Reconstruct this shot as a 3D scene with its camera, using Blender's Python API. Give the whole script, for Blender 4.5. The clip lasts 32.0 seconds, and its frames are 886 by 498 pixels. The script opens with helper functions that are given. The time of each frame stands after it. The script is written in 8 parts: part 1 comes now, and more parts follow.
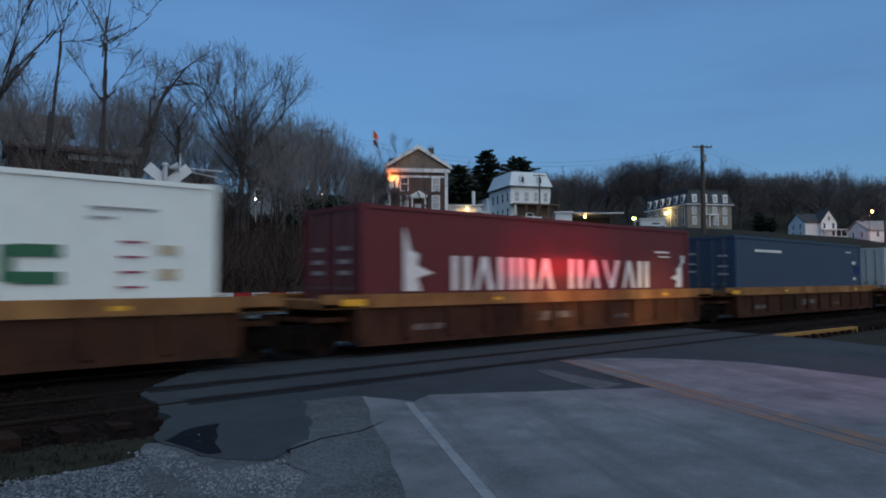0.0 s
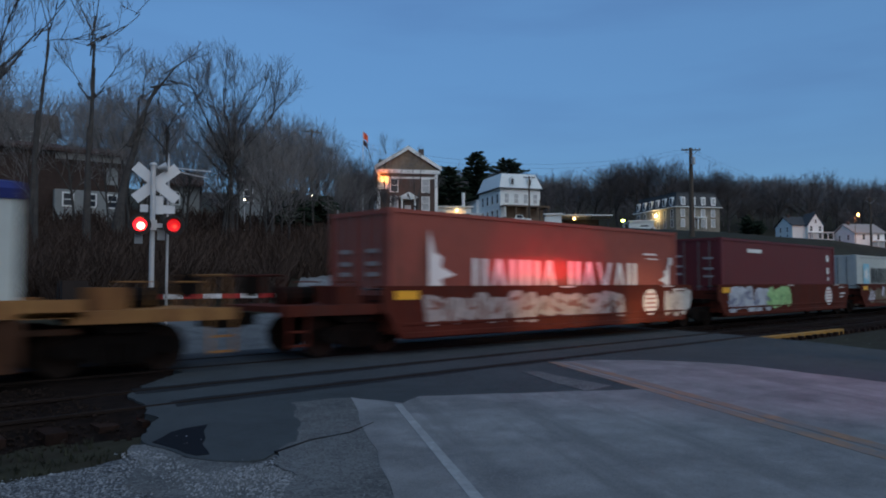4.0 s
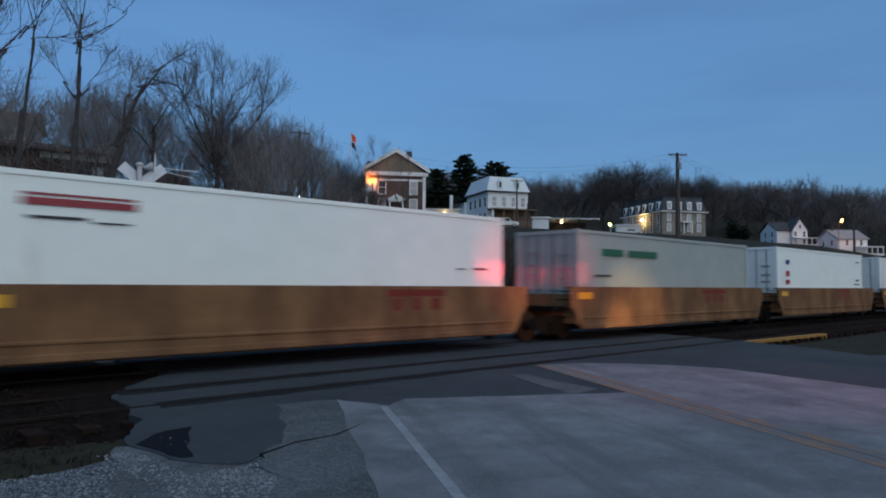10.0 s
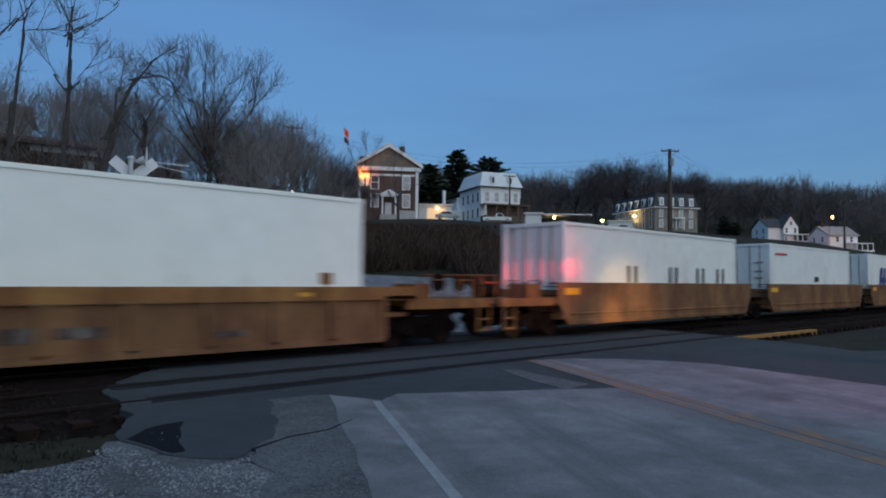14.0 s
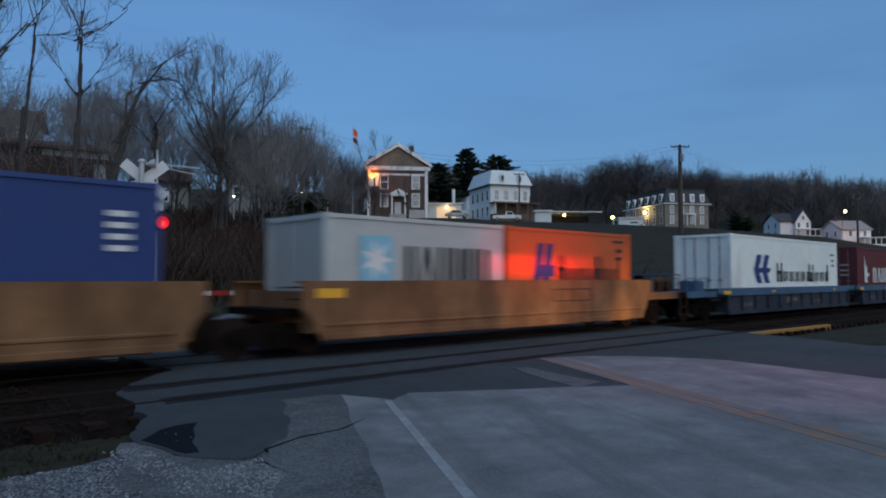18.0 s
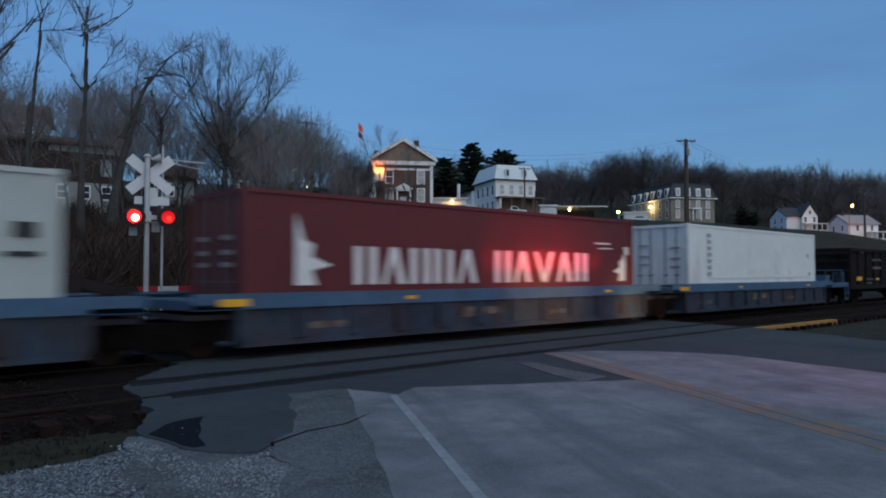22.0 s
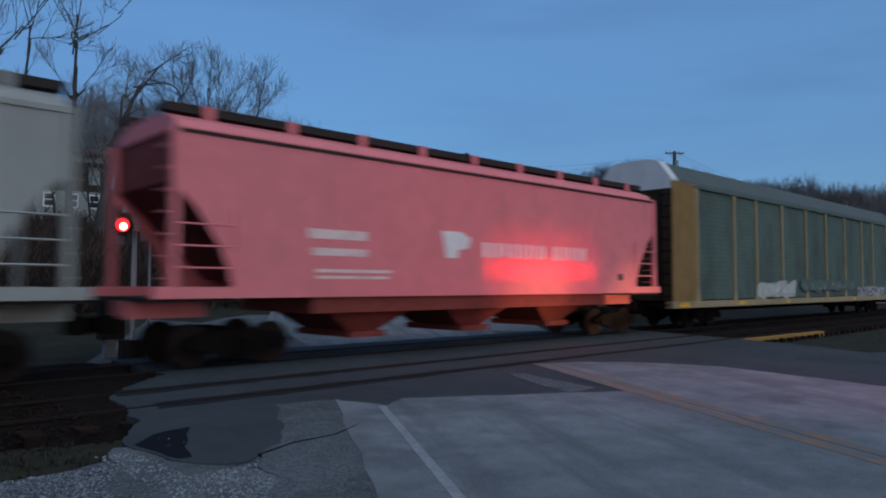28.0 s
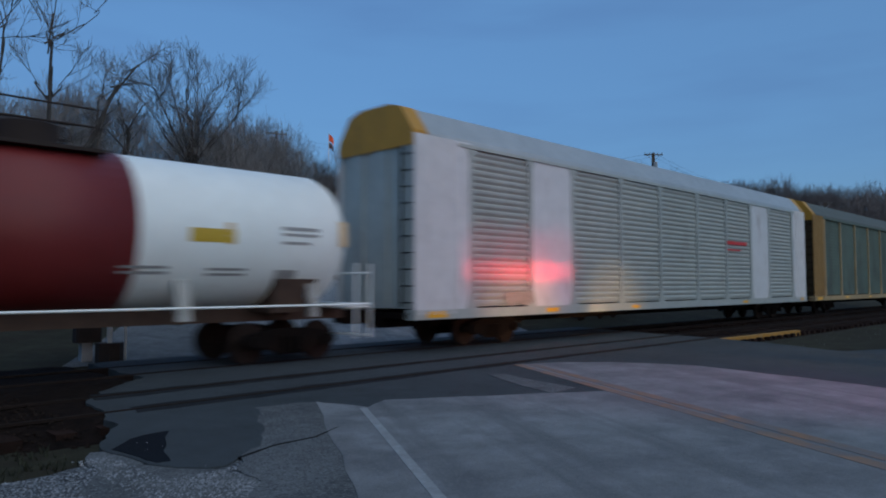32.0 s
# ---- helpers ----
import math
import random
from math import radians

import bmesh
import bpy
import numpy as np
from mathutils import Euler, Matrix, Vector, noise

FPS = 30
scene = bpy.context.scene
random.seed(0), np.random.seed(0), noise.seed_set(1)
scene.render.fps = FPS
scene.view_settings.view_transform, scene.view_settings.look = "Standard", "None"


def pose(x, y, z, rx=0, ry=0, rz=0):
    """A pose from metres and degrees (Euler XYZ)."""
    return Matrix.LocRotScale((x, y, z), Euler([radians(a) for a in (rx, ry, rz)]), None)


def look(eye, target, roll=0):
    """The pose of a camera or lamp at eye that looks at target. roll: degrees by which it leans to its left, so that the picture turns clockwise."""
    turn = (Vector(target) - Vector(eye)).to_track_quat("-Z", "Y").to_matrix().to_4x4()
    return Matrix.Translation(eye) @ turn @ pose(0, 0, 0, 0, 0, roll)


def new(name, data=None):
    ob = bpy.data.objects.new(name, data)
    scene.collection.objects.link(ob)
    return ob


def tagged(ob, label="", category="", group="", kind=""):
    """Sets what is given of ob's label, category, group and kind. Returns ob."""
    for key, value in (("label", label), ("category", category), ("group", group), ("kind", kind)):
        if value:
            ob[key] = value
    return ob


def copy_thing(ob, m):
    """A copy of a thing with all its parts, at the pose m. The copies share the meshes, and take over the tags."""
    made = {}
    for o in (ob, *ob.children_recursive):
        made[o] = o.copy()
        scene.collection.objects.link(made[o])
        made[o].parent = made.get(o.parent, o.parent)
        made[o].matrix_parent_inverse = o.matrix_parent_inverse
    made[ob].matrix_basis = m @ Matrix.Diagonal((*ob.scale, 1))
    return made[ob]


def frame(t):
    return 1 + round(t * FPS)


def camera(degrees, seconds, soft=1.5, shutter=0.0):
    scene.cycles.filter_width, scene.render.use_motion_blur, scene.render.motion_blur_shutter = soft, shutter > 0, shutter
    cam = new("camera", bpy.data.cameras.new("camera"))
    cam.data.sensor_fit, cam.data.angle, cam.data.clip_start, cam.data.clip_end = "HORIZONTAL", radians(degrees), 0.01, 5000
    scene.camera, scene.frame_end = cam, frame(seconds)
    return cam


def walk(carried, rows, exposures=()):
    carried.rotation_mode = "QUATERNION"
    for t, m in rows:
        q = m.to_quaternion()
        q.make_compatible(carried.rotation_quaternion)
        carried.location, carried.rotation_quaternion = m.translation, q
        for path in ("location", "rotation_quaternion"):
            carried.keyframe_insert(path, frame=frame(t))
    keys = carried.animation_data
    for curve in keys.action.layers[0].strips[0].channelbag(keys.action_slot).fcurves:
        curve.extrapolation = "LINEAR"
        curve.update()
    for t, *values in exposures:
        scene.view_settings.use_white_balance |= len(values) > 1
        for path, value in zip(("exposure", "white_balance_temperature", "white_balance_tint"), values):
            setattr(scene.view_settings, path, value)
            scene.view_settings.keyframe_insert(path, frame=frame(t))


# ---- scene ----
EXPOSURE, KELVIN, TINT = 1.42, 6700, 10
SKY, SUN, SUN_TURN = 0.12, 0.42, 200
SKY_CAST = (1.08, 0.97, 1.0)
VEIL, VEIL_DARK = (0.43, 0.95, 1.85), (0.38, 0.8, 1.62)
cam = camera(63.85, 32.0, soft=1.9, shutter=0.5)
EYE = Vector((0, 0, 1.6))


def aim(yaw, pitch, roll):
    """The camera's pose from its heading (from +x), pitch and roll in degrees."""
    y, p = radians(yaw), radians(pitch)
    return look(EYE, EYE + Vector((math.cos(y) * math.cos(p), math.sin(y) * math.cos(p), math.sin(p))) * 10, roll)


CAM_ROWS = [
    (0, aim(48.385, 2.610, -0.210)),
    (0.5, aim(48.494, 2.612, -0.187)),
    (1, aim(48.048, 2.574, -0.075)),
    (1.5, aim(47.335, 2.647, -0.055)),
    (2, aim(46.757, 2.857, -0.260)),
    (2.5, aim(46.913, 2.930, -0.274)),
    (3, aim(47.332, 2.789, -0.163)),
    (3.5, aim(47.569, 2.725, -0.012)),
    (5.5, aim(47.416, 2.737, -0.153)),
    (6, aim(47.507, 2.937, -0.124)),
    (6.5, aim(47.239, 3.098, 0.174)),
    (7, aim(46.739, 3.062, 0.298)),
    (7.5, aim(46.670, 3.048, 0.307)),
    (8, aim(46.879, 2.990, 0.298)),
    (8.5, aim(46.983, 2.953, 0.306)),
    (9, aim(46.876, 2.957, 0.385)),
    (9.5, aim(46.705, 2.948, 0.353)),
    (10, aim(46.537, 2.924, 0.343)),
    (10.5, aim(46.460, 2.908, 0.263)),
    (11, aim(46.385, 2.920, 0.247)),
    (11.5, aim(46.551, 2.758, 0.268)),
    (12, aim(46.754, 2.607, 0.298)),
    (12.5, aim(46.537, 2.619, 0.405)),
    (13, aim(46.309, 2.605, 0.455)),
    (13.5, aim(46.077, 2.582, 0.491)),
    (14, aim(45.944, 2.548, 0.494)),
    (14.5, aim(45.975, 2.542, 0.396)),
    (16.5, aim(46.700, 2.731, -0.102)),
    (17, aim(46.592, 2.789, -0.234)),
    (17.5, aim(46.568, 2.737, -0.105)),
    (18, aim(46.757, 2.456, -0.129)),
    (18.5, aim(46.865, 2.226, -0.354)),
    (19, aim(46.635, 1.885, -0.344)),
    (19.5, aim(46.629, 1.604, -0.299)),
    (20, aim(46.998, 1.686, -0.380)),
    (20.5, aim(47.214, 1.822, -0.517)),
    (21, aim(47.167, 1.882, -0.498)),
    (21.5, aim(47.179, 1.998, -0.287)),
    (22, aim(47.178, 2.034, -0.138)),
    (22.5, aim(47.187, 2.069, -0.061)),
    (23, aim(47.271, 1.991, -0.087)),
    (23.5, aim(47.307, 1.991, -0.098)),
    (24, aim(47.313, 2.000, -0.050)),
    (24.5, aim(47.278, 2.021, -0.000)),
    (25, aim(47.217, 2.087, -0.048)),
    (25.5, aim(47.143, 2.284, -0.050)),
    (27.5, aim(46.422, 2.862, -0.025)),
    (28, aim(46.349, 2.873, 0.100)),
    (28.5, aim(46.186, 2.910, 0.127)),
    (29, aim(45.913, 2.765, -0.043)),
    (29.5, aim(45.539, 2.695, -0.154)),
    (30, aim(45.160, 2.617, -0.188)),
    (30.5, aim(44.946, 2.580, -0.184)),
    (31, aim(44.859, 2.603, -0.175)),
    (31.5, aim(44.866, 2.755, -0.057)),
    (32, aim(44.813, 2.965, -0.116)),
]
walk(cam, CAM_ROWS, exposures=[(t, EXPOSURE + e, KELVIN, TINT) for t, e in ((0, -0.05), (10, -0.02), (20, 0.01), (27.5, 0.03), (28.3, 0.07), (29, 0.15), (30, 0.16), (30.8, 0.04), (32, 0.0))])


def travel(t):
    """Metres that the train has gone after t seconds."""
    u = t / 32
    return 32 * (17.1441 * u + 1.7006 * u**2 + -6.6099 * u**3 + 9.7752 * u**4 + -4.6080 * u**5)

# ---- light ----
world = bpy.data.worlds.new("dusk")
scene.world = world
world.use_nodes = True
sky = world.node_tree.nodes.new("ShaderNodeTexSky")
sky.sky_type = "NISHITA"
sky.sun_disc = False
sky.sun_elevation = radians(3.0)
sky.sun_rotation = radians(SUN_TURN)
sky.altitude = 100
sky.air_density, sky.dust_density, sky.ozone_density = 1.0, 0.6, 4.0
back = world.node_tree.nodes["Background"]
back.inputs["Strength"].default_value = SKY
cast = world.node_tree.nodes.new("ShaderNodeMix")
cast.data_type, cast.blend_type = "RGBA", "MULTIPLY"
cast.inputs[0].default_value = 1.0
cast.inputs[7].default_value = (*SKY_CAST, 1)
world.node_tree.links.new(sky.outputs[0], cast.inputs[6])
nt = world.node_tree
where = nt.nodes.new("ShaderNodeTexCoord")
flat = nt.nodes.new("ShaderNodeMapping")
flat.inputs["Scale"].default_value = (1.6, 1.6, 9.0)
flat.inputs["Rotation"].default_value = (radians(9), radians(6), 0)
wisp = nt.nodes.new("ShaderNodeTexNoise")
wisp.inputs["Scale"].default_value, wisp.inputs["Detail"].default_value, wisp.inputs["Roughness"].default_value = 1.7, 4, 0.5
nt.links.new(where.outputs["Generated"], flat.inputs["Vector"])
nt.links.new(flat.outputs[0], wisp.inputs["Vector"])
tone = nt.nodes.new("ShaderNodeMapRange")
tone.inputs["From Min"].default_value, tone.inputs["From Max"].default_value = 0.42, 0.68
nt.links.new(wisp.outputs["Fac"], tone.inputs["Value"])
cloud = nt.nodes.new("ShaderNodeMix")
cloud.data_type = "RGBA"
cloud.inputs[6].default_value, cloud.inputs[7].default_value = (*VEIL, 1), (*VEIL_DARK, 1)
nt.links.new(tone.outputs["Result"], cloud.inputs[0])
veil = nt.nodes.new("ShaderNodeMix")
veil.data_type = "RGBA"
veil.inputs[0].default_value = 0.62
nt.links.new(cast.outputs[2], veil.inputs[6])
nt.links.new(cloud.outputs[2], veil.inputs[7])
nt.links.new(veil.outputs[2], back.inputs["Color"])

glow = new("sun", bpy.data.lights.new("sun", "SUN"))
glow.data.energy, glow.data.angle, glow.data.color = SUN, radians(100), (0.97, 1.0, 0.92)
glow.matrix_world = look((0, -58, 66), (0, 0, 0))


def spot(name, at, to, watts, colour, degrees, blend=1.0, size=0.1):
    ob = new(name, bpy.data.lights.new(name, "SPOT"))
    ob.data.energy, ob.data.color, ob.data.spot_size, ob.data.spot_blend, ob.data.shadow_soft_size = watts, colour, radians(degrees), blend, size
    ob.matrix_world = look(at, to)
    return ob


# the near crossing signal's pair of red lamps, the headlamp of a waiting car, and one added pink spot, all beside the
# road
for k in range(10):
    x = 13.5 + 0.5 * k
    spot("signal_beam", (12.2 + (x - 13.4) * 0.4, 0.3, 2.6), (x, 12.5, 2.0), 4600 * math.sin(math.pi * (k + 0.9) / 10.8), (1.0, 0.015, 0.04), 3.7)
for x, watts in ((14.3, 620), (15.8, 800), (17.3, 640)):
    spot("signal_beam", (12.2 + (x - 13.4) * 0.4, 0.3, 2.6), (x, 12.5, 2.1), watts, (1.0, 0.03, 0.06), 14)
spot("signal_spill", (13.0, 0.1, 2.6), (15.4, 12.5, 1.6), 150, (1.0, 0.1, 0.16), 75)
# added pink spot, higher and further back than the signal, to tint the road
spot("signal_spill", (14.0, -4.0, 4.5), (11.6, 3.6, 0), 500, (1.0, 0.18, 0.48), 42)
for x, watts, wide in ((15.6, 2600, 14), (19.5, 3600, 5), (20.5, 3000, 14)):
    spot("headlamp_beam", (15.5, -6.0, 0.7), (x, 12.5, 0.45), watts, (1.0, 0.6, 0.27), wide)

# ---- materials ----
MATS = {}


def mat(name, colour, rough=0.7, metal=0.0, scale=6.0, vary=0.25, dirt=None, amount=0.35, bump=0.2, fine=60.0, coord="Object", spread=0.0, streak=None, grain=None):
    """A painted or natural surface: colour mottled at two scales, patches of dirt, and fine relief."""
    if name in MATS:
        return MATS[name]
    m = bpy.data.materials.new(name)
    m.use_nodes = True
    nt = m.node_tree
    bsdf = nt.nodes["Principled BSDF"]
    tex = nt.nodes.new("ShaderNodeTexCoord")

    def noise_at(s, detail, stretch=None):
        n = nt.nodes.new("ShaderNodeTexNoise")
        n.inputs["Scale"].default_value, n.inputs["Detail"].default_value, n.inputs["Roughness"].default_value = s, detail, 0.65
        if stretch:
            mp = nt.nodes.new("ShaderNodeMapping")
            mp.vector_type = "TEXTURE" if streak and stretch == streak[1] else "POINT"
            mp.inputs["Scale"].default_value = stretch
            if streak and stretch == streak[1]:
                mp.inputs["Rotation"].default_value = (0, 0, radians(streak[0]))
            nt.links.new(tex.outputs[coord], mp.inputs["Vector"])
            nt.links.new(mp.outputs[0], n.inputs["Vector"])
        else:
            nt.links.new(tex.outputs[coord], n.inputs["Vector"])
        return n

    def ramp(src, a, b):
        r = nt.nodes.new("ShaderNodeMapRange")
        r.inputs["From Min"].default_value, r.inputs["From Max"].default_value = a, b
        nt.links.new(src, r.inputs["Value"])
        return r.outputs["Result"]

    def mix(fac, a, b):
        n = nt.nodes.new("ShaderNodeMix")
        n.data_type = "RGBA"
        nt.links.new(fac, n.inputs[0])
        for socket, v in ((n.inputs[6], a), (n.inputs[7], b)):
            if isinstance(v, tuple):
                socket.default_value = (*v, 1)
            else:
                nt.links.new(v, socket)
        return n.outputs[2]

    low, high = tuple(c * (1 - vary) for c in colour), tuple(min(1, c * (1 + vary)) for c in colour)
    big, small = noise_at(scale * 0.15, 4), noise_at(scale, 6)
    col = mix(ramp(big.outputs["Fac"], 0.3, 0.7), low, high)
    speck = mix(ramp(small.outputs["Fac"], 0.35, 0.65), low, high)
    half = nt.nodes.new("ShaderNodeMix")
    half.data_type = "RGBA"
    half.inputs[0].default_value = 0.5
    nt.links.new(col, half.inputs[6])
    nt.links.new(speck, half.inputs[7])
    col = half.outputs[2]
    if dirt:
        d = noise_at(scale * 0.4, 8, (1.0, 1.0, 0.35))
        col = mix(ramp(d.outputs["Fac"], 0.75 - amount * 0.6, 0.9 - amount * 0.4), col, dirt)
    if streak:
        d = noise_at(1.0, 5, streak[1])
        col = mix(ramp(d.outputs["Fac"], 0.48, 0.7), col, streak[2])
    if grain:
        for seed, (size, lo, hi, tone) in enumerate(grain):
            g = nt.nodes.new("ShaderNodeTexVoronoi")
            g.inputs["Scale"].default_value = size
            nt.links.new(tex.outputs[coord], g.inputs["Vector"])
            bw = nt.nodes.new("ShaderNodeSeparateColor")
            nt.links.new(g.outputs["Color"], bw.inputs[0])
            col = mix(ramp(bw.outputs[seed % 3], lo, hi), col, tone)
    if spread:
        info = nt.nodes.new("ShaderNodeObjectInfo")
        hsv = nt.nodes.new("ShaderNodeHueSaturation")
        nt.links.new(ramp(info.outputs["Random"], 0, 1), hsv.inputs["Value"])
        hsv.inputs["Value"].default_value = 1
        r = nt.nodes.new("ShaderNodeMapRange")
        r.inputs["To Min"].default_value, r.inputs["To Max"].default_value = 1 - spread, 1 + spread
        nt.links.new(info.outputs["Random"], r.inputs["Value"])
        nt.links.new(r.outputs["Result"], hsv.inputs["Value"])
        nt.links.new(col, hsv.inputs["Color"])
        col = hsv.outputs["Color"]
    nt.links.new(col, bsdf.inputs["Base Color"])
    rr = nt.nodes.new("ShaderNodeMapRange")
    rr.inputs["To Min"].default_value, rr.inputs["To Max"].default_value = max(0.03, rough - 0.1), min(1, rough + 0.12)
    nt.links.new(small.outputs["Fac"], rr.inputs["Value"])
    nt.links.new(rr.outputs["Result"], bsdf.inputs["Roughness"])
    bsdf.inputs["Metallic"].default_value = metal
    bsdf.inputs["Specular IOR Level"].default_value = max(0.06, min(0.4, 1.15 - 1.35 * rough))
    if bump:
        b = nt.nodes.new("ShaderNodeBump")
        b.inputs["Strength"].default_value, b.inputs["Distance"].default_value = bump, 0.02
        nt.links.new(noise_at(fine, 4).outputs["Fac"], b.inputs["Height"])
        nt.links.new(b.outputs["Normal"], bsdf.inputs["Normal"])
    MATS[name] = m
    return m


def glowing(name, colour, strength):
    if name in MATS:
        return MATS[name]
    m = bpy.data.materials.new(name)
    m.use_nodes = True
    bsdf = m.node_tree.nodes["Principled BSDF"]
    bsdf.inputs["Base Color"].default_value = (*colour, 1)
    bsdf.inputs["Emission Color"].default_value = (*colour, 1)
    bsdf.inputs["Emission Strength"].default_value = strength
    MATS[name] = m
    return m


RUST = (0.07, 0.035, 0.02)
GRIME = (0.06, 0.05, 0.045)
# steel coloured near black to stand in for deep shade under the cars
steel_dark = mat("shade-dark running gear steel", (0.007, 0.0055, 0.005), 0.92, 0.0, 8, 0.4, (0.02, 0.011, 0.007), 0.35)
rail_steel = mat("worn rail steel", (0.02, 0.014, 0.012), 0.8, 0.1, 10, 0.3, (0.026, 0.015, 0.011), 0.3)
glass_dark = mat("dark window glass", (0.03, 0.035, 0.045), 0.08, 0, 2, 0.2, bump=0)
white_paint = mat("white house paint", (0.82, 0.84, 0.82), 0.6, 0, 3, 0.08, (0.45, 0.44, 0.42), 0.2)
bark = mat("bare bark", (0.07, 0.066, 0.063), 0.9, 0, 4, 0.35, bump=0.6)
brush_mat = mat("dark brush stems", (0.062, 0.043, 0.035), 0.95, 0, 2, 0.4, bump=0)
ridge_mat = mat("far bare twigs", (0.115, 0.104, 0.104), 0.95, 0, 0.3, 0.4, bump=0)
grove_mat = mat("grey-brown far twigs", (0.105, 0.098, 0.1), 0.95, 0, 0.3, 0.4, bump=0)
twig_mat = mat("bare twigs", (0.18, 0.17, 0.165), 0.9, 0, 2, 0.35, bump=0)


# ---- mesh building ----
class Shape:
    """Vertices and faces of one part, gathered piece by piece."""

    def __init__(self):
        self.v, self.f = [], []

    def add(self, verts, faces):
        n = len(self.v)
        self.v.extend(tuple(p) for p in verts)
        self.f.extend(tuple(i + n for i in face) for face in faces)
        return self

    def box(self, x0, x1, y0, y1, z0, z1, bevel=0.0):
        if bevel:
            b = bevel
            ring = [(x0 + b, y0), (x1 - b, y0), (x1, y0 + b), (x1, y1 - b), (x1 - b, y1), (x0 + b, y1), (x0, y1 - b), (x0, y0 + b)]
            return self.prism([(x, y) for x, y in ring], z0, z1)
        return self.add([(x, y, z) for x in (x0, x1) for y in (y0, y1) for z in (z0, z1)],
                        [(0, 1, 3, 2), (4, 6, 7, 5), (0, 4, 5, 1), (2, 3, 7, 6), (0, 2, 6, 4), (1, 5, 7, 3)])

    def prism(self, ring, z0, z1):
        n = len(ring)
        return self.add([(x, y, z0) for x, y in ring] + [(x, y, z1) for x, y in ring],
                        [tuple(range(n))[::-1], tuple(range(n, 2 * n))] + [(i, (i + 1) % n, n + (i + 1) % n, n + i) for i in range(n)])

    def side(self, ring, y0, y1):
        """A flat outline in x and z, thick from y0 to y1."""
        n = len(ring)
        return self.add([(x, y0, z) for x, z in ring] + [(x, y1, z) for x, z in ring],
                        [tuple(range(n)), tuple(range(n, 2 * n))[::-1]] + [(i, n + i, n + (i + 1) % n, (i + 1) % n) for i in range(n)])

    def along(self, ring, x0, x1):
        """A cross section in y and z, drawn out from x0 to x1."""
        n = len(ring)
        return self.add([(x0, y, z) for y, z in ring] + [(x1, y, z) for y, z in ring],
                        [tuple(range(n))[::-1], tuple(range(n, 2 * n))] + [(i, (i + 1) % n, n + (i + 1) % n, n + i) for i in range(n)])

    def tube(self, points, radii, sides=6):
        """A tube through the points, with a radius at each."""
        base = len(self.v)
        pts = [Vector(p) for p in points]
        a = (pts[1] - pts[0]).orthogonal()
        for i, p in enumerate(pts):
            d = (pts[min(i + 1, len(pts) - 1)] - pts[max(i - 1, 0)]).normalized()
            a = a - d * a.dot(d)
            a = a.normalized() if a.length > 1e-4 else d.orthogonal().normalized()
            b = d.cross(a)
            r = radii[i] if isinstance(radii, (list, tuple)) else radii
            for k in range(sides):
                w = 2 * math.pi * k / sides
                self.v.append(tuple(p + (a * math.cos(w) + b * math.sin(w)) * r))
        for i in range(len(pts) - 1):
            for k in range(sides):
                a0, a1 = base + i * sides + k, base + i * sides + (k + 1) % sides
                self.f.append((a0, a1, a1 + sides, a0 + sides))
        self.f.append(tuple(base + k for k in range(sides))[::-1])
        self.f.append(tuple(base + (len(pts) - 1) * sides + k for k in range(sides)))
        return self

    def disc(self, x, y, z, r, thick, sides=24):
        """A wheel-like disc that faces along y."""
        return self.side([(x + r * math.cos(2 * math.pi * k / sides), z + r * math.sin(2 * math.pi * k / sides)) for k in range(sides)], y, y + thick)


def mesh_of(name, shape, material, smooth=False):
    me = bpy.data.meshes.new(name)
    me.from_pydata(shape.v, [], shape.f)
    bm = bmesh.new()
    bm.from_mesh(me)
    bmesh.ops.recalc_face_normals(bm, faces=bm.faces)
    if smooth:
        for face in bm.faces:
            face.smooth = True
    bm.to_mesh(me)
    bm.free()
    me.materials.append(material)
    return me


def part(name, shape, material, parent=None, label="", smooth=False):
    ob = new(name, mesh_of(name, shape, material, smooth))
    ob.parent = parent
    return tagged(ob, label) if label else ob


def thing(name, at, label, category, group="", kind=""):
    ob = new(name)
    ob.empty_display_size = 0.3
    ob.matrix_basis = at
    return tagged(ob, label, category, group, kind)


def polar(az, r):
    return r * math.cos(radians(az)), r * math.sin(radians(az))


# ---- ground ----
def crest(az):
    """The elevation, in degrees, of the hill's shoulder in each direction."""
    return float(np.interp(az, [-10, 0, 8, 15.8, 18.7, 22.6, 26.3, 32, 37.7, 44, 51, 60, 90, 120, 140], [0.6, 1.0, 1.5, 2.4, 3.0, 3.4, 3.75, 4.15, 4.45, 4.85, 4.85, 5.0, 5.0, 4, 3]))


def height(x, y):
    if y <= 17:
        return -0.22
    r, az = math.hypot(x, y), math.degrees(math.atan2(y, x))
    el = math.tan(radians(crest(az)))
    yc = max(42.0, 115 * math.sin(radians(az)))
    top = 1.6 + max(115.0, r) * el - 0.004 * max(0, min(r, 240) - 115)
    s = min(1.0, (y - 17) / (yc - 17))
    s = s * s * (3 - 2 * s) * 0.4 + s * 0.6
    z = -0.22 + (min(top, 1.6 + 260 * el) + 0.22) * s
    if r > 250:
        z += 23 * min(1, (r - 250) / 150) + 0.02 * (min(r, 900) - 250)
    return z + s * 0.5 * noise.noise(Vector((x * 0.05, y * 0.05, 0)))


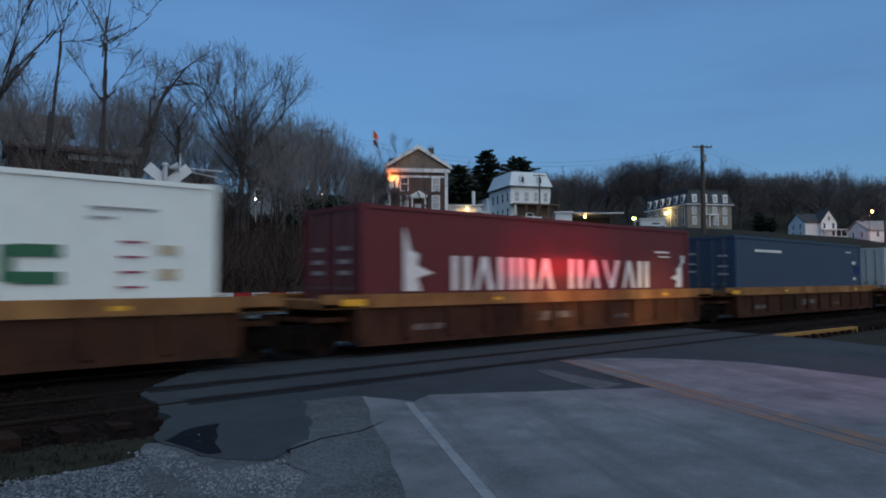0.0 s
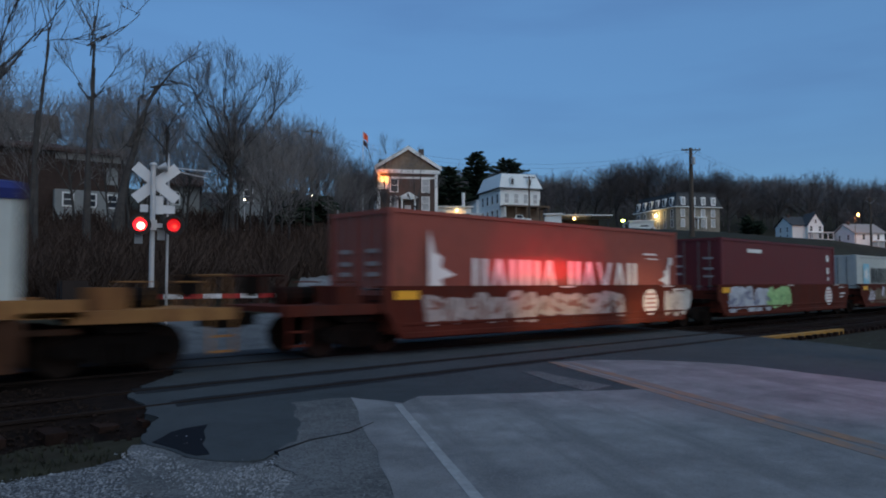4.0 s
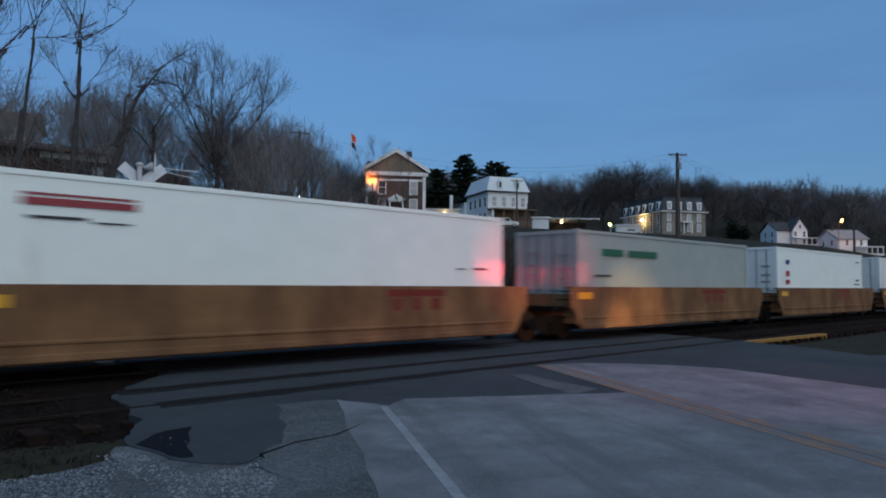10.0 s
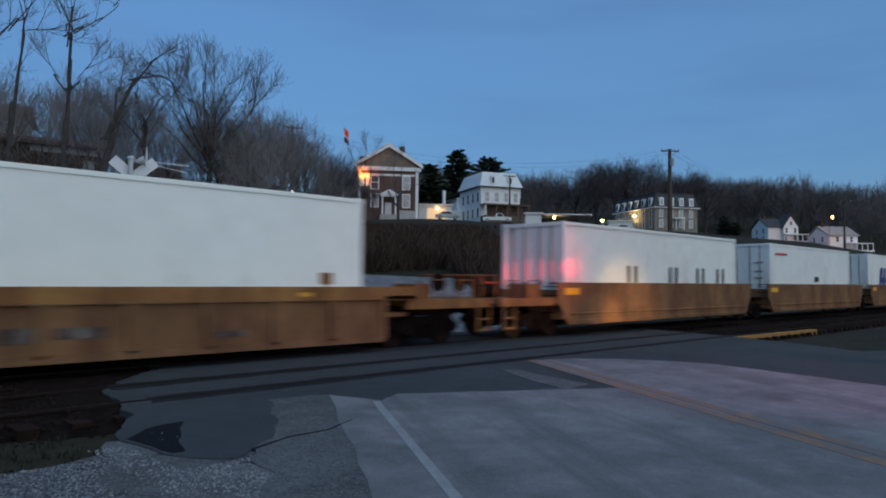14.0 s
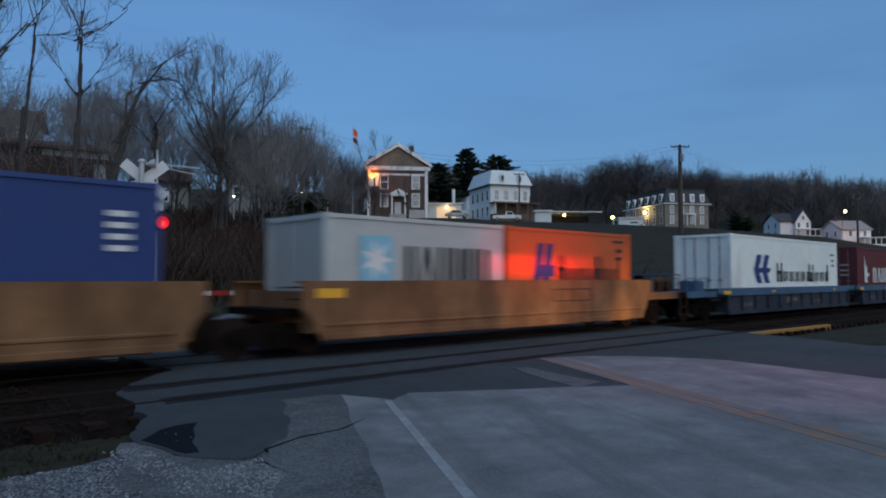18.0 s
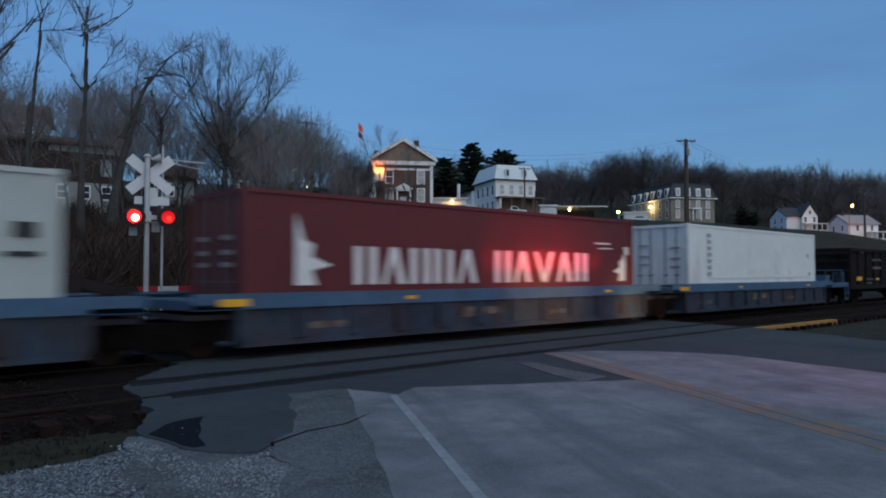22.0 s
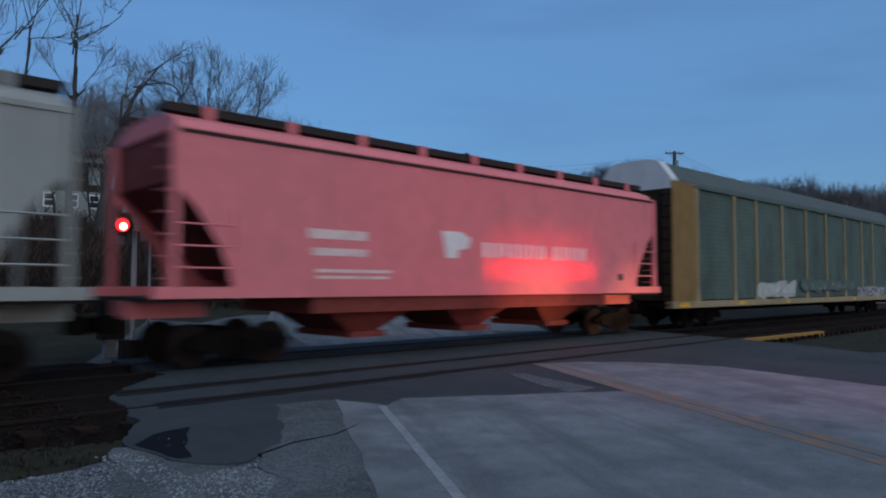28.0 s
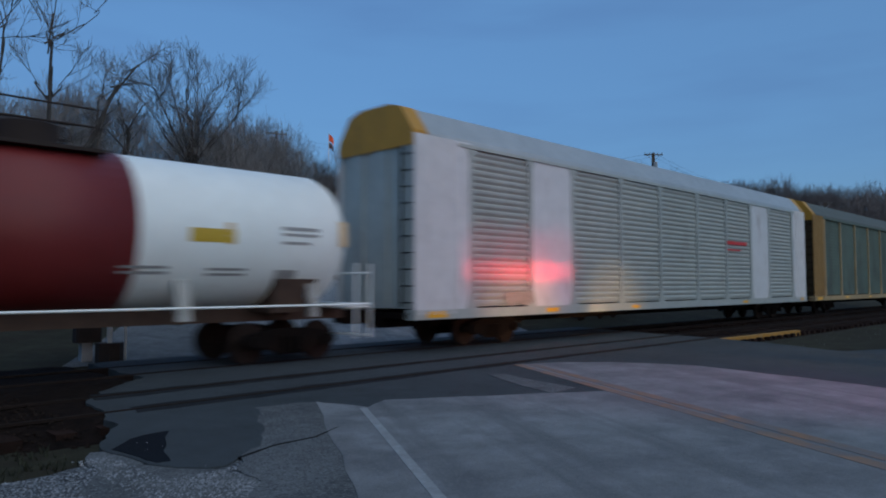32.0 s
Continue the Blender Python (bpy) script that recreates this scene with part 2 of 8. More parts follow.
def terrain():
    def steps(a, b):
        out, x = [a], a
        while x < b:
            far = max(abs(x), 1)
            x += 0.9 if -6 < x < 30 else (3.0 if far < 150 else (12.0 if far < 500 else 60.0))
            out.append(x)
        return out
    xs, ys = steps(-1500, 2500), steps(-1200, 2500)
    s = Shape()
    s.v = [(x, y, height(x, y)) for y in ys for x in xs]
    n = len(xs)
    s.f = [(j * n + i, j * n + i + 1, (j + 1) * n + i + 1, (j + 1) * n + i) for j in range(len(ys) - 1) for i in range(n - 1)]
    m = mat("winter grass and soil", (0.034, 0.033, 0.023), 0.95, 0, 3, 0.45, (0.028, 0.022, 0.017), 0.5, 0.5, 12)
    return tagged(part("ground", s, m, smooth=True), "dark winter grass and bare soil on a rising hillside", "ground", kind="structure")


terrain()


def plate(name, ring, z, thick, material, label, category, kind="structure", lumps=0.0):
    """A flat piece of paving with the given outline, broken up along its edge by the given roughness."""
    if lumps:
        fine = []
        for (x0, y0), (x1, y1) in zip(ring, ring[1:] + ring[:1]):
            n = max(1, min(60, int(math.hypot(x1 - x0, y1 - y0) / 0.16)))
            for k in range(n):
                p = Vector((x0 + (x1 - x0) * k / n, y0 + (y1 - y0) * k / n, 0))
                j = noise.noise_vector(p * 1.7) * lumps + noise.noise_vector(p * 6.0) * lumps * 0.5
                fine.append((p.x + j.x, p.y + j.y))
        ring = fine
    s = Shape().prism(ring, z - thick, z)
    return tagged(part(name, s, material), label, category, kind=kind)


asphalt_new = mat("dark crossing asphalt", (0.048, 0.057, 0.063), 0.78, 0, 2.5, 0.32, (0.061, 0.068, 0.074), 0.3, 0.6, 130, grain=((70, 0.75, 1.2, (0.06, 0.068, 0.074)),))
asphalt_old = mat("pale worn asphalt", (0.215, 0.226, 0.238), 0.85, 0, 2, 0.3, (0.115, 0.12, 0.132), 0.45, 0.8, 110, streak=(60.5, (9.0, 0.7, 1.0), (0.13, 0.137, 0.147)), grain=((60, 0.7, 1.5, (0.24, 0.25, 0.26)), (75, 0.7, 1.7, (0.07, 0.075, 0.08))))
asphalt_mid = mat("grey shoulder asphalt", (0.125, 0.132, 0.139), 0.9, 0, 3, 0.3, (0.062, 0.068, 0.072), 0.45, 0.8, 90, grain=((50, 0.6, 1.2, (0.2, 0.212, 0.22)), (60, 0.6, 1.1, (0.05, 0.055, 0.06))))
line_white = mat("worn white road paint", (0.29, 0.315, 0.325), 0.7, 0, 14, 0.25, (0.2, 0.208, 0.218), 0.75)
line_yellow = mat("worn yellow road paint", (0.27, 0.15, 0.085), 0.8, 0, 5, 0.3, (0.15, 0.14, 0.14), 0.75)
gravel_mat = mat("pale gravel", (0.096, 0.103, 0.112), 0.95, 0, 24, 0.55, (0.05, 0.055, 0.06), 0.5, 1.0, 60, grain=((55, 0.5, 0.9, (0.2, 0.218, 0.24)), (45, 0.6, 0.95, (0.04, 0.044, 0.048))))
# red-brown ballast taken down to near black; the train's shade is in this colour
ballast_mat = mat("dark shade-toned ballast", (0.014, 0.009, 0.0075), 0.97, 0, 14, 0.5, (0.004, 0.003, 0.0026), 0.5, 1.0, 40)

APRON = [(5.4, 15.9), (5.27, 12.82), (4.34, 11.76), (3.71, 10.8), (3.48, 9.89), (3.34, 9.3), (3.3, 8.75), (3.04, 8.21), (2.74, 7.73), (2.68, 7.4), (2.76, 6.9), (2.8, 6.5), (2.88, 6.2), (3.05, 6.02), (3.6, 6.2), (4.2, 6.4), (6, 5), (12, -6), (40, -14), (40, -2), (24, 3.4), (19.2, 5.4), (20.5, 7.4), (21.2, 9.2), (22.6, 13.5), (23.5, 15.9)]
OLD_ROAD = [(5.85, 8.3), (6.1, 7.45), (6.6, 7.75), (9.5, 6.0), (10.1, 6.75), (11.5, 9.25), (12.37, 8.89), (13.13, 8.1), (13.6, 7.2), (13.77, 6.4), (13.36, 4.81), (13.0, 3.48), (8, -6.5), (-2, -24), (-11, -24), (-11, -19.5)]
plate("road", APRON, -0.012, 0.3, asphalt_new, "dark patched asphalt laid over the level crossing", "road", lumps=0.12)
plate("pavement", OLD_ROAD, -0.006, 0.2, asphalt_old, "pale worn asphalt of the old road surface", "road", lumps=0.06)
plate("pavement", [(5.06, 8.5), (5.85, 8.28), (6.0, 7.9), (-10.4, -19.5), (-13.5, -19), (3.1, 5.3), (3.3, 5.95), (3.75, 6.3), (4.1, 6.8), (4.42, 7.37)], -0.0105, 0.2, asphalt_mid, "rough grey asphalt shoulder beside the road", "road", lumps=0.16)
plate("crumbled_edge", [(2.25, 6.55), (2.6, 7.4), (2.82, 7.25), (2.84, 6.4), (3.05, 6.0), (3.3, 5.6), (2.7, 4.6), (1.9, 4.9), (2.1, 5.9)], -0.022, 0.2, asphalt_mid, "crumbled asphalt and gravel at the road edge", "gravel", lumps=0.22)
plate("gravel", [(2.72, 7.2), (2.3, 6.85), (1.3, 6.72), (-3, 5.0), (-8, 2), (-9, -6), (-4, -8), (3.2, 5.3), (4.0, 6.0), (4.0, 6.8), (3.6, 7.6)], -0.03, 0.2, gravel_mat, "pale loose gravel verge", "gravel", lumps=0.2)


def stripe(name, p, q, wide, material, label):
    """A painted line from p to q."""
    d = (Vector(q) - Vector(p)).normalized()
    n = Vector((-d.y, d.x)) * wide / 2
    ring = [tuple(Vector(p) - n), tuple(Vector(q) - n), tuple(Vector(q) + n), tuple(Vector(p) + n)]
    return plate(name, ring, -0.002, 0.02, material, label, "road marking")


stripe("edge_line", (-9.26, -18.2), (5.97, 7.42), 0.1, line_white, "worn white edge line on the road")
stripe("centre_line", (-3.6, -17.9), (11.42, 9.2), 0.2, line_yellow, "worn yellow centre line on the road")
stripe("centre_line", (-3.35, -18.05), (11.6, 8.95), 0.2, line_yellow, "worn yellow centre line on the road")
plate("stop_line", [(9.8, 8.62), (10.05, 8.4), (9.7, 7.4), (9.5, 6.5), (8.75, 6.4), (9.1, 7.3)], -0.004, 0.02, asphalt_mid, "grey ghost of an old painted bar", "road marking")

# ballast beds and the two tracks
MAIN, SIDING = 13.95, 10.25
for name, x0, x1 in (("ballast", -700, 5.2), ("ballast", 21.5, 900)):
    s = Shape()
    xs = list(np.arange(max(x0, -12), min(x1, 60) + 0.01, 0.25))
    if x0 < -12:
        xs = [x0, -200, -60] + xs
    if x1 > 60:
        xs = xs + [120, 300, x1]
    ys = list(np.arange(7.2, 17.01, 0.25))
    for x in xs:
        for y in ys:
            edge = max(0.0, min(1.0, (y - 8.35) / 1.1, (17 - y) / 0.9))
            rise = 0.1 * max(0.0, min(1.0, (x - 1.6) / 1.6)) if x < 10 else 0.0
            z = -0.32 + (0.19 + rise) * edge + 0.05 * noise.noise(Vector((x * 2.1, y * 2.1, 3))) + 0.03 * noise.noise(Vector((x * 7, y * 7, 5)))
            s.v.append((x, y, min(z, -0.035) if 2.5 < x < 24 else z))
    n = len(ys)
    s.f = [(i * n + j, i * n + j + 1, (i + 1) * n + j + 1, (i + 1) * n + j) for i in range(len(xs) - 1) for j in range(n - 1)]
    tagged(part(name, s, ballast_mat), "stone ballast under the tracks, coloured near black for shade", "ballast", kind="structure")
for y in (MAIN - 0.7175, MAIN + 0.7175, SIDING - 0.7175, SIDING + 0.7175):
    ring = [(y - 0.07, -0.17), (y + 0.07, -0.17), (y + 0.02, -0.14), (y + 0.012, -0.05), (y + 0.036, -0.035), (y + 0.036, 0.0), (y - 0.036, 0.0), (y - 0.036, -0.035), (y - 0.012, -0.05), (y - 0.02, -0.14)]
    tagged(part("rail", Shape().along(ring, -700, 900), rail_steel), "worn steel running rail", "rail", "track rails", "structure")
    rubber = mat("dark flangeway", (0.02, 0.02, 0.02), 0.9, 0, 8, 0.3)
    plate("flangeway", [(4.0 if y < 12 else 5.3, y + 0.045), (22, y + 0.045), (22, y + 0.14), (4.0 if y < 12 else 5.3, y + 0.14)], -0.004, 0.02, rubber, "dark flangeway gap beside the rail", "flangeway")
    if y < 12:
        grime = mat("dark grimy asphalt", (0.019, 0.021, 0.024), 0.85, 0, 5, 0.35, (0.03, 0.034, 0.037), 0.35, 0.5, 90)
        plate("worn_strip", [(3.75, y - 0.3), (5.5, y - 0.28), (9, y - 0.2), (15, y - 0.13), (22, y - 0.1), (22, y + 0.12), (15, y + 0.14), (9, y + 0.2), (5.5, y + 0.22), (3.85, y + 0.24)], -0.008, 0.02, grime, "dark grimy strip of asphalt along the rail", "flangeway", lumps=0.07)

# ---- the train ----
MOVERS = []


def rolling(name, x, label, category, group=""):
    """A thing of the train whose middle stands x metres along the track at the start."""
    ob = thing(name, pose(x, MAIN, 0), label, category, group)
    MOVERS.append((ob, x))
    return ob


def bogie(car, x, gear=None):
    """A two-axle truck under a car: frame and four wheels."""
    s = Shape()
    for y in (-1.0, 1.0):
        s.side([(x - 1.15, 0.5), (x - 0.95, 0.62), (x - 0.4, 0.72), (x + 0.4, 0.72), (x + 0.95, 0.62), (x + 1.15, 0.5), (x + 1.1, 0.38), (x + 0.7, 0.36), (x + 0.35, 0.2), (x - 0.35, 0.2), (x - 0.7, 0.36), (x - 1.1, 0.38)], y - 0.07, y + 0.07)
        for k in (-0.18, 0, 0.18):
            s.tube([(x + k, y - 0.11, 0.24), (x + k, y - 0.11, 0.56)], 0.07, 6)
        for k in (-0.86, 0.86):
            s.disc(x + k, y - 0.16 if y < 0 else y + 0.06, 0.45, 0.13, 0.1, 10)
    s.box(x - 0.22, x + 0.22, -1.0, 1.0, 0.4, 0.66)
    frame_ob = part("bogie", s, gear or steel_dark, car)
    for k in (-0.86, 0.86):
        for y in (-0.78, 0.64):
            w = Shape().disc(x + k, y, 0.43, 0.42, 0.14, 22)
            w.disc(x + k, y - 0.02, 0.43, 0.2, 0.18, 12)
            part("wheel", w, rail_steel, frame_ob)
    return frame_ob


def coupler(car, x, way):
    s = Shape().box(min(x, x + way * 0.7), max(x, x + way * 0.7), -0.12, 0.12, 0.72, 0.98)
    s.box(min(x + way * 0.55, x + way * 0.85), max(x + way * 0.55, x + way * 0.85), -0.17, 0.17, 0.68, 1.02)
    part("coupler", s, steel_dark, car)


def marks(parent, name, specs, y, material, label=""):
    """Flat painted shapes on the near side: rows of (x0, x1, z0, z1), each 4 mm proud."""
    for x0, x1, z0, z1 in specs:
        ob = part(name, Shape().box(x0, x1, y - 0.004, y, z0, z1), material, parent, label)
    return ob


def scrawl(parent, x0, x1, z0, z1, y, colours, seed, count=14):
    """Sprayed graffiti: a run of swollen figures, each a soft-edged body with darker shading strokes laid over it."""
    rnd = random.Random(seed)
    paints = [mat("spray paint %d %d %d" % tuple(int(v * 100) for v in c), c, 0.7, 0, 9, 0.35, GRIME, 0.35, bump=0) for c in colours]
    w = (x1 - x0) / count
    for i in range(count):
        cx = x0 + w * (i + 0.5) + rnd.uniform(-0.12, 0.12) * w
        cz, tall = (z0 + z1) / 2 + rnd.uniform(-0.06, 0.06) * (z1 - z0), (z1 - z0) * rnd.uniform(0.34, 0.44)
        lean, ph, ph2 = rnd.uniform(-0.25, 0.25), rnd.uniform(0, 6.28), rnd.uniform(0, 6.28)
        body = []
        for a in range(22):
            u = 2 * math.pi * a / 22
            q = 1 + 0.14 * math.sin(2 * u + ph) + 0.12 * math.sin(3 * u + ph2) + rnd.uniform(-0.03, 0.03)
            c, d = math.cos(u), math.sin(u)
            px = math.copysign(abs(c) ** 0.6, c) * w * 0.56 * q
            pz = math.copysign(abs(d) ** 0.6, d) * tall * q
            body.append((cx + px + lean * pz, min(z1, max(z0, cz + pz))))
        lift = y - 0.0035 * (i % 3)
        part("graffiti", Shape().side(body, lift - 0.003, lift), paints[0], parent)
        for k, paint in enumerate(paints[1:]):
            for n in range(2):
                ax, az = cx + rnd.uniform(-0.32, 0.32) * w, cz + rnd.uniform(-0.5, 0.5) * tall
                long, thick, turn = rnd.uniform(0.25, 0.6) * min(w, tall * 1.4), rnd.uniform(0.05, 0.11) * tall * 2, rnd.choice((1.35, 1.5, 0.2, -0.3, 0.8))
                ring = []
                for a in range(10):
                    u = 2 * math.pi * a / 10
                    e, f = long * math.cos(u), thick * math.sin(u) + 0.25 * long * math.cos(u) ** 2
                    ring.append((ax + e * math.cos(turn) - f * math.sin(turn), min(z1, max(z0, az + e * math.sin(turn) + f * math.cos(turn)))))
                top = y - 0.0125 - 0.003 * (k * 2 + n)
                part("graffiti", Shape().side(ring, top - 0.002, top), paint, parent)


# -- containers --
def corrugated(s, x0, x1, y, z0, z1, depth=0.036, pitch=0.278):
    """A near-side wall of vertical trapezoid ridges."""
    n = max(1, int((x1 - x0) / pitch))
    p = (x1 - x0) / n
    line = []
    for i in range(n):
        a = x0 + i * p
        line += [(a, y), (a + 0.26 * p, y), (a + 0.5 * p, y + depth), (a + 0.76 * p, y + depth)]
    line.append((x1, y))
    base = len(s.v)
    for x, yy in line:
        s.v += [(x, yy, z0), (x, yy, z1)]
    for i in range(len(line) - 1):
        s.f.append((base + 2 * i, base + 2 * i + 2, base + 2 * i + 3, base + 2 * i + 1))


def letters(x0, x1, z0, z1, widths, gap=0.25, thin=0.0):
    """Bars that stand for a run of capitals of unequal width."""
    total = sum(abs(w) for w in widths) + gap * (len(widths) - 1)
    k, x, out = (x1 - x0) / total, x0, []
    for w in widths:
        if w > 0:
            if thin:
                out += [(x, x + w * k * 0.34, z0, z1), (x + w * k * 0.62, x + w * k * 0.94, z0 + (z1 - z0) * 0.06 * (len(out) % 3), z1)]
            else:
                out.append((x, x + w * k, z0, z1))
        x += (abs(w) + gap) * k
    return out


def strokes(parent, x0, x1, z0, z1, plan, y, material, label, gap=0.22):
    """A run of sign-painter's strokes, one pair a place: 'l' a leaning pair, 'v' its mirror, 'b' upright bars, 'i' one bar, '_' a gap."""
    wide = {"l": 1.0, "v": 1.25, "b": 0.9, "i": 0.34, "_": 0.55}
    total = sum(wide[c] for c in plan) + gap * (len(plan) - 1)
    k, x = (x1 - x0) / total, x0
    for n, c in enumerate(plan):
        w = wide[c] * k
        t = 0.2 * k
        if c == "i":
            part("marking", Shape().side([(x, z0), (x + w, z0), (x + w, z1), (x, z1)], y - 0.004, y), material, parent, label)
        elif c == "b":
            part("marking", Shape().side([(x, z0), (x + t * 1.5, z0), (x + t * 1.5, z1), (x, z1)], y - 0.004, y), material, parent, label)
            part("marking", Shape().side([(x + w - t * 1.5, z0), (x + w, z0), (x + w, z1 - 0.04 * (n % 2)), (x + w - t * 1.5, z1)], y - 0.004, y), material, parent, label)
        elif c in "lv":
            a, b = (z0, z1) if c == "l" else (z1, z0)
            m = x + w / 2
            part("marking", Shape().side([(x, a), (x + t, a), (m + t * 0.5, b), (m - t * 0.7, b)], y - 0.004, y), material, parent, label)
            part("marking", Shape().side([(x + w - t * 1.5, a), (x + w, a), (m + t * 0.8, b), (m - t * 0.5, b)], y - 0.007, y - 0.003), material, parent, label)
        x += w + gap * k


def container(x0, x1, paint, label, top=None, ribbed=True, group="shipping containers", end_paint=None, trim=None):
    """A shipping container in its well: corner frame, walls, roof, door end."""
    L, H = x1 - x0, 2.9
    if top is None:
        top = 3.05 if L < 7 else (3.42 if paint in (CNT["white"], CNT["clean"], CNT["chalk"]) else 3.33)
    mid = (x0 + x1) / 2
    ob = rolling("container", mid, label, "container", group)
    h, z0, z1, w = L / 2, max(0.4, top - H), top, 1.22
    fr = Shape()
    for x in (-h, h - 0.16):
        for y in (-w, w - 0.16):
            fr.box(x, x + 0.16, y, y + 0.16, z0, z1)
            for z in (z0 - 0.005, z1 - 0.115):
                fr.box(x - 0.006, x + 0.172, y - 0.006, y + 0.166, z, z + 0.12)
    for y in (-w, w - 0.07):
        fr.box(-h, h, y, y + 0.07, z1 - 0.1, z1 - 0.02)
        fr.box(-h, h, y, y + 0.07, z0 + 0.02, z0 + 0.17)
    for x in (-h, h - 0.08):
        fr.box(x, x + 0.08, -w, w, z1 - 0.12, z1 - 0.02)
        fr.box(x, x + 0.08, -w, w, z0 + 0.02, z0 + 0.17)
    part("frame", fr, trim or paint, ob)
    for y in (-w + 0.025, w - 0.065):
        s = Shape()
        if ribbed:
            corrugated(s, -h + 0.15, h - 0.15, y, z0 + 0.16, z1 - 0.1)
        else:
            s.box(-h + 0.15, h - 0.15, y, y + 0.03, z0 + 0.16, z1 - 0.1)
        part("side_wall", s, paint, ob)
    part("roof", Shape().box(-h + 0.02, h - 0.02, -w + 0.02, w - 0.02, z1 - 0.06, z1 - 0.01), trim or paint, ob)
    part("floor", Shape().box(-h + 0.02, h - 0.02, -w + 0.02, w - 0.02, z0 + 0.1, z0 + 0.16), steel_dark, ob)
    for y0, y1 in ((-w + 0.15, -0.01), (0.01, w - 0.15)):
        ring = [(-h + 0.08, z0 + 0.17), (-h + 0.045, z0 + 0.17)]
        ring += [(-h + 0.045, z1 - 0.12), (-h + 0.08, z1 - 0.12)]
        part("end_door", Shape().side(ring, y0, y1), end_paint or paint, ob)
    for y in (-0.75, -0.3, 0.3, 0.75):
        bar = Shape().tube([(-h + 0.0, y, z0 + 0.15), (-h + 0.0, y, z1 - 0.12)], 0.02, 6)
        bar.box(-h - 0.01, -h + 0.02, y - 0.1, y + 0.1, z0 + 1.0, z0 + 1.05)
        part("lock_rod", bar, mat("grimy galvanised rods", (0.16, 0.16, 0.16), 0.6, 0.4), ob)
    part("end_wall", Shape().box(h - 0.07, h - 0.03, -w + 0.15, w - 0.15, z0 + 0.17, z1 - 0.12), paint, ob)
    return ob, h, z0, z1, -w


NEAR = -1.22
CNT = dict(
    white=mat("white container paint", (0.79, 0.83, 0.785), 0.5, 0, 2, 0.07, (0.55, 0.51, 0.45), 0.3),
    clean=mat("clean white container paint", (0.88, 0.93, 0.87), 0.45, 0, 2, 0.05, (0.62, 0.6, 0.54), 0.22),
    chalk=mat("chalky white container paint", (0.7, 0.73, 0.71), 0.55, 0, 2, 0.08, (0.45, 0.43, 0.4), 0.3),
    cream=mat("grey-white container paint", (0.45, 0.485, 0.465), 0.55, 0, 2, 0.1, (0.3, 0.26, 0.22), 0.22),
    grey=mat("grey-green container paint", (0.35, 0.395, 0.37), 0.55, 0, 2, 0.1, (0.17, 0.16, 0.15), 0.2),
    maroon=mat("maroon container paint", (0.115, 0.016, 0.019), 0.55, 0, 2, 0.14, (0.06, 0.015, 0.014), 0.25),
    brick=mat("rust-red container paint", (0.24, 0.06, 0.04), 0.55, 0, 2, 0.15, RUST, 0.3),
    rust=mat("dark rust-red container paint", (0.125, 0.03, 0.023), 0.55, 0, 2, 0.15, RUST, 0.3),
    navy=mat("dark blue container paint", (0.03, 0.058, 0.1), 0.55, 0, 2, 0.15, (0.03, 0.03, 0.04), 0.2),
    royal=mat("royal blue container paint", (0.012, 0.043, 0.18), 0.45, 0, 2, 0.12, (0.03, 0.03, 0.08), 0.2),
    slate=mat("slate blue container paint", (0.05, 0.06, 0.08), 0.55, 0, 2, 0.15, (0.05, 0.04, 0.04), 0.2),
    orange=mat("orange container paint", (0.5, 0.1, 0.018), 0.5, 0, 2, 0.12, RUST, 0.2),
)
ink = mat("black marking paint", (0.03, 0.03, 0.03), 0.6, 0, 4, 0.2)
ink_white = mat("white marking paint", (0.7, 0.7, 0.68), 0.6, 0, 4, 0.12, (0.4, 0.36, 0.34), 0.2)
ink_blue = mat("blue marking paint", (0.02, 0.03, 0.17), 0.5, 0, 4, 0.15)
ink_sky = mat("pale blue marking paint", (0.22, 0.5, 0.62), 0.5, 0, 4, 0.1)
ink_red = mat("red marking paint", (0.5, 0.03, 0.03), 0.5, 0, 4, 0.1)
ink_green = mat("green marking paint", (0.02, 0.12, 0.06), 0.5, 0, 4, 0.1)
tarp_blue = mat("blue tarpaulin", (0.02, 0.03, 0.14), 0.7, 0, 3, 0.25)


def star_box(x0, x1, paint, label):
    """A maroon box with a long row of white capitals between two pointed figures."""
    ob, h, z0, z1, y = container(x0, x1, paint, label)
    m = ink_white
    lo = 1.38
    for cx, flip in ((-h + 1.45, 1), (h - 0.7, -1)):
        k, f = (1.0, 0.8) if flip > 0 else (0.72, -0.62)
        s = Shape().side([(cx + f * u, lo + k * v) for u, v in ((-0.35, 0), (-0.35, 1.5), (-0.1, 0.95), (0.2, 0.85), (0.15, 0.6), (0.75, 0.42), (0.15, 0.3), (0.3, 0))], y - 0.004, y)
        part("marking", s, m, ob, "white pointed painted figure")
    strokes(ob, -h + 2.65, h - 2.5, lo, lo + 0.84, "blbbl_blvlii", y, m, "white letter-sized stroke")
    marks(ob, "marking", [(h - 2.1, h - 1.3, 2.5, 2.56), (h - 1.9, h - 1.2, 2.36, 2.4), (h - 0.55, h - 0.3, 2.2, 2.45)], y, m)
    for z in (1.75, 2.0, 2.3):
        for yy in (-0.8, 0.35):
            part("marking", Shape().box(-h - 0.012, -h - 0.006, yy, yy + 0.45, z, z + 0.1), mat("grimy white stencil", (0.3, 0.27, 0.26), 0.7, 0, 6, 0.3), ob)
    return ob


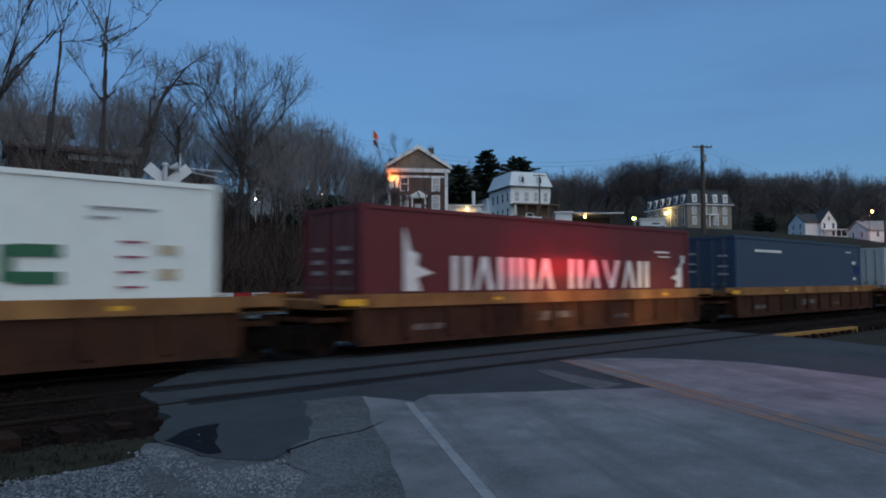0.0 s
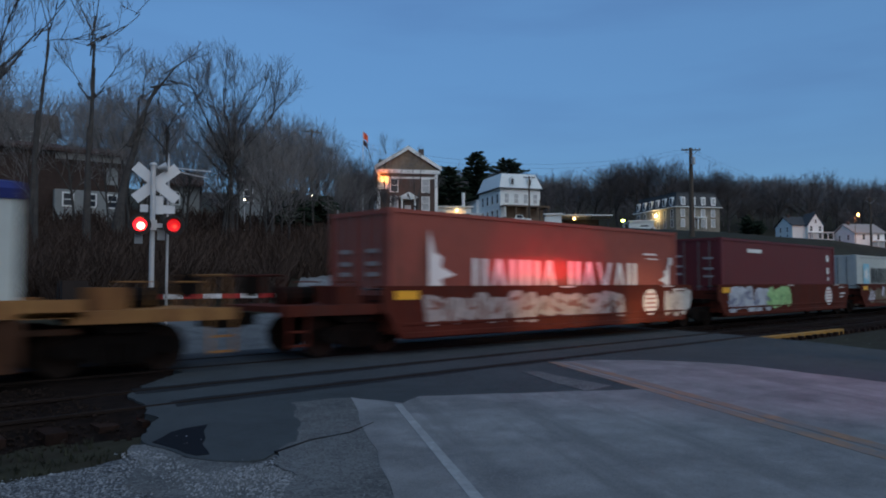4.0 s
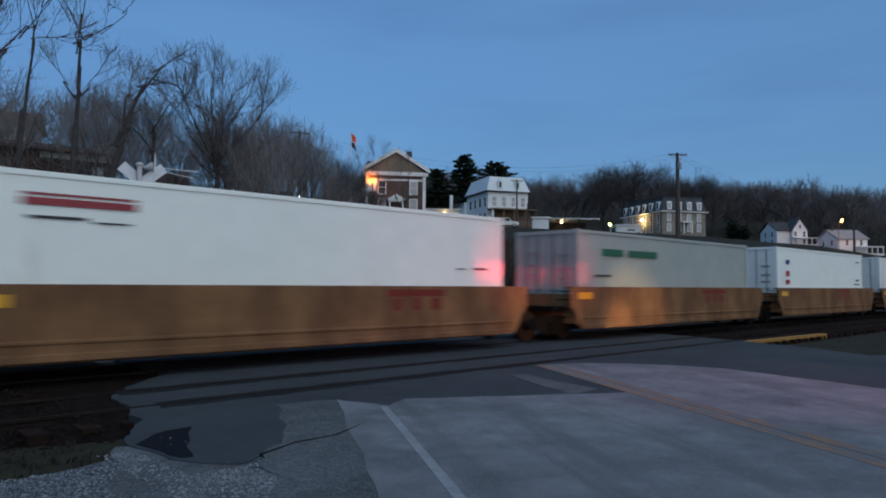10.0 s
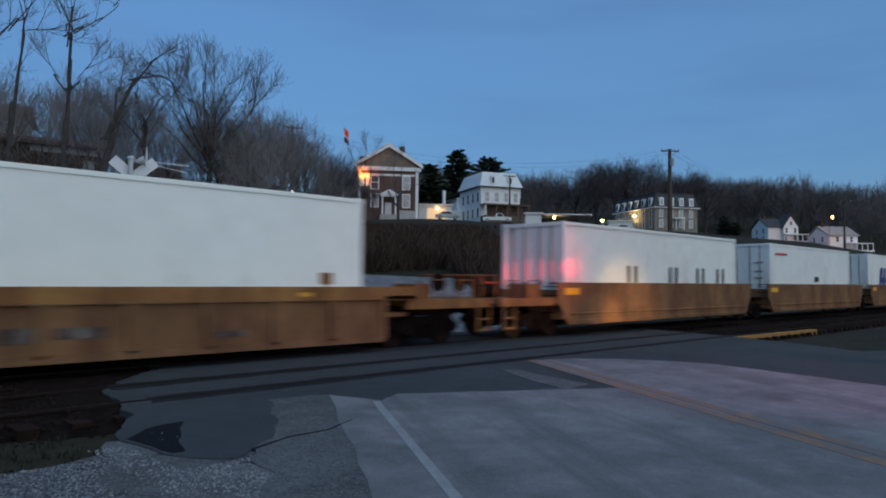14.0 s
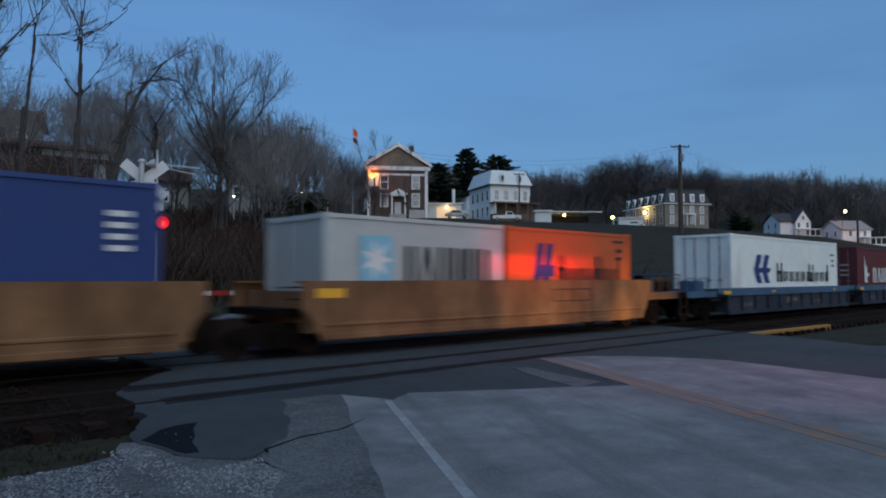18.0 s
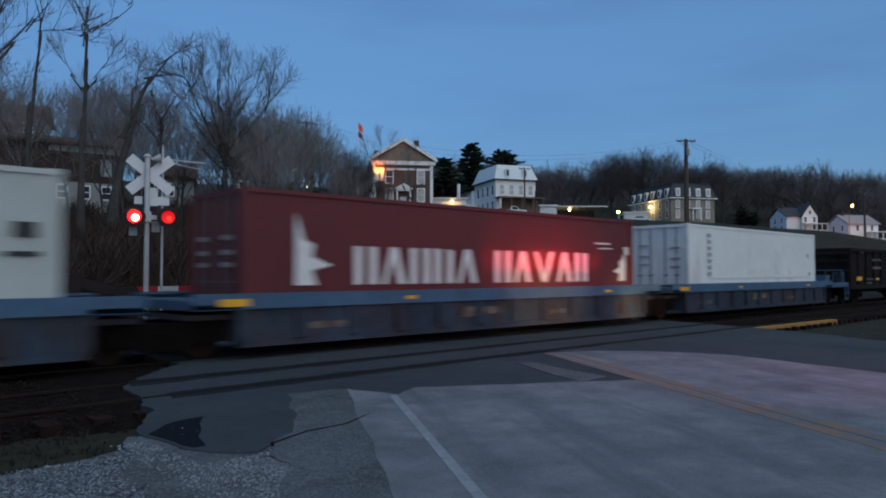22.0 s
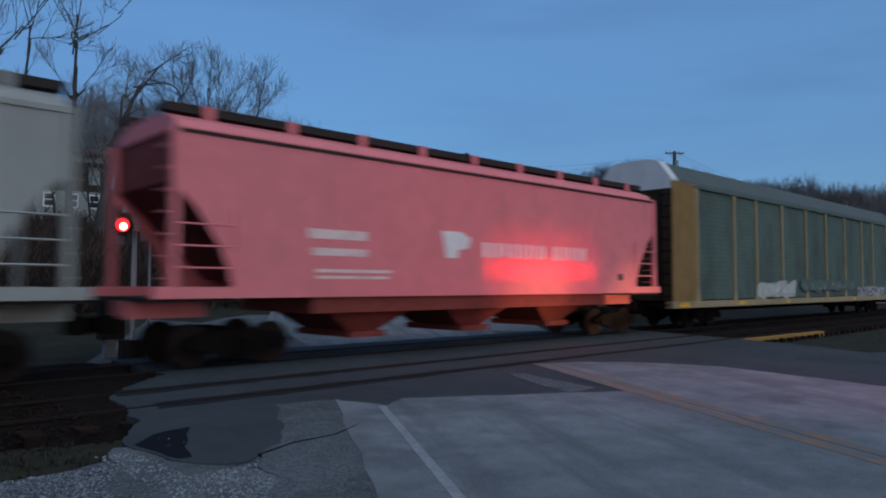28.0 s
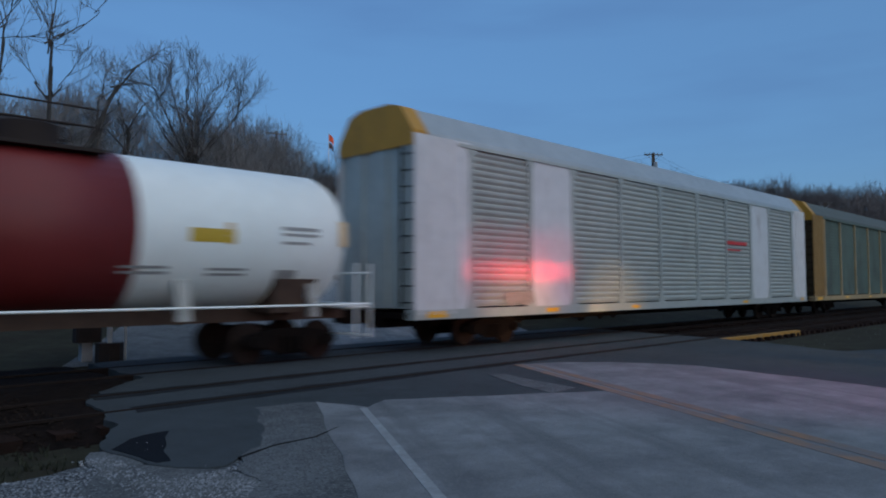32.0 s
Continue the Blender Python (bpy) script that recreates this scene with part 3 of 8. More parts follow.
def lloyd_box(x0, x1, paint, label, arrow=True):
    """A box with a blue slanted emblem and a run of dark capitals low on its side."""
    ob, h, z0, z1, y = container(x0, x1, paint, label, ribbed=False)
    k = (x1 - x0) / 12.0
    s = Shape()
    a, lo = -h + 2.1 * k, 1.38
    u = k if k > 0.7 else k * 1.15
    if arrow:
        for b in (0.0, 0.78 * u):
            s.side([(a + b, lo + 0.58), (a + b + 0.34 * u, lo + 1.24), (a + b + 0.8 * u, lo + 1.24), (a + b + 0.46 * u, lo + 0.58)], y - 0.004, y)
            s.side([(a + b, lo + 0.58), (a + b + 0.46 * u, lo + 0.58), (a + b + 0.8 * u, lo + 0.04), (a + b + 0.34 * u, lo + 0.04)], y - 0.004, y)
        s.side([(a + 0.3 * u, lo + 0.48), (a + 0.3 * u, lo + 0.68), (a + 1.7 * u, lo + 0.68), (a + 1.55 * u, lo + 0.48)], y - 0.008, y - 0.004)
    else:
        for b in (0.0, 0.72 * u):
            s.side([(a + b, lo), (a + b + 0.46 * u, lo + 1.24), (a + b + 0.92 * u, lo + 1.24), (a + b + 0.5 * u, lo)], y - 0.004, y)
        s.side([(a + 0.16 * u, lo + 0.3), (a + 0.28 * u, lo + 0.62), (a + 1.8 * u, lo + 0.62), (a + 1.66 * u, lo + 0.3)], y - 0.008, y - 0.004)
    part("marking", s, ink_blue, ob, "blue emblem of two slanted strokes")
    t0, t1 = -h + 4.45 * k, h - 1.25 * k
    run = letters(t0, t1, lo + 0.08, lo + 0.55, [0.7, 0.65, 0.65, 0.65, 0.65, 0.3, 0.55, 0.6, 0.65, 0.65], 0.3, thin=1)
    for f in (0.0, 0.07, 0.585, 0.66, 0.965):
        q = t0 + (t1 - t0) * f
        run.append((q, q + 0.13 * u, lo + 0.08, lo + 0.92))
    run += [(t0, t0 + 0.5 * k, lo + 0.45, lo + 0.58), (t0 + (t1 - t0) * 0.585, t0 + (t1 - t0) * 0.65, lo + 0.08, lo + 0.2)]
    marks(ob, "marking", run, y, ink, "dark letter-sized bar")
    marks(ob, "marking", [(h - 1.0, h - 0.4, 2.75, 2.82), (h - 0.8, h - 0.5, 2.45, 2.55), (h - 0.8, h - 0.5, 2.2, 2.3)], y, ink)
    return ob


def star_tile_box(x0, x1, label, tarp=False):
    """A pale grey box with a light blue tile and dark capitals; sometimes under a blue tarpaulin."""
    ob, h, z0, z1, y = container(x0, x1, CNT["cream"], label, top=3.03 if tarp else None, ribbed=not tarp)
    k = (x1 - x0) / 12.2
    lo = 1.42 if k > 0.7 else 1.55
    a = -h + 2.0 * k
    marks(ob, "marking", [(a, a + 1.5 * max(k, 0.62), lo, lo + 1.05)], y, ink_sky, "light blue square")
    c, r = a + 0.75 * max(k, 0.62), 0.48
    ring = [(c + (r if i % 2 == 0 else r * 0.4) * math.cos(math.pi * i / 7), lo + 0.5 + (r if i % 2 == 0 else r * 0.4) * math.sin(math.pi * i / 7)) for i in range(14)]
    part("marking", Shape().side(ring, y - 0.009, y - 0.004), ink_white, ob, "white seven-pointed star")
    strokes(ob, a + 2.1 * max(k, 0.62), h - 1.1 * k, lo + 0.02, lo + 0.84, "blbbbb", y, ink, "dark letter-sized stroke")
    if tarp:
        s = Shape().along([(-1.25, 2.92), (-1.27, 3.08), (-1.1, 3.2), (-0.5, 3.3), (0.5, 3.3), (1.1, 3.2), (1.27, 3.08), (1.25, 2.92)], -h, h)
        part("tarpaulin", s, tarp_blue, ob, "blue tarpaulin over the top")
    return ob


def lines_box(x0, x1, label):
    """A pale box with a red and dark emblem and a dark framed name."""
    ob, h, z0, z1, y = container(x0, x1, CNT["cream"], label)
    s = Shape()
    a, lo = -0.9, 1.42
    s.side([(a + 0.55, lo), (a + 0.9, lo), (a + 1.3, lo + 0.6), (a + 1.7, lo + 0.95), (a + 1.7, lo + 1.25), (a + 1.2, lo + 1.0)], y - 0.004, y)
    s.side([(a + 0.1, lo), (a + 0.45, lo), (a + 1.1, lo + 0.95), (a + 1.1, lo + 1.2)], y - 0.008, y - 0.004)
    part("marking", s, ink_red, ob, "red swooping emblem")
    marks(ob, "marking", [(a - 0.35, a - 0.1, lo + 0.1, lo + 1.2), (a + 0.1, a + 0.35, lo + 0.6, lo + 1.2), (a + 0.8, a + 1.25, lo, lo + 0.25)], y, ink)
    nm = [(a + 1.75, h - 2.6, lo + 1.12, lo + 1.18), (a + 1.75, h - 2.6, lo + 0.58, lo + 0.72)] + letters(a + 1.85, h - 2.7, lo + 0.74, lo + 1.1, [1, 1, 0.9, 0.4, 0.9, 1, 1], 0.2, thin=1)
    nm += letters(a + 2.0, h - 2.9, lo + 0.05, lo + 0.4, [0.7, 0.25, 0.8, 0.7, 0.7], 0.6, thin=1)
    marks(ob, "marking", nm, y, ink, "dark letter-sized bar")
    marks(ob, "marking", [(h - 0.7, h - 0.35, 2.2, 2.45), (h - 0.8, h - 0.3, 1.9, 1.98)], y, ink)
    return ob


def plain_box(x0, x1, paint, label, spots=(), ribbed=True, end_paint=None):
    """A box with a few small markings, given as (material, list of x from its left end, z)."""
    ob, h, z0, z1, y = container(x0, x1, CNT[paint] if isinstance(paint, str) else paint, label, ribbed=ribbed, end_paint=end_paint)
    for m, rows in spots:
        marks(ob, "marking", [(-h + a, -h + b, c, d) for a, b, c, d in rows], y, m)
    for z in (1.8, 2.1, 2.5):
        for yy, up in ((-0.9, 0.0), (0.4, 0.1)):
            part("marking", Shape().box(-h - 0.012, -h - 0.006, yy, yy + 0.4, z + up, z + up + 0.08), mat("grey stencil", (0.3, 0.3, 0.3), 0.6), ob)
    return ob


# -- well cars --
WELL = dict(
    rustbrown=mat("rust-brown car side", (0.042, 0.023, 0.016), 0.88, 0, 3, 0.45, (0.085, 0.037, 0.02), 0.55),
    mustard=mat("mustard car chord", (0.31, 0.158, 0.06), 0.8, 0, 3, 0.25, (0.13, 0.055, 0.028), 0.55),
    redbrown=mat("red-brown car side", (0.08, 0.02, 0.013), 0.8, 0, 3, 0.25, (0.06, 0.03, 0.025), 0.4),
    tan=mat("tan-yellow car side", (0.23, 0.125, 0.063), 0.82, 0, 3, 0.26, (0.115, 0.058, 0.034), 0.6),
    steelblue=mat("steel-blue car chord", (0.055, 0.11, 0.18), 0.7, 0, 3, 0.25, (0.05, 0.045, 0.045), 0.35),
    greyblue=mat("grey-blue car side", (0.036, 0.05, 0.07), 0.85, 0, 3, 0.45, (0.06, 0.04, 0.035), 0.5),
)
reflector = mat("yellow reflector", (0.75, 0.38, 0.02), 0.4, 0, 8, 0.15)


def ribbed_well(x0, x1, chord, side, label, ends=(0, 0), top=1.33, panels=11):
    """A well unit with a deep top chord, ribbed sides, end walls and walkway platforms."""
    mid = (x0 + x1) / 2
    ob = rolling("well_car", mid, label, "rail car", "well cars")
    h, y = (x1 - x0) / 2, 1.5
    for sgn in (-1, 1):
        c = Shape()
        c.along([(sgn * y, top - 0.29), (sgn * y, top), (sgn * (y - 0.2), top), (sgn * (y - 0.2), top - 0.05), (sgn * (y - 0.03), top - 0.07), (sgn * (y - 0.03), top - 0.29)], -h, h)
        part("top_chord", c, chord, ob)
        w = h - 0.95
        s = Shape().box(-w, w, sgn * (y - 0.1) - 0.02, sgn * (y - 0.1) + 0.02, 0.26, top - 0.3)
        s.box(-w, w, min(sgn * (y - 0.2), sgn * y), max(sgn * (y - 0.2), sgn * y), 0.22, 0.36)
        part("side_sill", s, side, ob)
        for i in range(panels + 1):
            x = -w + 2 * w * i / panels
            part("rib", Shape().box(x - 0.07, x + 0.07, min(sgn * y, sgn * (y - 0.12)), max(sgn * y, sgn * (y - 0.12)), 0.3, top - 0.3), side, ob)
    f = Shape().box(-h + 0.95, h - 0.95, -1.3, 1.3, 0.3, 0.36)
    f.box(-h, -h + 0.95, -1.2, 1.2, 0.75, 0.85).box(h - 0.95, h, -1.2, 1.2, 0.75, 0.85)
    f.box(-h + 0.9, -h + 1.0, -1.4, 1.4, 0.3, 1.2).box(h - 1.0, h - 0.9, -1.4, 1.4, 0.3, 1.2)
    part("floor", f, side, ob)
    for sgn in (-1, 1):
        p = Shape().along([(-1.5, top - 0.3), (-1.5, top - 0.2), (-1.2, top - 0.12), (1.2, top - 0.12), (1.5, top - 0.2), (1.5, top - 0.3)], min(sgn * (h - 0.95), sgn * h), max(sgn * (h - 0.95), sgn * h))
        part("end_platform", p, chord, ob)
    marks(ob, "reflector", [(-h + 0.5, -h + 1.1, top - 0.24, top - 0.1), (-h + 5.0, -h + 5.3, top - 0.2, top - 0.12), (h - 3.2, h - 2.9, top - 0.2, top - 0.12)], -y - 0.002, reflector, "yellow reflective patch")
    marks(ob, "stencil", [(-1.3, -0.7, 0.55, 0.8), (-0.5, 0.3, 0.6, 0.78), (2.2, 2.9, 0.5, 0.62), (-5.5, -4.6, 0.5, 0.64)], -y + 0.075, mat("faded stencil", (0.2, 0.18, 0.16), 0.8, 0, 10, 0.5, (0.05, 0.03, 0.025), 0.7), "faded pale stencil bar")
    bogie(ob, -h - 0.4)
    if ends[0]:
        end_deck(ob, -h, -1, ends[0], chord)
    if ends[1]:
        end_deck(ob, h, 1, ends[1], chord)
        bogie(ob, h + ends[1] - 2.0)
    return ob


def end_deck(ob, x, way, reach, paint):
    """The long platform over the truck at the end of a set of cars, with its hand brake, rails, steps and boxes."""
    a, b = sorted((x - way * 0.2, x + way * reach))
    part("deck", Shape().box(a, b, -1.3, 1.3, 1.0, 1.12).box(a, b, -1.45, -1.25, 0.92, 1.14), paint, ob)
    s = Shape()
    e = x + way * (reach - 0.1)
    for y in (-1.2, -0.4, 0.4, 1.2):
        s.tube([(e, y, 1.1), (e, y, 1.75)], 0.025, 6)
    s.tube([(e, -1.2, 1.75), (e, 1.2, 1.75)], 0.025, 6)
    part("handrail", s, paint, ob)
    for u in (0.55, 1.5):
        part("grab_iron", Shape().tube([(x + way * u, -1.35, 1.1), (x + way * u, -1.35, 1.62), (x + way * (u + 0.55), -1.35, 1.62), (x + way * (u + 0.55), -1.35, 1.1)], 0.022, 5), paint, ob)
    part("brake_wheel", Shape().disc(e - way * 0.15, 0.3, 1.55, 0.25, 0.04, 16), steel_dark, ob)
    u0, u1 = sorted((x + way * 0.25, x + way * 0.85))
    part("equipment_box", Shape().box(u0, u1, -1.1, -0.35, 1.12, 1.52, 0.03), paint, ob)
    u0, u1 = sorted((x + way * 1.1, x + way * 1.5))
    part("air_reservoir", Shape().tube([(u0 - 0.2, 0.1, 1.32), (u1 + 0.3, 0.1, 1.32)], 0.2, 12), steel_dark, ob)
    st = Shape()
    for z in (0.32, 0.6):
        st.box(min(e - way * 0.45, e), max(e - way * 0.45, e), -1.5, -1.42, z, z + 0.04)
    for q in (e - way * 0.45, e):
        st.box(q - 0.02, q + 0.02, -1.5, -1.44, 0.3, 1.0)
    part("step", st, paint, ob)
    part("bolster", Shape().side([(x + way * (reach - 2.6), 1.0), (x + way * (reach - 2.3), 0.74), (x + way * (reach - 1.6), 0.74), (x + way * (reach - 1.2), 1.0)], -1.2, 1.2), steel_dark, ob)
    coupler(ob, e, way)


def smooth_well(x0, x1, paint, label, ends=(0, 0), top=1.56, marking=None, logo=None):
    """A well unit with tall smooth steel sides, tapered up at the ends over the trucks."""
    mid = (x0 + x1) / 2
    ob = rolling("well_car", mid, label, "rail car", "well cars")
    h, y = (x1 - x0) / 2, 1.5
    for sgn in (-1, 1):
        s = Shape()
        s.side([(-h, top), (-h, 1.0), (-h + 0.18, 0.86), (-h + 0.5, 0.35), (h - 0.5, 0.35), (h - 0.18, 0.86), (h, 1.0), (h, top)], sgn * y - 0.03, sgn * y + 0.03)
        part("side_sill", s, paint, ob)
        lip = Shape().box(-h, h, min(sgn * (y - 0.22), sgn * y), max(sgn * (y - 0.22), sgn * y), top - 0.03, top + 0.02)
        part("top_lip", lip, paint, ob)
        lip = Shape().along([(sgn * (y + 0.03), 0.62), (sgn * (y + 0.06), 0.64), (sgn * (y + 0.06), 0.68), (sgn * (y + 0.03), 0.7)], -h + 0.6, h - 0.6)
        part("rub_rail", lip, paint, ob)
        lip = Shape().along([(sgn * (y + 0.03), 0.38), (sgn * (y + 0.07), 0.36), (sgn * (y + 0.07), 0.46), (sgn * (y + 0.03), 0.48)], -h + 0.55, h - 0.55)
        part("bottom_rail", lip, paint, ob)
    f = Shape().box(-h + 0.9, h - 0.9, -1.3, 1.3, 0.3, 0.36)
    f.box(-h + 0.28, -h + 0.38, -1.45, 1.45, 0.5, top - 0.2).box(h - 0.38, h - 0.28, -1.45, 1.45, 0.5, top - 0.2)
    part("floor", f, paint, ob)
    part("end_platform", Shape().box(-h - 0.35, -h + 1.0, -1.1, 1.1, 0.85, 1.0), steel_dark, ob)
    part("end_platform", Shape().box(h - 1.0, h + 0.35, -1.1, 1.1, 0.85, 1.0), steel_dark, ob)
    for z in (0.7, 0.95, 1.2, 1.45):
        part("rung", Shape().tube([(-h - 0.05, -1.5, z), (-h - 0.05, -1.05, z)], 0.016, 5), steel_dark, ob)
    frame_marks = [(-0.9, -0.86, 1.0, 1.3), (0.86, 0.9, 1.0, 1.3), (-0.9, 0.9, 0.97, 1.0), (-0.9, 0.9, 1.3, 1.33), (-0.03, 0.03, 1.0, 1.3)]
    if marking:
        marks(ob, "placard_frame", [(a + marking, b + marking, c, d) for a, b, c, d in frame_marks], -y - 0.034, GEAR, "dark placard frame bar")
    if logo:
        marks(ob, "emblem", [(logo - 0.8, logo + 1.0, 1.34, 1.5), (logo - 0.6, logo - 0.38, 1.02, 1.3), (logo - 0.02, logo + 0.2, 1.02, 1.3), (logo + 0.55, logo + 0.85, 1.02, 1.3)], -y - 0.034, mat("dull red emblem", (0.17, 0.03, 0.02), 0.7, 0, 6, 0.2), "dull red emblem bar")
    marks(ob, "reflector", [(-h + 0.35, -h + 1.05, 1.22, 1.42)], -y - 0.034, reflector, "yellow reflective patch")
    bogie(ob, -h - 0.25)
    if ends[0]:
        end_deck(ob, -h, -1, ends[0], paint)
    if ends[1]:
        end_deck(ob, h, 1, ends[1], paint)
        bogie(ob, h + ends[1] - 2.0)
    return ob


GEAR = mat("dull dark paint", (0.03, 0.022, 0.02), 0.7, 0, 4, 0.3)

# first set: mustard chords and rust-brown ribbed sides
A = "articulated well car with a mustard chord and rust-brown ribbed sides"
for a, b, e in ((-9.2, 6.9, (0, 0)), (7.75, 23.7, (0, 0)), (24.7, 40.7, (0, 0)), (41.6, 57.6, (0, 0)), (58.4, 72.6, (0, 2.7))):
    ribbed_well(a, b, WELL["mustard"], WELL["rustbrown"], A, e)
plain_box(-8.07, 5.65, "white", "white container with a green ring mark, in a well car",
          ((ink_green, [(10.2, 10.42, 1.62, 2.2), (10.42, 11.1, 2.02, 2.22), (10.42, 11.1, 1.58, 1.78)]), (mat("faded crimson stencil", (0.3, 0.05, 0.09), 0.6, 0, 8, 0.3), [(12.0, 12.4, 1.5 + 0.26 * i, 1.54 + 0.26 * i) for i in range(4)]), (mat("grey stencil", (0.3, 0.3, 0.3), 0.6), [(11.5, 12.6, 2.85, 2.89), (11.5, 11.9, 2.68, 2.72)]), (mat("pale tan label", (0.5, 0.42, 0.29), 0.6, 0, 8, 0.2), [(12.65, 13.0, 1.66, 1.84), (12.65, 13.0, 2.1, 2.26)])))
star_box(8.94, 22.66, CNT["maroon"], "maroon container with rows of white bars")
plain_box(26.1, 39.3, "navy", "dark blue container with small white marks",
          ((ink_white, [(1.6, 4.0, 2.72, 2.82), (12.0, 12.4, 2.35, 2.5), (12.1, 12.4, 1.6, 1.72), (11.2, 11.9, 2.9, 2.96)]), (tarp_blue, [(12.3, 12.9, 1.9, 2.3)])))
lines_box(42.9, 56.3, "grey-white container with a red swoop emblem, in a well car")
star_tile_box(59.5, 71.7, "grey container under a blue tarpaulin with a light blue square", tarp=True)

# second set: red-brown smooth sides with graffiti and a round white plate
B = "articulated red-brown well car with tall smooth sides and graffiti"
for i, (c, e) in enumerate(((85.4, (2.4, 0)), (100.8, (0, 0)), (116.1, (0, 0)), (131.2, (0, 0)), (146.5, (0, 2.6)))):
    w = smooth_well(c - 6.75, c + 6.75, WELL["redbrown"], B, e, top=1.51)
    px = (4.1, 4.1, 3.3, 3.6, -3.85)[i]
    s = Shape()
    s.side([(px + 0.42 * math.cos(k * math.pi / 10), 0.98 + 0.42 * math.sin(k * math.pi / 10)) for k in range(20)], -1.538, -1.534)
    part("round_plate", s, ink_white, w, "round white painted plate")
    marks(w, "stencil", [(px - 0.3, px + 0.3, z, z + 0.06) for z in (0.78, 0.92, 1.06, 1.2)], -1.54, mat("pinkish stencil", (0.4, 0.22, 0.2), 0.7, 0, 8, 0.3))
    marks(w, "stencil", [(px + 1.4, px + 2.0, 1.36, 1.4), (px + 1.5, px + 2.1, 1.05, 1.12), (px + 1.4, px + 1.9, 0.9, 0.95), (px - 4.6, px - 4.0, 1.47, 1.5), (px + 0.7, px + 1.4, 1.47, 1.5)], -1.535, ink_white)
    if i == 0:
        scrawl(w, -5.5, 2.5, 0.55, 1.4, -1.535, [(0.33, 0.3, 0.28), (0.2, 0.1, 0.08)], 3)
        scrawl(w, 5.0, 6.6, 0.45, 1.5, -1.535, [(0.42, 0.42, 0.4)], 4, 4)
    if i == 1:
        scrawl(w, -5.9, -2.4, 0.42, 1.5, -1.535, [(0.42, 0.45, 0.5), (0.2, 0.22, 0.3)], 5, 5)
        scrawl(w, -2.6, -0.3, 0.5, 1.45, -1.547, [(0.3, 0.5, 0.22), (0.2, 0.38, 0.16)], 6, 4)
    if i == 2:
        scrawl(w, -5.4, -0.6, 0.45, 1.4, -1.535, [(0.13, 0.1, 0.065), (0.2, 0.16, 0.13)], 7, 7)
        lilac_paint = mat("pale lilac spray paint", (0.42, 0.4, 0.46), 0.6, 0, 9, 0.3, GRIME, 0.3, bump=0)
        for ring in ([(-5.7, 0.72), (-5.2, 1.2), (-4.6, 1.12), (-4.7, 0.64), (-5.3, 0.6)], [(-1.4, 1.4), (-0.7, 1.15), (-0.15, 0.83), (-0.8, 0.64), (-1.2, 0.88)], [(-3.6, 0.95), (-3.3, 1.4), (-3.0, 1.3), (-3.2, 0.85)]):
            part("graffiti", Shape().side(ring, -1.549, -1.545), lilac_paint, w, "pale lilac sprayed wedge")
        scrawl(w, 4.3, 5.6, 0.6, 1.4, -1.535, [(0.3, 0.28, 0.22)], 13, 3)
    if i == 3:
        scrawl(w, -5.6, 1.8, 0.42, 1.3, -1.535, [(0.5, 0.48, 0.42), (0.42, 0.4, 0.33), (0.12, 0.09, 0.08)], 8, 8)
        scrawl(w, -5.0, 1.2, 1.0, 1.49, -1.556, [(0.26, 0.22, 0.36)], 18, 5)
        scrawl(w, 2.4, 3.1, 0.5, 1.4, -1.55, [(0.5, 0.5, 0.48)], 9, 3)
    if i == 4:
        scrawl(w, -3.4, -0.3, 0.42, 1.52, -1.545, [(0.3, 0.3, 0.31), (0.1, 0.09, 0.1)], 10, 3)
        scrawl(w, 0.6, 6.2, 0.95, 1.45, -1.535, [(0.17, 0.1, 0.07)], 12, 7)
        scrawl(w, -6.6, -5.4, 0.5, 1.4, -1.535, [(0.07, 0.04, 0.11)], 14, 1)
star_box(79.1, 91.7, CNT["brick"], "faded red container with worn white bars")
plain_box(95.0, 106.65, "maroon", "plain dark red container with a small white mark", ((ink_white, [(2.2, 3.5, 2.8, 2.95), (10.6, 10.9, 2.6, 2.9), (10.6, 10.9, 2.0, 2.3), (10.7, 10.9, 1.7, 1.85)]),))
star_tile_box(109.8, 115.85, "short grey container with a light blue square, in a well car")
wave = plain_box(116.0, 122.2, "navy", "short dark blue container with a teal wave shape", ())
s = Shape().side([(-2.2, 1.6), (2.2, 1.6), (2.2, 1.75), (1.2, 1.85), (1.4, 2.5), (0.3, 2.2), (-0.8, 1.85)], NEAR - 0.004, NEAR)
part("marking", s, mat("teal marking paint", (0.05, 0.16, 0.25), 0.5, 0, 4, 0.15), wave, "teal wave shape")
marks(wave, "marking", [(0.5, 2.4, 2.8, 2.95), (0.9, 2.6, 2.6, 2.7)], NEAR, mat("faded blue-grey paint", (0.15, 0.2, 0.26), 0.6))
plain_box(125.05, 131.15, "rust", "short rust-red container, in a well car", ())
star_tile_box(131.25, 137.3, "short grey container with a light blue square, in a well car")
plain_box(146.45, 152.5, "maroon", "short dark red container with a column of white bars", ((ink_white, [(0.78, 0.94, 2.8 - 0.24 * i, 2.95 - 0.24 * i) for i in range(7)]),))


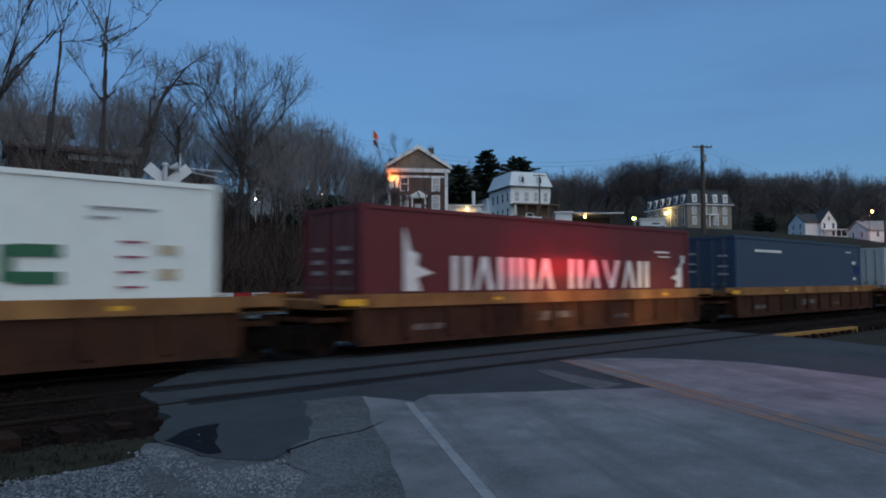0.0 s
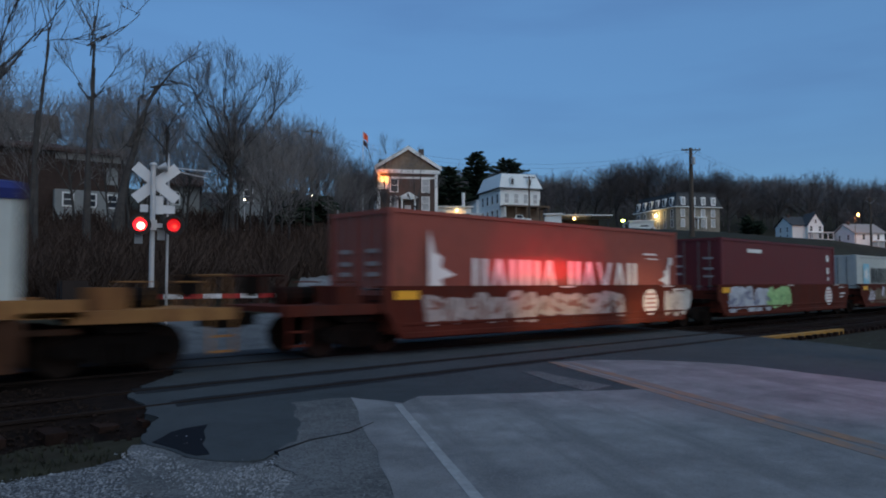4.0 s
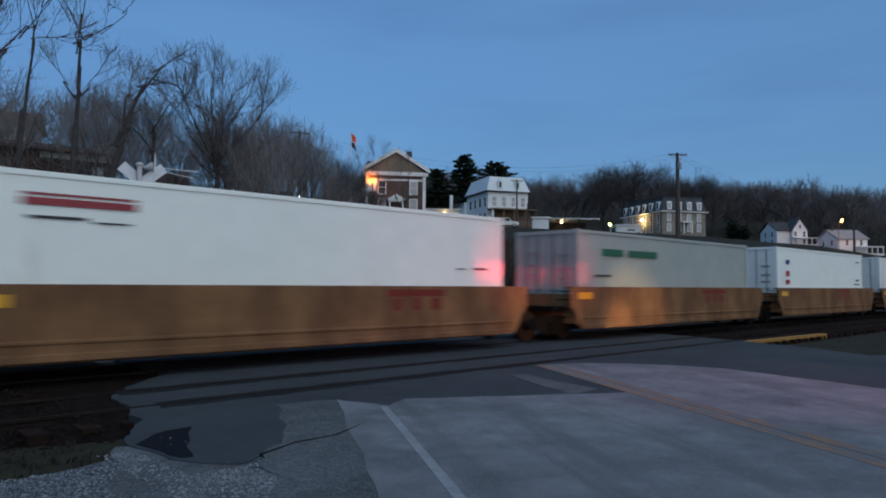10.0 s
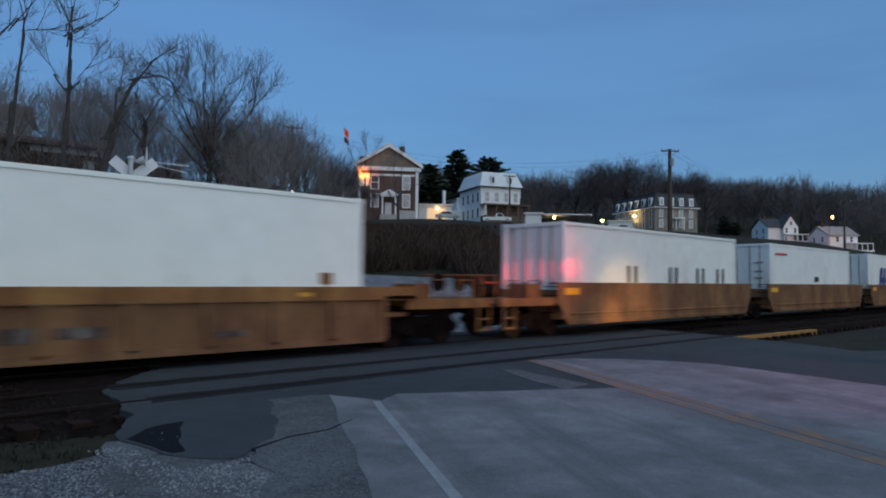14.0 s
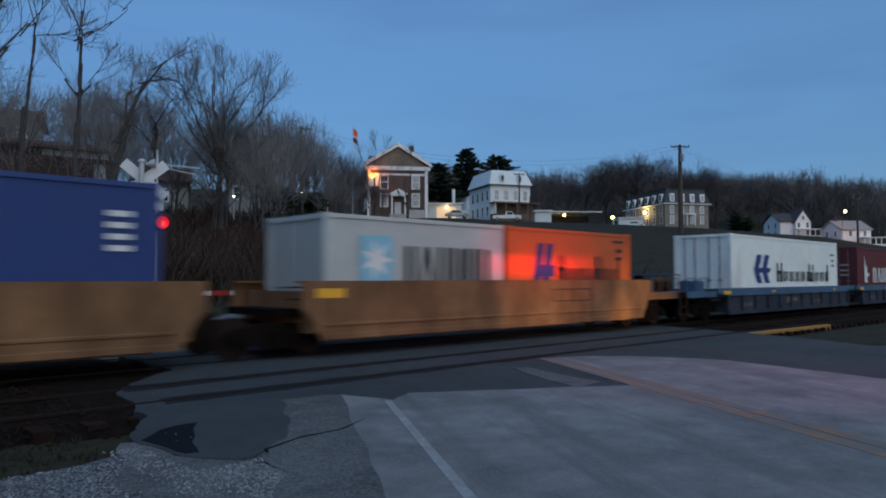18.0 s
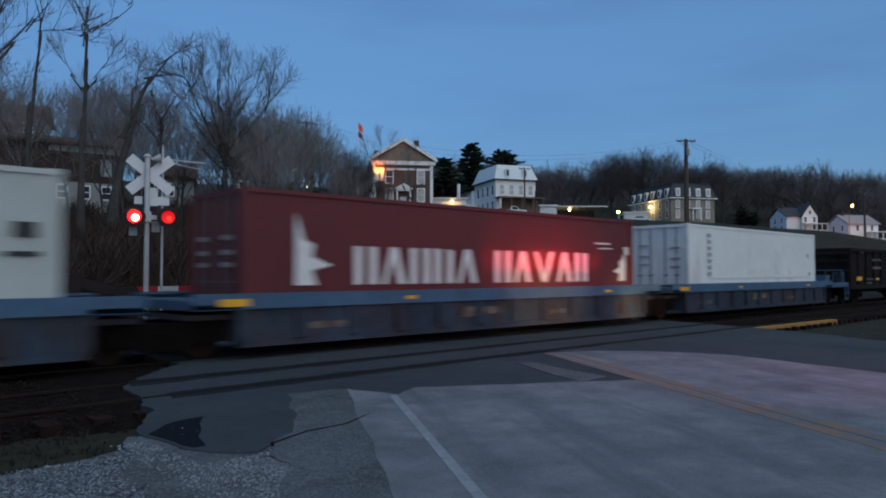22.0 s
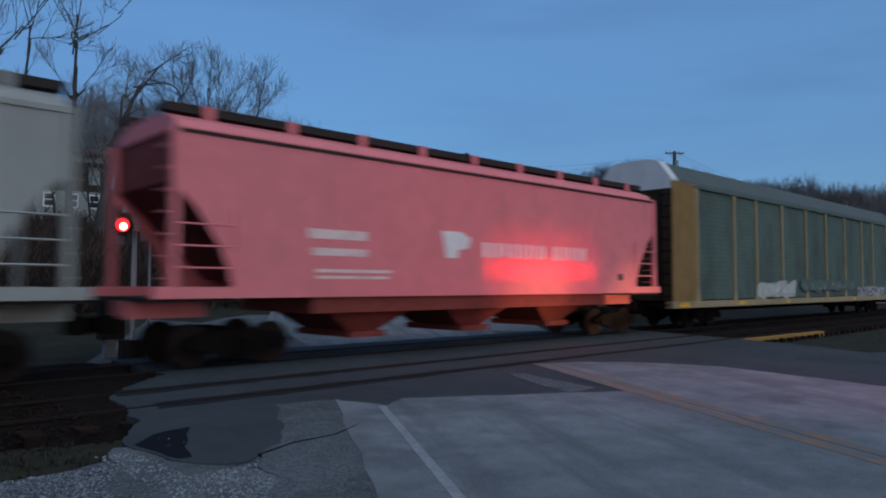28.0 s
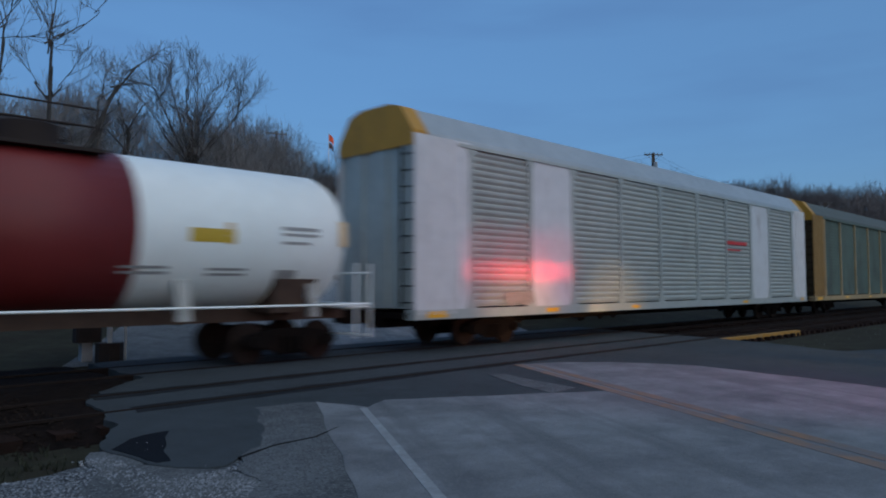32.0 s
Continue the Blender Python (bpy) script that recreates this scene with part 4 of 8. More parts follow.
def tank_frame(x0, x1):
    """A tank inside an open blue frame of container size."""
    ob = rolling("tank_container", (x0 + x1) / 2, "white tank inside an open blue steel frame", "container", "shipping containers")
    h, z0, z1 = (x1 - x0) / 2, 0.45, 3.0
    f = Shape()
    for x in (-h, h - 0.14):
        for y in (-1.22, 1.08):
            f.box(x, x + 0.14, y, y + 0.14, z0, z1)
        for z in (z0, z1 - 0.14):
            f.box(x, x + 0.14, -1.22, 1.22, z, z + 0.14)
    for y in (-1.22, 1.1):
        for z in (z0, z1 - 0.12):
            f.box(-h, h, y, y + 0.12, z, z + 0.12)
    part("frame", f, CNT["royal"], ob, "blue steel frame")
    s = Shape().tube([(-h + 0.12, 0, 1.75), (-h + 0.2, 0, 1.75), (-h + 0.45, 0, 1.75), (h - 0.45, 0, 1.75), (h - 0.2, 0, 1.75), (h - 0.12, 0, 1.75)], [0.6, 0.85, 1.1, 1.1, 0.85, 0.6], 28)
    part("tank", s, CNT["white"], ob, "white tank shell", smooth=True)
    marks(ob, "marking", [(h - 2.6, h - 1.5, 2.0, 2.03), (h - 2.3, h - 1.6, 1.6, 1.63), (h - 2.3, h - 1.7, 1.5, 1.53), (h - 3.4, h - 3.1, 1.95, 1.98)], -1.1, ink)


tank_frame(140.5, 146.35)

# third set: tan smooth sides
T = "articulated tan-yellow well car with tall smooth sides"
for i, (c, e) in enumerate(((165.95, (2.4, 0)), (181.1, (0, 0)), (196.4, (0, 0)), (211.35, (0, 0)), (226.4, (0, 2.6)))):
    smooth_well(c - 6.65, c + 6.65, WELL["tan"], T, e, marking={0: 0.9, 4: 2.6}.get(i), logo={1: 2.6, 2: 2.2, 3: 1.6}.get(i))
plain_box(159.85, 172.05, "white", "white refrigerated container with dark end markings, in a well car", ((mat("grey stencil", (0.3, 0.3, 0.3), 0.6), [(1.45, 1.7, 2.95 - 0.24 * i, 3.1 - 0.24 * i) for i in range(7)] + [(11.4, 11.8, 1.9, 1.94)]),), ribbed=False)
plain_box(175.2, 187.1, "clean", "white container with dull red corner bars, in a well car", ((mat("dull crimson paint", (0.32, 0.05, 0.06), 0.6, 0, 6, 0.2), [(0.5, 2.3, 2.86, 2.98), (0.5, 2.3, 3.02, 3.06)]), (ink, [(0.6, 1.5, 2.64, 2.69), (1.6, 2.2, 2.6, 2.63), (10.8, 11.3, 2.0, 2.05), (10.2, 10.5, 2.0, 2.03)])), ribbed=False)
plain_box(190.5, 202.3, "grey", "grey-green container with dark bars, in a well car", ((ink_green, [(1.3, 2.5, 2.55, 2.78), (2.8, 4.6, 2.55, 2.78)]), (ink, [(0.9, 1.8, 1.9, 1.96)])), ribbed=True)
plain_box(205.4, 217.2, "clean", "clean white container with a blue and red end mark", ((ink_blue, [(1.0, 1.4, 2.65, 2.85)]), (ink_red, [(1.0, 1.4, 2.1, 2.35), (1.0, 1.4, 1.75, 1.95)]), (ink, [(10.6, 11.3, 2.95, 3.0), (10.7, 11.1, 1.95, 2.05), (10.3, 11.2, 1.75, 1.8)])), ribbed=False)
lloyd_box(220.4, 232.25, CNT["white"], "white container with a blue slanted emblem, in a well car", arrow=False)

# one stand-alone car
ribbed_well(238.6, 253.0, WELL["mustard"], WELL["tan"], "stand-alone well car with mustard chords and tan sides", (2.7, 2.7), 1.45, 9)
plain_box(239.9, 251.6, "clean", "clean white refrigerated container, in a well car", ((WELL["mustard"], [(10.6, 10.9, 1.5, 1.75)]),), ribbed=False)

# fourth set: tan smooth sides
for i, (c, e) in enumerate(((265.1, (2.4, 0)), (280.2, (0, 0)), (295.15, (0, 0)), (310.3, (0, 0)), (325.6, (0, 2.6)))):
    smooth_well(c - 6.65, c + 6.65, WELL["tan"], T, e, logo={2: 1.6}.get(i), marking={4: 2.4}.get(i))
ua, h, z0, z1, y = container(259.15, 271.0, CNT["white"], "white container with four spaced dark bars, in a well car")
marks(ua, "marking", [(a, b, c, d) for x in (-2.4, 0.4, 2.5, 4.2) for a, b, c, d in ((x, x + 0.16, 1.6, 2.15), (x + 0.46, x + 0.62, 1.6, 2.15))], y, ink, "dark letter-sized bar")
plain_box(274.6, 285.6, "white", "white container with a small dark square, in a well car", ((ink, [(5.6, 6.2, 1.7, 1.95)]), (ink_red, [(0.6, 2.0, 2.9, 3.0)])), ribbed=False)
lloyd_box(289.1, 301.2, CNT["white"], "white container with a blue slanted emblem, in a well car", arrow=False)
blue = plain_box(304.4, 316.2, "royal", "royal blue container with a white painted script, in a well car", ((ink_white, [(10.9, 11.3, 2.7 - 0.2 * i, 2.8 - 0.2 * i) for i in range(4)]),))
s = Shape()
for k, (a, b) in enumerate((((-1.3, 2.6), (-1.2, 2.9)), ((-1.2, 2.9), (-0.8, 2.95)), ((-1.3, 2.6), (-0.9, 2.1)), ((-0.9, 2.1), (-1.0, 1.7)), ((-1.0, 1.7), (-1.4, 1.62)), ((-0.2, 1.7), (0.2, 2.2)), ((0.5, 2.7), (0.2, 1.7)), ((0.2, 1.7), (0.7, 2.0)), ((0.7, 2.0), (0.8, 1.7)), ((0.8, 1.7), (1.2, 2.05)), ((1.2, 2.05), (1.35, 1.7)), ((1.35, 1.7), (2.2, 1.72)), ((1.6, 2.0), (1.6, 1.7)), ((1.95, 2.1), (1.95, 1.7)), ((2.2, 2.3), (2.25, 2.35)), ((2.3, 2.0), (2.7, 1.7)), ((-1.4, 1.62), (2.8, 1.6)))):
    d = Vector((b[0] - a[0], b[1] - a[1])).normalized() * 0.07
    o = -0.004 - 0.001 * (k % 4)
    s.side([(a[0] - d.y - d.x, a[1] + d.x - d.y), (a[0] + d.y - d.x, a[1] - d.x - d.y), (b[0] + d.y + d.x, b[1] - d.x + d.y), (b[0] - d.y + d.x, b[1] + d.x + d.y)], NEAR + o, NEAR + o + 0.004)
part("marking", s, ink_white, blue, "white brush-like strokes")
star_tile_box(319.7, 325.35, "short grey container with a light blue square, in a well car")
lloyd_box(325.5, 331.55, CNT["orange"], "short orange container with a blue slanted emblem, in a well car", arrow=False)

# fifth set: steel-blue chords
Bl = "articulated well car with a steel-blue chord and grey ribbed sides"
for a, b, e in ((337.1, 352.6, (2.9, 0)), (353.0, 368.9, (0, 0)), (370.0, 386.0, (0, 0)), (386.8, 402.8, (0, 0)), (403.6, 418.6, (0, 2.4))):
    ribbed_well(a, b, WELL["steelblue"], WELL["greyblue"], Bl, e, top=1.24)
lloyd_box(338.85, 350.9, CNT["white"], "white container with a blue double arrow emblem, on a blue car", arrow=True)
star_box(354.1, 367.7, CNT["maroon"], "maroon container with rows of white bars")
lines_box(371.25, 384.7, "grey-white container with a red swoop emblem, in a well car")
star_box(387.9, 401.6, CNT["maroon"], "maroon container with rows of white bars")
plain_box(405.2, 417.2, "chalk", "white refrigerated container with a bright patched lower side", ((mat("grey stencil", (0.3, 0.3, 0.3), 0.6), [(1.45, 1.7, 2.95 - 0.24 * i, 3.1 - 0.24 * i) for i in range(7)] + [(11.0, 11.2, 2.3, 2.5)]), (ink_white, [(1.7, 11.4, 1.42, 1.56), (4.6, 7.2, 1.56, 1.78)]), (WELL["mustard"], [(11.2, 11.35, 1.5, 1.65)])), ribbed=False)


# -- gondolas --
black_side = mat("black gondola paint", (0.018, 0.0155, 0.015), 0.82, 0, 3, 0.4, (0.03, 0.016, 0.011), 0.35)


def gondola(x0, x1, label, sprays):
    ob = rolling("gondola", (x0 + x1) / 2, label, "rail car", "gondola cars")
    h, y, b, t = (x1 - x0) / 2, 1.5, 0.78, 2.9
    for sgn in (-1, 1):
        part("side_wall", Shape().box(-h, h, sgn * (y - 0.1) - 0.01, sgn * (y - 0.1) + 0.01, b, t), black_side, ob)
        part("side_sill", Shape().box(-h, h, min(sgn * (y - 0.12), sgn * y), max(sgn * (y - 0.12), sgn * y), b, b + 0.22), black_side, ob)
        part("top_rail", Shape().box(-h, h, min(sgn * (y - 0.2), sgn * (y + 0.03)), max(sgn * (y - 0.2), sgn * (y + 0.03)), t - 0.16, t), black_side, ob)
        n = 13
        for i in range(n + 1):
            x = -h + 0.12 + (2 * h - 0.24) * i / n
            part("stake", Shape().along([(sgn * (y - 0.1), b + 0.2), (sgn * y, b + 0.25), (sgn * y, t - 0.16), (sgn * (y - 0.1), t - 0.16)], x - 0.1, x + 0.1), black_side, ob)
    part("floor", Shape().box(-h, h, -1.4, 1.4, b, b + 0.12).box(-h, h, -0.25, 0.25, b - 0.25, b), steel_dark, ob)
    for sgn in (-1, 1):
        ring = [(sgn * (h - 0.06), b), (sgn * h, b)]
        for z in (1.1, 1.6, 2.1, 2.5):
            ring += [(sgn * h, z), (sgn * (h + 0.08), z + 0.04), (sgn * (h + 0.08), z + 0.16), (sgn * h, z + 0.2)]
        part("end_wall", Shape().side(ring + [(sgn * h, t), (sgn * (h - 0.06), t)], -1.4, 1.4), black_side, ob)
        coupler(ob, sgn * (h + 0.05), sgn)
        bogie(ob, sgn * (h - 1.9))
    lad = part("ladder", Shape().box(-h - 0.14, -h - 0.1, -1.02, -0.98, 0.85, 2.6), steel_dark, ob)
    for z in np.arange(0.9, 2.6, 0.38):
        part("rung", Shape().tube([(-h - 0.12, -1.45, z), (-h - 0.12, -1.0, z)], 0.016, 5), steel_dark, lad)
    marks(ob, "reflector", [(-h + 0.9, -h + 1.7, 1.22, 1.42), (-h + 4.0, -h + 4.5, 1.24, 1.34), (-h + 6.2, -h + 6.6, 1.24, 1.34), (-1.4, -1.0, 1.24, 1.34), (2.2, 2.6, 1.24, 1.34), (h - 1.0, h - 0.6, 1.25, 1.42)], -y - 0.002, reflector, "yellow reflective patch")
    marks(ob, "stencil", [(-h + 3.4, -h + 4.9, 2.25, 2.38), (-h + 3.4, -h + 4.9, 1.82, 1.96), (-h + 2.4, -h + 3.6, 1.25, 1.32), (-h + 2.4, -h + 3.4, 1.05, 1.12), (-h + 1.6, -h + 2.1, 2.66, 2.72)], -y - 0.002, mat("faded stencil", (0.35, 0.33, 0.31), 0.7), "faded pale stencil bar")
    for k, (a, c, lo, hi, cols, cnt) in enumerate(sprays):
        scrawl(ob, -h + a, -h + c, lo, hi, -y - 0.003 - 0.008 * k, cols, 20 + k + int(x0), cnt)


gondola(421.2, 437.6, "black ribbed gondola car with pale tan graffiti", [(8.0, 15.0, 1.3, 2.5, [(0.13, 0.08, 0.062), (0.17, 0.1, 0.07), (0.05, 0.03, 0.026)], 9),
                                                                                    (7.8, 11.6, 0.85, 1.55, [(0.22, 0.19, 0.175)], 4), (8.3, 11.8, 0.95, 2.3, [(0.2, 0.135, 0.105), (0.045, 0.03, 0.026)], 5), (12.0, 13.2, 1.0, 1.9, [(0.15, 0.1, 0.085)], 1)])
gondola(439.25, 454.6, "black ribbed gondola car with cream, blue and pink graffiti",
        [(0.7, 1.9, 1.0, 2.5, [(0.13, 0.32, 0.48), (0.22, 0.42, 0.52)], 1), (2.2, 3.3, 1.15, 2.25, [(0.3, 0.27, 0.42)], 1), (5.2, 14.4, 1.5, 2.75, [(0.16, 0.1, 0.14)], 9), (5.8, 11.2, 0.7, 2.6, [(0.44, 0.385, 0.31), (0.05, 0.035, 0.04), (0.52, 0.46, 0.38)], 8),
         (7.4, 11.0, 1.3, 2.0, [(0.34, 0.26, 0.27)], 3), (11.2, 15.0, 0.8, 2.4, [(0.36, 0.25, 0.24), (0.05, 0.04, 0.045), (0.16, 0.32, 0.27)], 5)])
gondola(456.7, 472.5, "black ribbed gondola car with a row of pale graffiti capitals", [(2.0, 14.0, 1.2, 2.4, [(0.24, 0.235, 0.225), (0.02, 0.018, 0.018), (0.02, 0.018, 0.018)], 14)])


# -- covered hoppers --
def hopper(x0, x1, paint, under, label, pink=False):
    ob = rolling("covered_hopper", (x0 + x1) / 2, label, "rail car", "covered hoppers")
    h, y = (x1 - x0) / 2, 1.55
    lo, eave, top = 1.5, 4.45, 4.85
    inset = 1.5
    # darker copy of the side paint: shade under the end overhang, plus rust patches
    grimy = mat("shade-toned pink hopper end", (0.2, 0.055, 0.055), 0.8, 0, 2, 0.3, RUST, 0.4) if pink else mat("shade-toned grey hopper end", (0.13, 0.13, 0.12), 0.8, 0, 2, 0.3, RUST, 0.35)
    for sgn in (-1, 1):
        s = Shape()
        s.side([(-h + 0.3, eave), (-h + 0.3, 3.45), (-h + 0.75, 3.0), (-h + 1.2, 2.35), (-h + 1.4, 1.9), (-h + inset, lo), (h - inset, lo), (h - 1.4, 1.9), (h - 1.2, 2.35), (h - 0.75, 3.0), (h - 0.3, 3.45), (h - 0.3, eave)], sgn * y - 0.02, sgn * y + 0.02)
        part("side_wall", s, paint, ob)
        part("side_sill", Shape().box(-h, h, min(sgn * (y - 0.15), sgn * (y + 0.04)), max(sgn * (y - 0.15), sgn * (y + 0.04)), lo - 0.16, lo + 0.05), paint, ob)
        part("eave_rail", Shape().box(-h + 0.4, h - 0.4, min(sgn * y, sgn * (y + 0.05)), max(sgn * y, sgn * (y + 0.05)), eave - 0.1, eave - 0.04), GEAR if pink else paint, ob)
    roof = Shape().along([(-y, eave - 0.02), (-y + 0.15, eave + 0.15), (-0.9, top - 0.05), (0.9, top - 0.05), (y - 0.15, eave + 0.15), (y, eave - 0.02)], -h + 0.4, h - 0.4)
    part("roof", roof, paint, ob)
    walkway = Shape()
    for yy in (-1.05, 0.75):
        walkway.box(-h + 0.3, h - 0.3, yy, yy + 0.3, top - 0.02, top + 0.14)
    for i in range(9):
        x = -h + 1.2 + (2 * h - 2.4) * i / 8
        part("walk_bracket", Shape().box(x - 0.09, x + 0.09, -1.1, -1.05, top - 0.2, top + 0.15), paint, ob)
    part("roof_walk", walkway, GEAR, ob, "dark grating walkway")
    for i in range(8):
        x = -h + 1.9 + (2 * h - 3.8) * i / 7
        part("hatch", Shape().box(x - 0.75, x + 0.75, -0.35, 0.35, top - 0.05, top + 0.1), paint if not pink else GEAR, ob)
    for sgn in (-1, 1):
        slope = Shape()
        xa, xb = sgn * (h - 0.45), sgn * (h - inset - 0.9)
        slope.add([(xa, -y + 0.02, 3.5), (xa, y - 0.02, 3.5), (xb, y - 0.02, 1.7), (xb, -y + 0.02, 1.7), (xa, -y + 0.02, eave), (xa, y - 0.02, eave)], [(0, 1, 2, 3), (0, 1, 5, 4)])
        part("slope_sheet", slope, grimy, ob)
        cage = Shape()
        for yy in (-y, y):
            cage.box(min(sgn * (h - 0.3), sgn * (h - 0.42)), max(sgn * (h - 0.3), sgn * (h - 0.42)), yy - 0.07, yy + 0.07, lo - 0.1, eave)
            cage.box(min(sgn * (h - 1.5), sgn * (h - 1.58)), max(sgn * (h - 1.5), sgn * (h - 1.58)), yy - 0.05, yy + 0.05, lo, 3.0)
        for z in np.arange(1.7, 4.3, 0.4):
            cage.tube([(sgn * (h - 0.25), -y, z), (sgn * (h - 0.25), -y + 0.5, z)], 0.018, 5)
        for z in (1.9, 2.3, 2.7):
            cage.tube([(sgn * (h - 1.5), -y - 0.02, z), (sgn * (h - 0.35), -y - 0.02, z)], 0.02, 5)
        cage.box(min(sgn * h, sgn * (h - inset)), max(sgn * h, sgn * (h - inset)), -0.4, 0.4, 0.95, 1.3)
        part("end_cage", cage, paint, ob)
        part("end_platform", Shape().box(min(sgn * h, sgn * (h - 1.7)), max(sgn * h, sgn * (h - 1.7)), -1.5, 1.5, 1.28, 1.36), GEAR, ob)
        coupler(ob, sgn * (h + 0.05), sgn)
        bogie(ob, sgn * (h - 1.9))
    bays = 3 if pink else 4
    span = 2 * (h - 3.3)
    part("bay_skirt", Shape().box(-span / 2, span / 2, -1.5, 1.5, lo - 0.5, lo - 0.12), under, ob)
    for i in range(bays):
        cx = -span / 2 + span * (i + 0.5) / bays
        w = span / bays / 2
        b = Shape().add([(cx - w, -1.5, lo - 0.1), (cx + w, -1.5, lo - 0.1), (cx + w, 1.5, lo - 0.1), (cx - w, 1.5, lo - 0.1), (cx - 0.4, -0.9, 0.55), (cx + 0.4, -0.9, 0.55), (cx + 0.4, 0.9, 0.55), (cx - 0.4, 0.9, 0.55)],
                        [(0, 1, 5, 4), (1, 2, 6, 5), (2, 3, 7, 6), (3, 0, 4, 7), (4, 5, 6, 7), (0, 3, 2, 1)])
        b.box(cx - 0.5, cx + 0.5, -1.1, 1.1, 0.42, 0.56)
        part("discharge_bay", b, under, ob)
    return ob, h, -y - 0.02


gray_h = mat("pale grey hopper paint", (0.29, 0.295, 0.28), 0.6, 0, 2, 0.1, (0.2, 0.18, 0.15), 0.25)
pink_h = mat("salmon-pink hopper paint", (0.74, 0.2, 0.215), 0.6, 0, 2, 0.12, (0.5, 0.17, 0.16), 0.3)
ob, h, y = hopper(474.3, 491.6, gray_h, mat("brownish hopper bays", (0.12, 0.1, 0.07), 0.8, 0, 4, 0.3, RUST, 0.3), "pale grey covered hopper car")
marks(ob, "stencil", [(2.2, 2.5, 1.75, 2.0), (3.4, 3.8, 1.88, 2.0), (-2.8, -2.0, 1.82, 1.88), (-6.4, -5.9, 1.8, 1.95)], y, ink)
marks(ob, "reflector", [(5.0, 5.5, 1.72, 1.85), (-0.6, 0.0, 1.56, 1.62), (2.2, 2.7, 1.56, 1.62)], y, WELL["tan"])
ob, h, y = hopper(492.6, 509.7, pink_h, mat("dull red hopper bays", (0.2, 0.05, 0.04), 0.8, 0, 4, 0.25, RUST, 0.3), "salmon-pink covered hopper car with white bars on its side", pink=True)
marks(ob, "marking", letters(-0.2, 4.3, 2.3, 2.68, [1, 0.8, 0.5, 0.8, 0.8, 0.8, -0.3, 0.8, 0.8, 0.6, 0.8], 0.25, thin=1), y, ink_white, "white letter-sized bar")
part("emblem", Shape().side([(-1.5, 2.25), (-1.1, 2.25), (-1.1, 2.45), (-0.75, 2.5), (-0.65, 2.75), (-1.0, 2.9), (-1.65, 2.9)], y - 0.004, y), ink_white, ob, "white angular emblem")
marks(ob, "stencil", [(-5.4, -3.9, 2.55, 2.75), (-5.3, -3.9, 2.2, 2.36), (-5.2, -3.2, 1.85, 1.92), (-5.2, -3.3, 1.72, 1.78)], y, mat("faint pink stencil", (0.75, 0.55, 0.52), 0.7))
marks(ob, "stencil", [(6.0, 6.25, 1.75, 1.95)], y, ink)


# -- autoracks --
tan_post = mat("faded tan post paint", (0.33, 0.25, 0.14), 0.65, 0, 2, 0.2, (0.13, 0.1, 0.06), 0.3)
ochre = mat("ochre rack paint", (0.27, 0.17, 0.07), 0.75, 0, 2, 0.18, (0.15, 0.085, 0.042), 0.4)
rack_green = mat("grey-green perforated panel", (0.093, 0.13, 0.113), 0.75, 0.0, 2, 0.2, (0.06, 0.07, 0.062), 0.45)
rack_silver = mat("galvanised perforated panel", (0.385, 0.415, 0.395), 0.42, 0.3, 2, 0.15, (0.22, 0.18, 0.16), 0.25)
pale_sheet = mat("pale galvanised sheet", (0.62, 0.63, 0.64), 0.45, 0.25, 2, 0.12, (0.28, 0.22, 0.2), 0.3)
rack_roof = mat("galvanised roof sheet", (0.36, 0.4, 0.42), 0.45, 0.5, 2, 0.15, (0.14, 0.15, 0.15), 0.25)


dark_roof = mat("dull weathered roof sheet", (0.092, 0.112, 0.112), 0.75, 0.0, 2, 0.15, (0.08, 0.09, 0.09), 0.25)


# end doors coloured brown-black for the shade on the end face, with rust patches
dark_door = mat("shade-dark car door", (0.045, 0.036, 0.024), 0.8, 0, 3, 0.3, RUST, 0.3)


